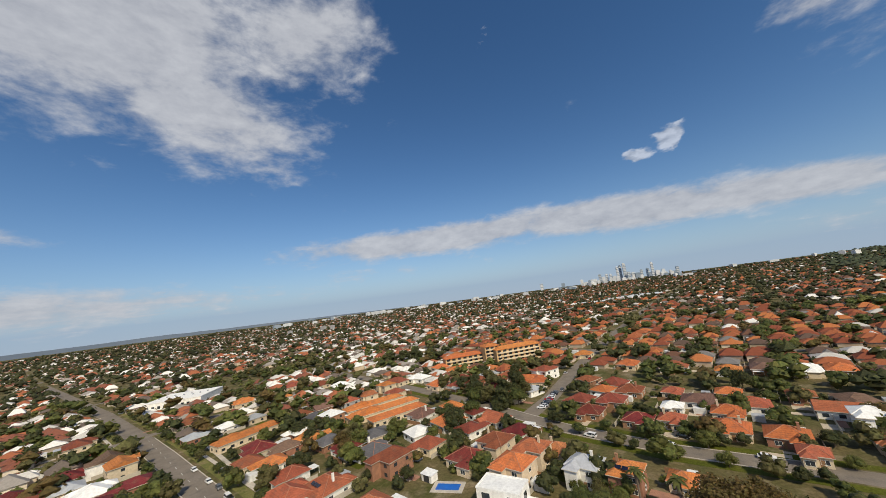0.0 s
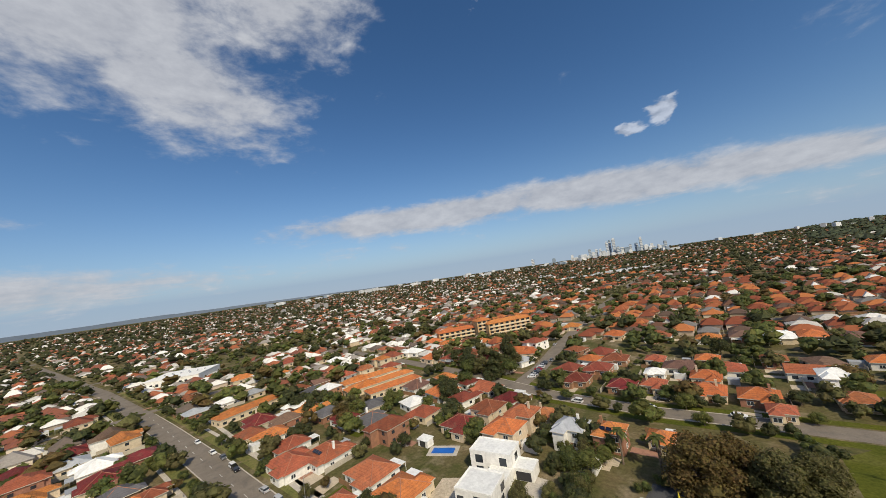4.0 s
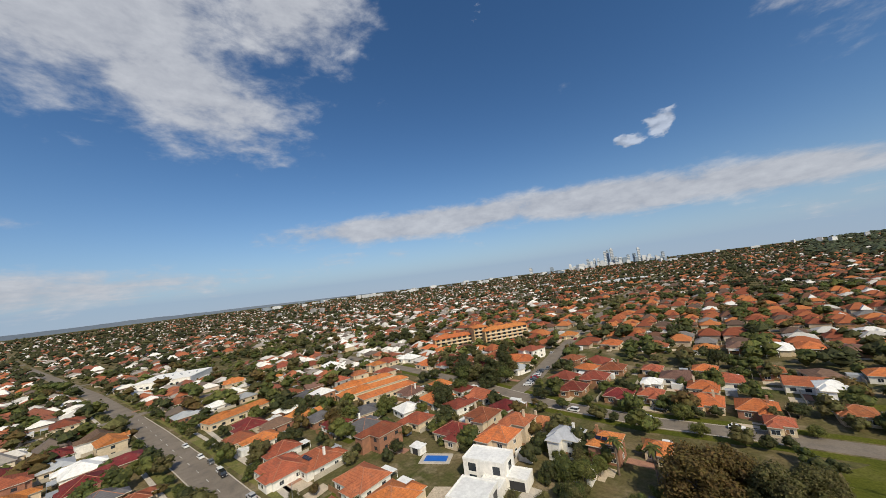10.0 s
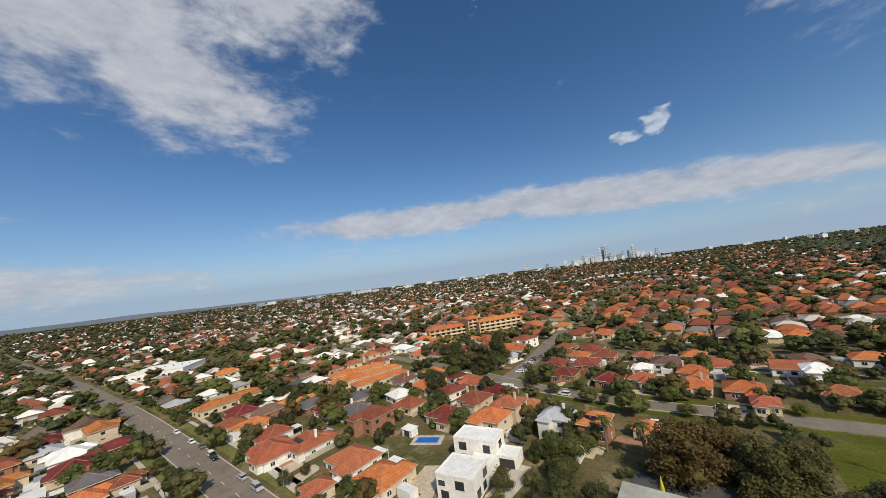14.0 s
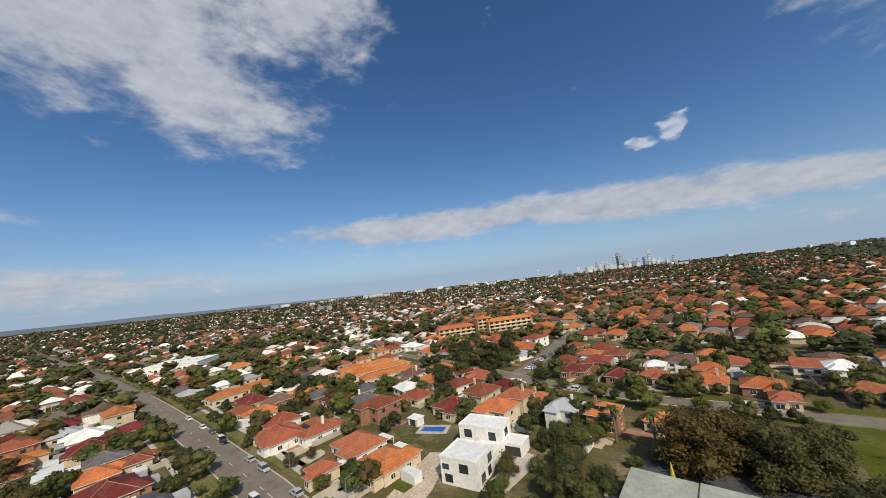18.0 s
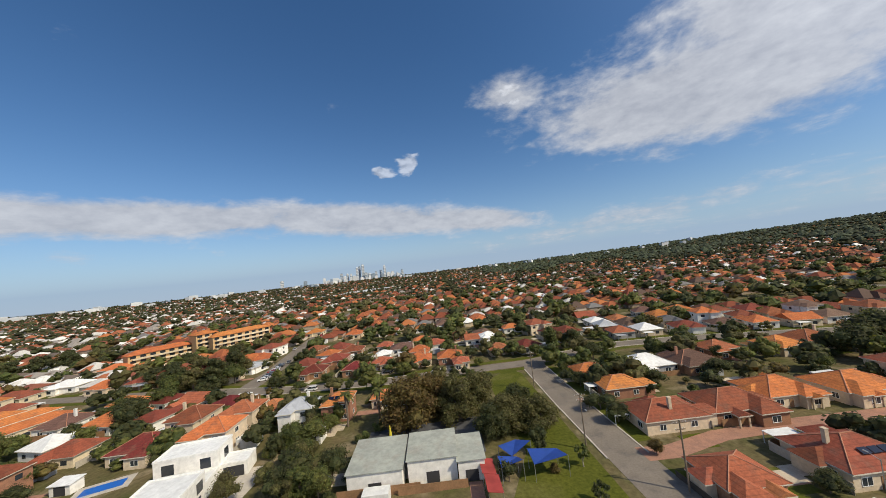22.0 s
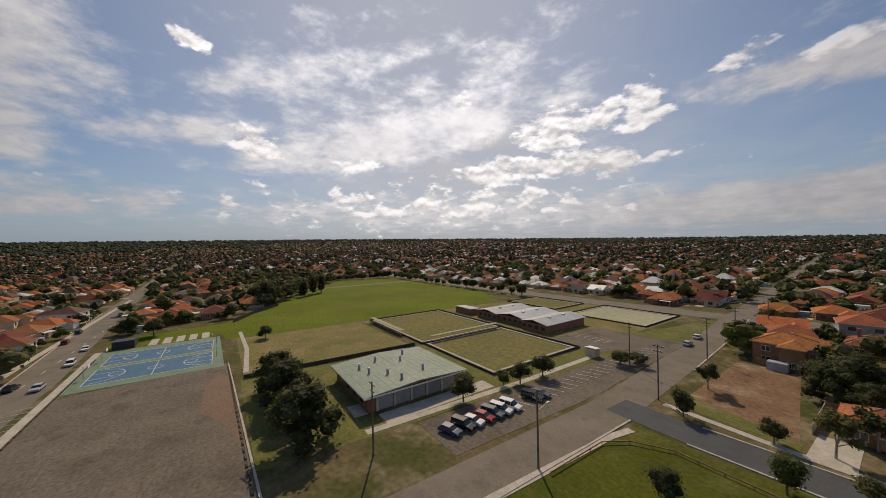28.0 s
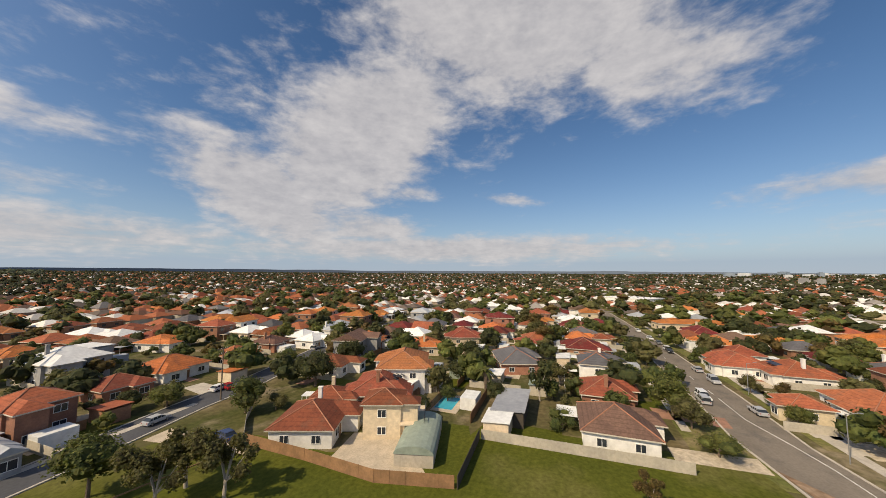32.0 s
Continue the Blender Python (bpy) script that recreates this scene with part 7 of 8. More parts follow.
def kerb_cars():
    """Cars parked along the streets."""
    rng = random.Random(17)
    paints = ("paint_white", "paint_silver", "paint_white", "paint_grey", "paint_black", "paint_red", "paint_blue")
    for name, spans in (("road_1", ((-235, -105), (104, 235))), ("road_6", ((-200, -75),)), ("road_3", ((-90, -25), (80, 170))), ("road_4", ((142, 230),)), ("road_2", ((-215, -165),))):
        _, line, w, _ = next(q for q in ROADS if q[0] == name)
        k = 1 if name in ("road_4", "road_2") else 0
        for lo, hi in spans:
            s = lo + rng.uniform(0, 12)
            while s < hi:
                pts = sorted(line, key=lambda p: p[k])
                for p, q in zip(pts, pts[1:]):
                    if p[k] <= s < q[k]:
                        t = (s - p[k]) / (q[k] - p[k])
                        a = math.atan2(q[1] - p[1], q[0] - p[0])
                        sd = rng.choice((-1, 1)) * (w / 2 - 1.15)
                        car(p[0] + (q[0] - p[0]) * t - math.sin(a) * sd, p[1] + (q[1] - p[1]) * t + math.cos(a) * sd, math.degrees(a) + (180 if sd > 0 else 0), rng.choice(paints), rng.choice(("hatch", "hatch", "wagon")))
                s += rng.uniform(16, 46)



def bitumen_seams():
    """Sealed joints and cracks across the old car park."""
    rng = random.Random(5)
    m = Mesh()
    for a in (27, 38, 49.5, 61, 72.5):
        y = -15
        x = a
        while y > -49:
            nx, ny = a + rng.uniform(-.5, .5), y - rng.uniform(3, 6)
            m.add([(x - .07, y, .0545), (x + .07, y, .0545), (nx + .07, max(ny, -50), .0545), (nx - .07, max(ny, -50), .0545)], [(3, 2, 1, 0)])
            x, y = nx, ny
    for b in (-24, -33, -42):
        x, y = 23, b
        while x < 81:
            nx, ny = x + rng.uniform(3, 7), b + rng.uniform(-.4, .4)
            m.add([(x, y - .06, .055), (min(nx, 82), ny - .06, .055), (min(nx, 82), ny + .06, .055), (x, y + .06, .055)], [(0, 1, 2, 3)])
            x, y = nx, ny
    tagged(part("bitumen_seams", m, "bitumen_seal"), "dark sealed seams in the worn bitumen", "seams", kind="structure")
    m = Mesh()
    m.add([(26.1, -25, .058), (26.25, -25, .058), (26.25, -34, .058), (26.1, -34, .058)], [(3, 2, 1, 0)])
    for x0, x1, y0 in ((8.4, 118, -16.9), (8.4, 84, -51.2)):
        row = thing("log_barrier", x0, y0, 0.05, 0, "row of short dark timber logs edging the bitumen", "barrier")
        slope = 2.5 / 109 if y0 > -30 else 1.9 / 76
        for k in range(int((x1 - x0) / 2.4)):
            part("log", Mesh().box(k * 2.4, k * 2.4 * slope - .14, -.03, k * 2.4 + 1.5, k * 2.4 * slope + .14, .24), "dark_fence", row)
    tagged(part("faded_lines", m, "line_paint"), "faded white lines on old bitumen", "markings", kind="structure")



def street_planting():
    """Grass verges and rows of clipped street trees along the north-west road."""
    rng = random.Random(31)
    _, line, w, _ = ROADS[0]
    part_line = [p for p in line if -470 <= p[0] <= -105]
    for k, off in enumerate((9.2, -9.2)):
        strip(f"verge_strip_{k + 1}", [(px, py + off) for px, py in part_line], 3.6, 0.036, "verge", "patchy green grass street verge", "grass")
        strip(f"footpath_{k + 20}", [(px, py + off * 1.32) for px, py in part_line], 1.6, 0.05, "concrete", "pale concrete footpath", "footpath")
        road = ROADS[2][1]
        near_line = [p for p in road if -260 <= p[0] <= 160]
        strip(f"verge_strip_{k + 3}", [(px, py + off * .72) for px, py in near_line], 3.4, 0.036, "lawn", "green grass street verge", "grass")
        x = -118 - 6 * k
        while x > -420:
            for (xa, ya), (xb, yb) in zip(line, line[1:]):
                if xa <= x < xb:
                    y = ya + (yb - ya) * (x - xa) / (xb - xa)
            if rng.random() < .72 and not (x > -150 and off < 0):
                tree(x, y + off + rng.uniform(-.6, .6), rng.uniform(3.6, 5.8), "round", rng.choice(("leaf_light", "leaf_mid", "leaf_mid", "leaf_dark", "leaf_olive")), "near" if x > -230 else "mid", rng.uniform(1.1, 1.4), label="clipped round street tree on a grass verge")
            x -= rng.uniform(9, 14)


street_planting()
bitumen_seams()
near_trees()
kerb_cars()

# ---- the suburb beyond ----
def in_open(x, y, pad=0.0):
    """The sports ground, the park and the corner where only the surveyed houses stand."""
    if (-100 - pad < x < 8 and -116 - pad < y < -2) or (0 < x < 150 + pad and -252 < y < -4):
        return True
    if 148 < x < 336 + pad and -232 < y < -58 + (171 - x) * .66 + pad:
        return True
    return pad > 4 and ((-92 < x < 6 and 0 < y < 92) or (6 < x < 106 and 0 < y < 88) or (-104 < x < -78 and -122 < y < 45) or (-132 < x < 0 and -190 < y < -116) or (-200 < x < -92 and -8 < y < 32) or (-176 < x < -78 and -106 < y < -18))


# open patches with no trees: x from, to, y from, to
BARE = ((-25, -1, -174, -122), (5, 88, 16, 34), (5, 16, -1, 22), (-103, -76, -83, -48), (-106, -76, 8, 44), (-121, -109, 27, 43), (-67, -43, -133, -117), (-101, -76, -123, -111), (-120, -92, -34, -17), (-161, -112, -7, 10), (-19, 5, 44, 101), (6, 35, -5, 7), (-235, -188, 53, 115))


def garden_crown(rng):
    """A middle-sized leafy crown: seven rough lobes under small leaf clumps."""
    V, F = [], []
    for k in range(7):
        a, q = k * 2.4 + rng.uniform(-.4, .4), (0.05 if k == 0 else rng.uniform(.14, .32))
        c = Vector((q * math.cos(a), q * math.sin(a), rng.uniform(.36, .62) if k else .72))
        s = rng.uniform(.17, .24)
        o = len(V)
        for t in (0.75, 1.6, 2.4):
            V += [tuple(c + Vector((math.cos(i * math.tau / 6 + t) * math.sin(t), math.sin(i * math.tau / 6 + t) * math.sin(t), math.cos(t))) * s * rng.uniform(.75, .98)) for i in range(6)]
        V += [(c.x, c.y, c.z + s * .9), (c.x, c.y, c.z - s * .9)]
        for b in (0, 6):
            for i in range(6):
                j = (i + 1) % 6
                F += [(o + b + j, o + b + i, o + b + 6 + i), (o + b + j, o + b + 6 + i, o + b + 6 + j)]
        F += [(o + 18, o + i, o + (i + 1) % 6) for i in range(6)] + [(o + 19, o + 12 + (i + 1) % 6, o + 12 + i) for i in range(6)]
        for _ in range(24):
            d = Vector((rng.gauss(0, 1), rng.gauss(0, 1), rng.gauss(.3, .9))).normalized()
            p = c + d * s * rng.uniform(.86, 1.14)
            n = (d + Vector((rng.gauss(0, .5), rng.gauss(0, .5), rng.gauss(.2, .5)))).normalized()
            u = n.orthogonal().normalized() * rng.uniform(.035, .07)
            w = n.cross(u)
            o = len(V)
            V += [tuple(p + u), tuple(p + w * .8), tuple(p - u), tuple(p - w * .8)]
            F.append((o, o + 1, o + 2, o + 3))
    return V, F


def light_crown(rng):
    """A small leafy crown of few faces: ragged lumps with loose leaves round them."""
    V, F = [], []
    for k in range(5):
        a = k * 1.9 + rng.uniform(-.3, .3)
        q = rng.uniform(.08, .24)
        c = (q * math.cos(a), q * math.sin(a), rng.uniform(.32, .72))
        s = rng.uniform(.19, .27)
        o = len(V)
        V += [(c[0] + s * math.cos(i * 1.257 + k) * rng.uniform(.8, 1.15), c[1] + s * math.sin(i * 1.257 + k) * rng.uniform(.8, 1.15), c[2] + s * rng.uniform(-.35, .3)) for i in range(5)] + [(c[0], c[1], c[2] + s * .95), (c[0], c[1], c[2] - s)]
        F += [(o + i, o + (i + 1) % 5, o + 5) for i in range(5)] + [(o + (i + 1) % 5, o + i, o + 6) for i in range(5)]
        for _ in range(6):
            d = Vector((rng.gauss(0, 1), rng.gauss(0, 1), rng.gauss(.2, .8))).normalized()
            p = Vector(c) + d * s * rng.uniform(.85, 1.15)
            u = (d + Vector((rng.gauss(0, .5), rng.gauss(0, .5), rng.gauss(0, .5)))).orthogonal().normalized() * s * .34
            w = d.cross(u)
            o = len(V)
            V += [tuple(p + u), tuple(p + w), tuple(p - u * .8), tuple(p - w)]
            F.append((o, o + 1, o + 2, o + 3))
    return V, F


def suburb():
    rng = random.Random(11)
    streets = [("x", -680, 560, lambda x: -367 - 0.0 * x), ("x", -680, 560, lambda x: 262), ("x", -680, 560, lambda x: 372), ("x", -680, 560, lambda x: -482), ("x", -680, 560, lambda x: 466)]
    for i, (_, a, b, fn) in enumerate(streets):
        ROADS.append((f"road_{i + 7}", [(a, fn(a)), (b, fn(b))], 7.5, "asphalt"))
        strip(f"road_{i + 7}", [(a, fn(a)), (b, fn(b))], 7.5, 0.05, "asphalt", "grey bitumen suburban street", "road")
    for i, xx in enumerate((-560, -330, 265, 480)):
        line = [(xx, -620), (xx, -260), (xx, -150), (xx, 600)]
        ROADS.append((f"road_{i + 12}", line, 7.5, "asphalt"))
        strip(f"road_{i + 12}", line, 7.5, 0.066, "asphalt", "grey bitumen suburban street", "road")
    rows = []
    for name, line, w, _ in list(ROADS)[:11]:
        if name in ("road_2", "road_4"):
            continue
        for (xa, ya), (xb, yb) in zip(line, line[1:]):
            d = math.hypot(xb - xa, yb - ya)
            ang = math.degrees(math.atan2(yb - ya, xb - xa))
            n = int(d / 14.2)
            for k in range(n):
                px, py = xa + (xb - xa) * (k + .5) / n, ya + (yb - ya) * (k + .5) / n
                for side in (1, -1):
                    for back in (0, 1, 2, 3):
                        off = w / 2 + 11.5 + back * 15.5
                        a = radians(ang)
                        rows.append((px - math.sin(a) * off * side, py + math.cos(a) * off * side, ang + (180 if side > 0 else 0) + (0 if not back else 180), back))
    count, far = 0, []
    rows.sort(key=lambda q: math.hypot(q[0] - EYE_X, q[1] - EYE_Y))
    for x, y, ang, back in rows:
        x, y = x + rng.uniform(-1.5, 1.5), y + rng.uniform(-2, 2)
        r = math.hypot(x - EYE_X, y - EYE_Y)
        if r > 540 or in_open(x, y, 6) or not clear_of_roads(x, y, 6.6) or not free(x, y, 4.9):
            continue
        bearing = math.degrees(math.atan2(x - EYE_X, y - EYE_Y)) % 360
        pale = 240 < bearing < 318 or 105 < bearing < 215 and rng.random() < .45
        w, d = rng.uniform(9.6, 12.6), rng.uniform(9.2, 11.8)
        turn = ang + rng.uniform(-2, 2)
        if count < 230:
            roof = rng.choices(TILES, (2, 3, 3, 2, 2, 2, 3, 3) if pale else (5, 6, 5, 2, 2, 1, 1.2, 1.2))[0]
            wall = rng.choices(("wall_cream", "wall_white", "wall_brick", "wall_grey"), (4, 3, 4, 1))[0]
            st = 2 if rng.random() < 0.13 else 1
            house(x, y, w, d, turn, roof, wall, storeys=st, wing=(rng.choice((-1, 1)) * w * .25, w * .42, rng.uniform(1.5, 4)) if rng.random() < .75 else None, gable=0.0 if rng.random() < .85 else 1.0, detail=1, pitch=rng.uniform(.4, .55))
            count += 1
        else:
            far.append((x, y, w, d, turn, pale))
            TAKEN.append((x, y, max(w, d) / 2 + 1.5))
    # the houses past the nearest ones: walls and winged roofs, joined
    A = np.array(far)
    hv = np.array([(a, b, c) for c in (0, .52) for a, b in ((-.5, -.5), (-.05, -.5), (-.05, -.72), (.38, -.72), (.38, -.5), (.5, -.5), (.5, .5), (-.5, .5))], float)
    hf = np.array([(i, (i + 1) % 8, 8 + (i + 1) % 8, 8 + i) for i in range(8)])
    rv = np.array([(-.56, -.56, .5), (.56, -.56, .5), (.56, .56, .5), (-.56, .56, .5), (-.12, 0, 1), (.12, 0, 1), (-.1, -.8, .5), (.43, -.8, .5), (.165, -.5, .84), (.165, -.1, .84), (.43, -.4, .5), (-.1, -.4, .5)], float)
    rf = np.array([(0, 1, 5), (0, 5, 4), (2, 3, 4), (2, 4, 5), (1, 2, 5), (3, 0, 4), (6, 7, 8), (7, 10, 9), (7, 9, 8), (11, 6, 8), (11, 8, 9)])
    n = len(A)
    P = np.stack([A[:, 0], A[:, 1], terrain(A[:, 0], A[:, 1])], 1)
    gen = np.random.default_rng(8)
    sc = np.stack([A[:, 2], A[:, 3], gen.uniform(4.6, 5.8, n) * (1 + .5 * (gen.random(n) < .12))], 1)
    v, f = spread(hv, hf, P, sc, np.radians(A[:, 4]))
    bulk("middle_distance_houses", v, f, ["far_wall"], None, "many rendered and brick houses in the middle distance", "houses")
    for pick, mt in ((A[:, 5] > 0, "far_roof_pale"), (A[:, 5] == 0, "far_roof")):
        v, f = spread(rv, rf, P[pick], sc[pick], np.radians(A[pick, 4]))
        bulk("middle_distance_roofs", v, f, [mt], None, "many tiled and metal roofs in the middle distance", "roofs")
    # yards: sheds, drives and fences
    boxv = np.array([(a, b, c) for c in (0, 1) for a, b in ((-.5, -.5), (.5, -.5), (.5, .5), (-.5, .5))], float)
    boxf = np.array([(4, 5, 6, 7), (0, 1, 5, 4), (1, 2, 6, 5), (2, 3, 7, 6), (3, 0, 4, 7)])
    TK = np.array(TAKEN)
    homes = np.array([(a, b) for a, b, c in TAKEN if 4 < c < 10])
    n = len(homes)
    for name, mt, dist, size, h, keep, lab in (("garden_shed", "metal_white", 8.6, (4.4, 3.2), 2.3, .5, "many small pale garden sheds and patios"), ("garden_shed", "metal_grey", 9, (3.6, 2.8), 2.2, .35, "many small grey garden sheds"), ("driveway", "paving_cream", 8, (3, 7.5), .045, .7, "pale concrete driveways"), ("driveway", "paving_red", 8, (3, 7), .05, .3, "red brick driveways"), ("yard", "lawn", 8.4, (6.5, 6), .03, .45, "small green garden lawns"), ("yard", "sand", 8.4, (6, 5), .026, .4, "sandy yards"), ("garden_fence", "sheet_fence", 7.2, (.08, 13), 1.7, .8, "pale sheet fences between gardens"), ("garden_fence", "timber_fence", 7.4, (13, .08), 1.7, .55, "brown timber fences between gardens")):
        k = gen.random(n) < keep
        ang = gen.integers(0, 4, k.sum()) * math.pi / 2
        if name == "garden_fence":
            ang = np.where(size[0] < 1, gen.integers(0, 2, k.sum()) * math.pi, math.pi / 2 + gen.integers(0, 2, k.sum()) * math.pi)
        dx, dy = np.cos(ang) * dist, np.sin(ang) * dist
        X, Y = homes[k, 0] + dx + gen.uniform(-1, 1, k.sum()), homes[k, 1] + dy + gen.uniform(-1, 1, k.sum())
        turn2 = ang - math.pi / 2 if name == "driveway" else 0 * ang
        ok = np.array([clear_of_roads(a, b, .3 if name == "driveway" else 3.0) and not in_open(a, b, 0) and (name != "garden_shed" or ((a - TK[:, 0]) ** 2 + (b - TK[:, 1]) ** 2 > (TK[:, 2] + 1.0) ** 2).all()) for a, b in zip(X, Y)])
        X, Y, turn2 = X[ok], Y[ok], turn2[ok]
        m = len(X)
        S = np.stack([size[0] * gen.uniform(.8, 1.3, m), size[1] * gen.uniform(.8, 1.2, m), np.full(m, h) * gen.uniform(.95, 1.1, m)], 1)
        v, f = spread(boxv, boxf, np.stack([X, Y, terrain(X, Y)], 1), S, turn2)
        bulk(name + "s", v, f, [mt], None, lab, name.replace("_", " ") + "s")
    # garden and street trees: the nearest as things, the rest joined
    n, rest = 0, []
    spots = []
    for _ in range(26000):
        r, a = math.sqrt(rng.uniform(62 ** 2, 560 ** 2)), rng.uniform(0, math.tau)
        spots.append((r, EYE_X + r * math.sin(a), EYE_Y + r * math.cos(a)))
    spots.sort()
    grid_used = {}
    T = np.array(TAKEN)
    for r, x, y in spots:
        cell = (int(x // 5), int(y // 5))
        if cell in grid_used or in_open(x, y, 2) or not clear_of_roads(x, y, 1.0):
            continue
        if ((x - T[:, 0]) ** 2 + (y - T[:, 1]) ** 2 < (T[:, 2] - 1.9) ** 2).any() or (-60 < x < -24 and 14 < y < 58) or any(a < x < b and c < y < d for a, b, c, d in BARE):
            continue
        grid_used[cell] = 1
        if n < 24:
            if rng.random() < .45:
                continue
            h = rng.uniform(3, 6.2) if rng.random() < .7 else rng.uniform(6, 9)
            kind = rng.choices(("round", "open", "shrub"), (5, 1.5, 4))[0]
            if kind == "shrub":
                h = rng.uniform(1.4, 2.6)
            tree(x, y, h, kind, rng.choices(LEAF, (4, 4, 3, 2, 1))[0], "mid", rng.uniform(.85, 1.2) * (1.3 if kind == "shrub" else 1))
            n += 1
        elif rng.random() < (.26 if -170 < x < -80 and -112 < y < 0 else .45):
            rest.append((x, y, rng.uniform(2.6, 5.5) if rng.random() < .5 else rng.uniform(5, 10 if r < 220 else 13), r < 215))
    B = np.array(rest)
    gi = gen.choice(5, len(B), p=(.3, .3, .2, .12, .08))
    for k, lf in enumerate(LEAF):
        for var in range(4):
            pick = (gi == k) & (np.arange(len(B)) % 2 == var % 2) & (B[:, 3] == (var < 2))
            V, F = (garden_crown if var < 2 else light_crown)(random.Random(40 + 4 * k + var))
            tri = []
            for q in F:
                tri += [(q[0], q[1], q[2]), (q[0], q[2], q[3])] if len(q) == 4 else [q]
            tv = np.array([tuple(p) for p in V])
            m = pick.sum()
            S = np.stack([B[pick, 2] * gen.uniform(1.0, 1.5, m), B[pick, 2] * gen.uniform(1.0, 1.5, m), B[pick, 2]], 1)
            v, f = spread(tv, np.array(tri), np.stack([B[pick, 0], B[pick, 1], terrain(B[pick, 0], B[pick, 1])], 1), S, gen.uniform(0, 6.28, m))
            bulk("garden_trees", v, f, [lf], None, f"many {LEAFWORD[lf]} garden trees between the houses", "trees")
    print("houses", count, len(far), "trees", n, len(rest))


suburb()


def far_suburb():
    rng = np.random.default_rng(5)
    # houses: body and hipped roof in one template
    hv = np.array([(-.5, -.5, 0), (.5, -.5, 0), (.5, .5, 0), (-.5, .5, 0), (-.5, -.5, .5), (.5, -.5, .5), (.5, .5, .5), (-.5, .5, .5)], float)
    hf = np.array([(0, 1, 5, 4), (1, 2, 6, 5), (2, 3, 7, 6), (3, 0, 4, 7)])
    rv = np.array([(-.56, -.56, .5), (.56, -.56, .5), (.56, .56, .5), (-.56, .56, .5), (-.22, 0, 1), (.22, 0, 1)], float)
    rf = np.array([(0, 1, 5), (0, 5, 4), (2, 3, 4), (2, 4, 5), (1, 2, 5), (3, 0, 4)])

    def grid(r0, r1, cell, jitter, keep):
        k = np.arange(-r1, r1, cell)
        X, Y = np.meshgrid(k, k * 1.0)
        X, Y = X.ravel(), Y.ravel()
        X, Y = X + rng.uniform(-jitter, jitter, X.size) + EYE_X, Y + rng.uniform(-jitter, jitter, X.size) + EYE_Y
        r = np.hypot(X - EYE_X, Y - EYE_Y)
        ok = (r > r0) & (r < r1) & (rng.random(X.size) < keep)
        return X[ok], Y[ok]

    def off_roads(X, Y, gap):
        ok = np.ones(len(X), bool)
        for _, line, w, _ in ROADS[:6]:
            for (xa, ya), (xb, yb) in zip(line, line[1:]):
                dx, dy = xb - xa, yb - ya
                t = np.clip(((X - xa) * dx + (Y - ya) * dy) / (dx * dx + dy * dy), 0, 1)
                ok &= np.hypot(X - xa - t * dx, Y - ya - t * dy) > w / 2 + gap
        return ok

    for r0, r1, cell, keep, size, tag in ((540, 1000, 17, .88, 11.5, "near"), (1000, 1900, 22, .78, 12.5, "far"), (1900, 3300, 34, .62, 16, "farthest")):
        X, Y = grid(r0, r1, cell, cell * .22, keep)
        ok = off_roads(X, Y, 6.5)
        X, Y = X[ok], Y[ok]
        # streets left clear
        ok = (np.mod(Y + 8, 117) > 17) & (np.mod(X + 5, 234) > 14)
        X, Y = X[ok], Y[ok]
        az = np.degrees(np.arctan2(X - EYE_X, Y - EYE_Y)) % 360
        edge = 900 + 260 * np.sin(az * .31) + 140 * np.sin(az * .9 + 1)
        rad = np.hypot(X - EYE_X, Y - EYE_Y)
        wood = (((az > 14) & (az < 62) & (rad > edge + 560)) | ((az >= 62) & (az < 95) & (rad > edge + 1300))) & (rng.random(len(X)) < .85)
        X, Y, az = X[~wood], Y[~wood], az[~wood]
        n = len(X)
        P = np.stack([X, Y, terrain(X, Y)], 1)
        sc = np.stack([size * rng.uniform(.8, 1.3, n), size * rng.uniform(.75, 1.1, n), rng.uniform(4.2, 5.8, n) * (1 + .6 * (rng.random(n) < .12))], 1)
        tu = rng.integers(0, 2, n) * math.pi / 2 + rng.normal(0, .03, n)
        v, f = spread(hv, hf, P, sc, tu)
        bulk("distant_houses", v, f, ["far_wall"], None, "countless small rendered houses far off", "houses")
        pale = ((az > 235) & (az < 338) & (rng.random(n) < .75)) | (rng.random(n) < np.where((az > 85) & (az < 235), .32, .18))
        for pick, mt in ((pale, "far_roof_pale"), (~pale, "far_roof")):
            v, f = spread(rv, rf, P[pick], sc[pick], tu[pick])
            bulk("distant_roofs", v, f, [mt], None, "countless red, orange and pale roofs far off", "roofs")
    # trees: ragged clumps
    base = []
    faces = []
    tr = random.Random(4)
    for k in range(4):
        c = np.array([tr.uniform(-.35, .35), tr.uniform(-.35, .35), tr.uniform(.35, .8)])
        s = tr.uniform(.2, .38)
        pts = [c + s * np.array([math.cos(i * 1.257) * tr.uniform(.8, 1.2), math.sin(i * 1.257) * tr.uniform(.8, 1.2), tr.uniform(-.35, .15)]) for i in range(5)] + [c + (0, 0, s * .9), c - (0, 0, s * .9)]
        o = len(base)
        base += pts
        faces += [(o + i, o + (i + 1) % 5, o + 5) for i in range(5)] + [(o + (i + 1) % 5, o + i, o + 6) for i in range(5)]
    tv, tf = np.array(base), np.array(faces)
    light_v, light_f = np.array(base[:14]), np.array(faces[:20])
    one_v, one_f = np.array(base[:7]), np.array(faces[:10])
    one_v = (one_v - one_v.mean(0)) * 2.1 + (0, 0, .5)
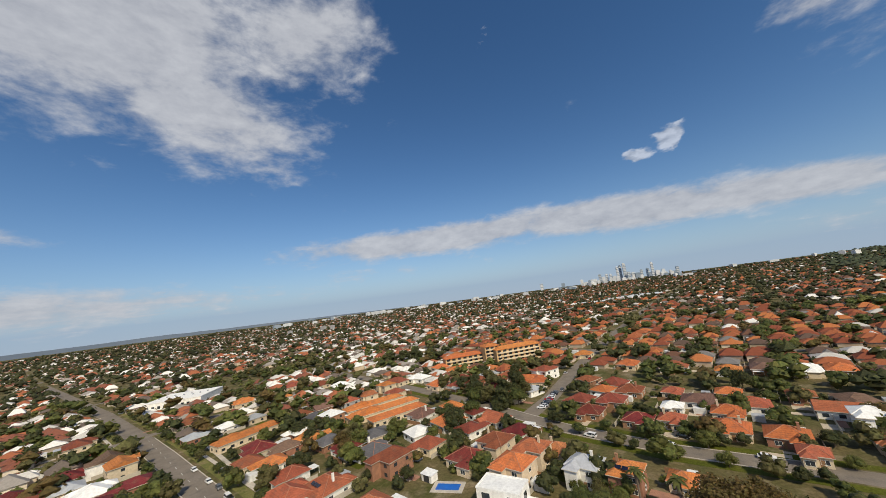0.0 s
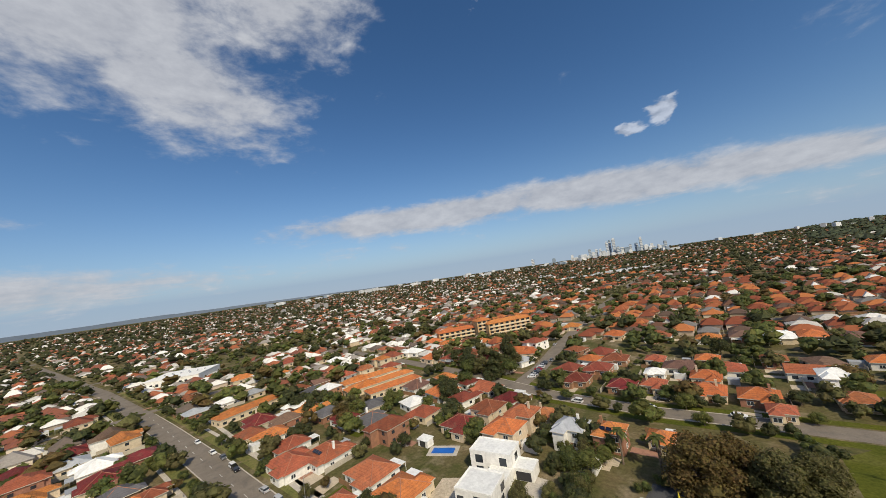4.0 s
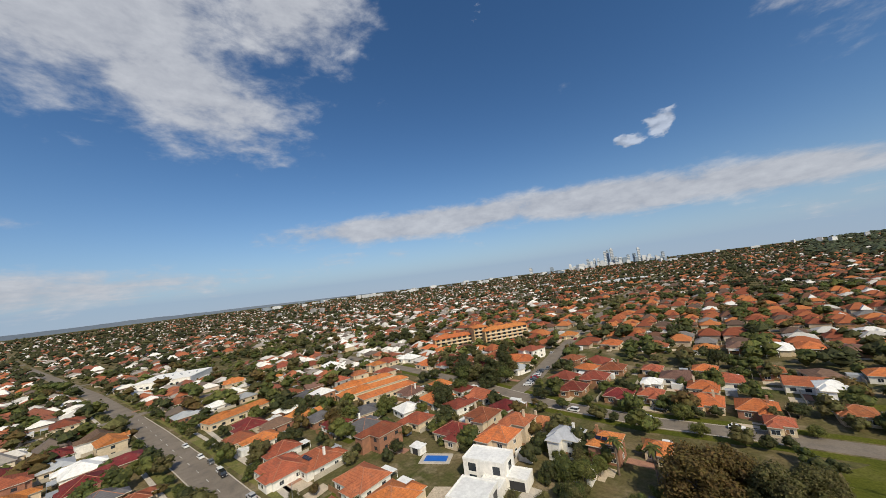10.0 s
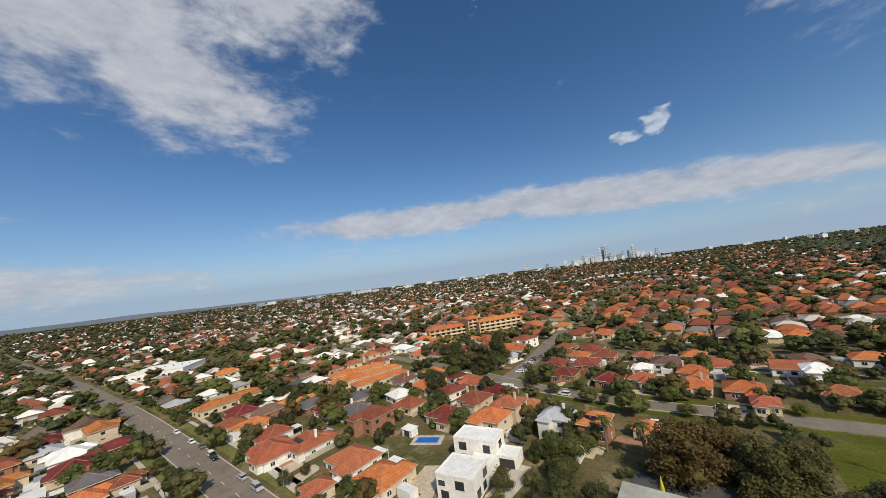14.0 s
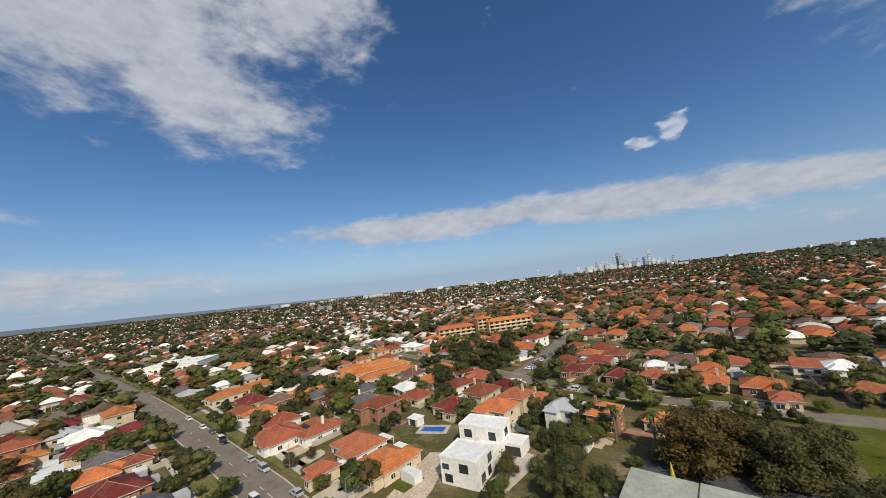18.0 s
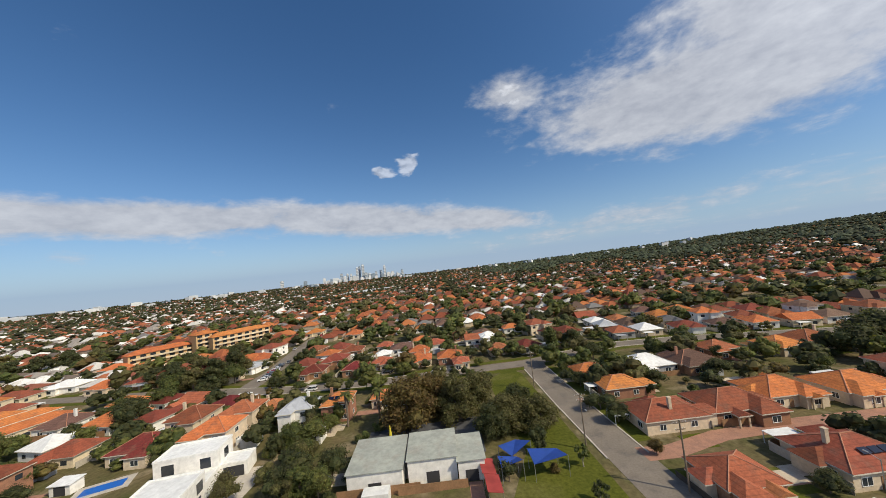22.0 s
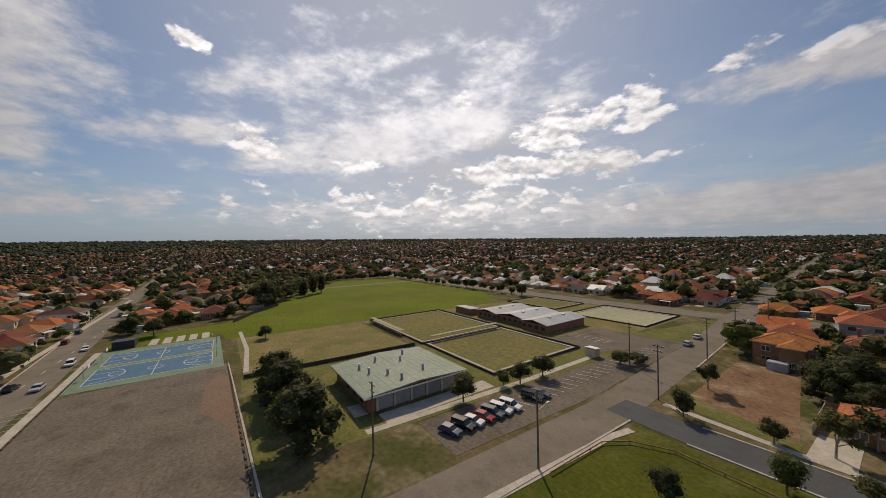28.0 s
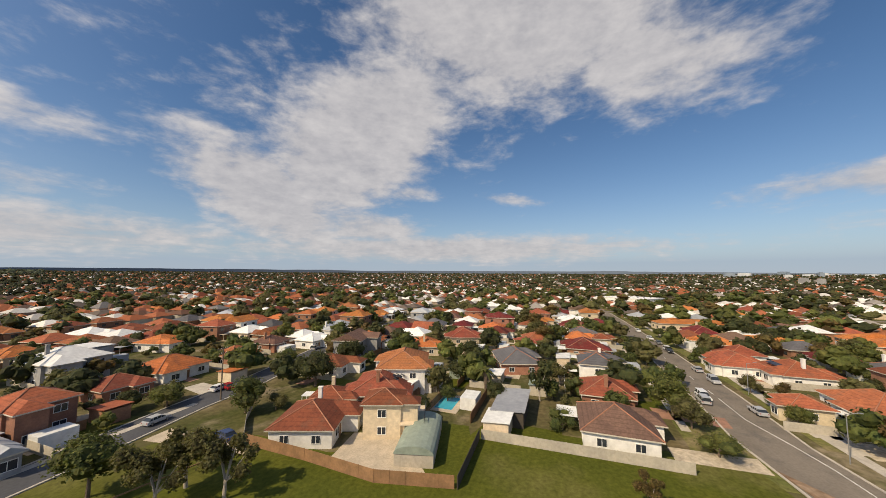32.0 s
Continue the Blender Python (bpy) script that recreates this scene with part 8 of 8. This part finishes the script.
    for r0, r1, cell, keep, hm in ((540, 1000, 11, .72, 7.2), (1000, 1900, 14.5, .82, 8.6), (1900, 3400, 25, .95, 10)):
        X, Y = grid(r0, r1, cell, cell * .5, keep)
        ok = ((np.mod(Y + 8, 117) > 12) | (rng.random(len(X)) < .3)) & off_roads(X, Y, 1.0)
        X, Y = X[ok], Y[ok]
        n = len(X)
        h = hm * rng.uniform(.4, 1.2, n) * (1 + .55 * (rng.random(n) < .13))
        sc = np.stack([h * rng.uniform(.8, 1.4, n), h * rng.uniform(.8, 1.4, n), h], 1)
        v, f = spread(*((tv, tf) if r0 < 900 else (one_v, one_f)), np.stack([X, Y, terrain(X, Y)], 1), sc, rng.uniform(0, 6.28, n))
        bulk("distant_trees", v, f, ["far_leaf"], None, "countless dark garden trees between far roofs", "trees")
    # the long belt of bush
    X, Y = grid(900, 3600, 24, 12, .9)
    az = np.degrees(np.arctan2(X - EYE_X, Y - EYE_Y)) % 360
    r = np.hypot(X - EYE_X, Y - EYE_Y)
    edge = 900 + 260 * np.sin(az * .31) + 140 * np.sin(az * .9 + 1)
    ok = (((az > 8) & (az < 62) & (r > edge + 560)) | ((az >= 62) & (az < 95) & (r > edge + 1300)) | ((az > 95) & (az < 140) & (r > edge + 2000)) | ((az < 200) & (az > 140) & (r > 2300))) & (rng.random(len(X)) < np.where(r > 2000, .4, .75))
    X, Y = X[ok], Y[ok]
    n = len(X)
    h = rng.uniform(6, 20, n)
    v, f = spread(one_v, one_f, np.stack([X, Y, terrain(X, Y) - 1], 1), np.stack([h * 1.5, h * 1.5, h], 1), rng.uniform(0, 6.28, n))
    bulk("bushland", v, f, ["far_wood"], None, "long dark belt of bushland trees", "woodland")



far_suburb()


def skyline():
    """The city's towers, pale blocks along the horizon and the ridge coloured haze blue."""
    rng = random.Random(9)

    def block(az_deg, r, w, d, h, mt, name="distant_tower", lab="distant glass and concrete city tower", turn=20):
        a = radians(az_deg)
        x, y = EYE_X + r * math.sin(a), EYE_Y + r * math.cos(a)
        z = float(terrain(x, y))
        w, d = (w * .85, d * .85) if name == "distant_tower" else (w, d)
        t = thing(name, x, y, z - 4, turn, lab, "tower" if "tower" in name else "building")
        part("shaft", Mesh().box(-w / 2, -d / 2, 0, w / 2, d / 2, h), mt, t)
        part("crown", Mesh().box(-w * .3, -d * .3, h, w * .3, d * .3, h + h * .06), mt, t)
        if h > 60:
            for k in range(int(h // 14)):
                part("window_band", Mesh().box(-w / 2 - .6, -d / 2 - .6, 8 + k * 14, w / 2 + .6, d / 2 + .6, 13 + k * 14), "far_white" if mt == "tower" else "tower", t)
    for a, h, w in ((343.0, 66, 30), (343.6, 40, 34), (344.2, 60, 26), (344.9, 56, 24), (345.5, 36, 40), (346.2, 108, 26), (346.7, 118, 24), (347.4, 128, 32), (348.0, 54, 30), (348.7, 44, 36), (349.4, 38, 44), (350.1, 58, 26), (351.1, 62, 30), (351.9, 104, 24), (352.6, 36, 40), (353.5, 40, 30), (355.6, 46, 26), (339.6, 40, 30), (331.8, 52, 34), (336, 34, 40)):
        block(348 + (a - 348) * .8, 3200 + 6 * (h % 17), w * .9, w * .75, h + 18, "tower" if h % 4 else "far_white")
    for k in range(30):
        block(rng.uniform(341, 354), rng.uniform(3050, 3250), rng.uniform(18, 36), rng.uniform(18, 30), rng.uniform(26, 50), rng.choice(("far_white", "tower")))
    for k in range(70):
        a = rng.uniform(291, 356) if k < 52 else rng.uniform(0, 40)
        w = rng.uniform(18, 60)
        block(a, rng.uniform(2500, 3250), w, rng.uniform(15, 30), rng.uniform(14, 32), rng.choice(("far_white", "far_white", "far_white", "tower")), "distant_building", "pale distant building on the skyline", rng.uniform(0, 90))
    for a, r, w, h in ((293.4, 1500, 16, 22), (298.2, 1400, 20, 26), (299.6, 1400, 16, 24), (307, 2600, 90, 30), (346.5, 1100, 90, 9), (349, 1150, 110, 9), (342, 1050, 80, 8), (337, 1300, 60, 10), (296, 900, 50, 8), (305, 1100, 60, 8)):
        block(a, r, w, w * .6, h, "far_white" if h < 20 or r > 2000 else "wall_grey", "distant_building", "large pale building rising above the far roofs", 10)
    # horizon ridge: its haze is painted in the material, not in the air
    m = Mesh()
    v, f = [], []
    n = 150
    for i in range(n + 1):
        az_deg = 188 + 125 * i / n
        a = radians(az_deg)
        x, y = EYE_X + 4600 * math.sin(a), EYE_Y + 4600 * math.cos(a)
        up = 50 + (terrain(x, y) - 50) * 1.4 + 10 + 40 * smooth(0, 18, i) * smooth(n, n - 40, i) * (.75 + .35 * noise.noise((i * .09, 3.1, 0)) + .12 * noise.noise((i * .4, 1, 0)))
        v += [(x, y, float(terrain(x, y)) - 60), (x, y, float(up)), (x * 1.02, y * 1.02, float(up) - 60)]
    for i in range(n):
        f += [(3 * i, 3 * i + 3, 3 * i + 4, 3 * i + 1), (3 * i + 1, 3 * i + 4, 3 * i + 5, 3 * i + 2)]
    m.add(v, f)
    tagged(part("backdrop", m, "far_hill"), "long low range of hills on the horizon, haze blue in its colour", "hills", kind="structure")


skyline()


# repeats that could be counted share a group
GROUPS = {"car": "parked cars", "house": "suburban houses", "tree": "garden and park trees", "power_pole": "power poles along the street", "street_lamp": "street lamps", "palm_tree": "palms", "basketball_hoop": "basketball hoops", "shade_sail": "shade sails", "shop": "row of shops", "apartment_block": "apartment wings", "distant_tower": "city towers", "distant_building": "distant buildings", "solar_panel": "solar panels", "shade_shelter": "bowls shelters", "bowls_fence": "bowling green fences", "shed": "sheds", "awning": "awnings", "swimming_pool": "garden pools"}
for ob in list(scene.objects):
    kind = ob.name.split(".")[0]
    if ob.parent is None and "category" in ob and kind in GROUPS:
        ob["group"] = GROUPS[kind]
tris = sum(len(o.data.polygons) for o in scene.objects if o.type == "MESH")
print("faces", tris, "objects", len(scene.objects))
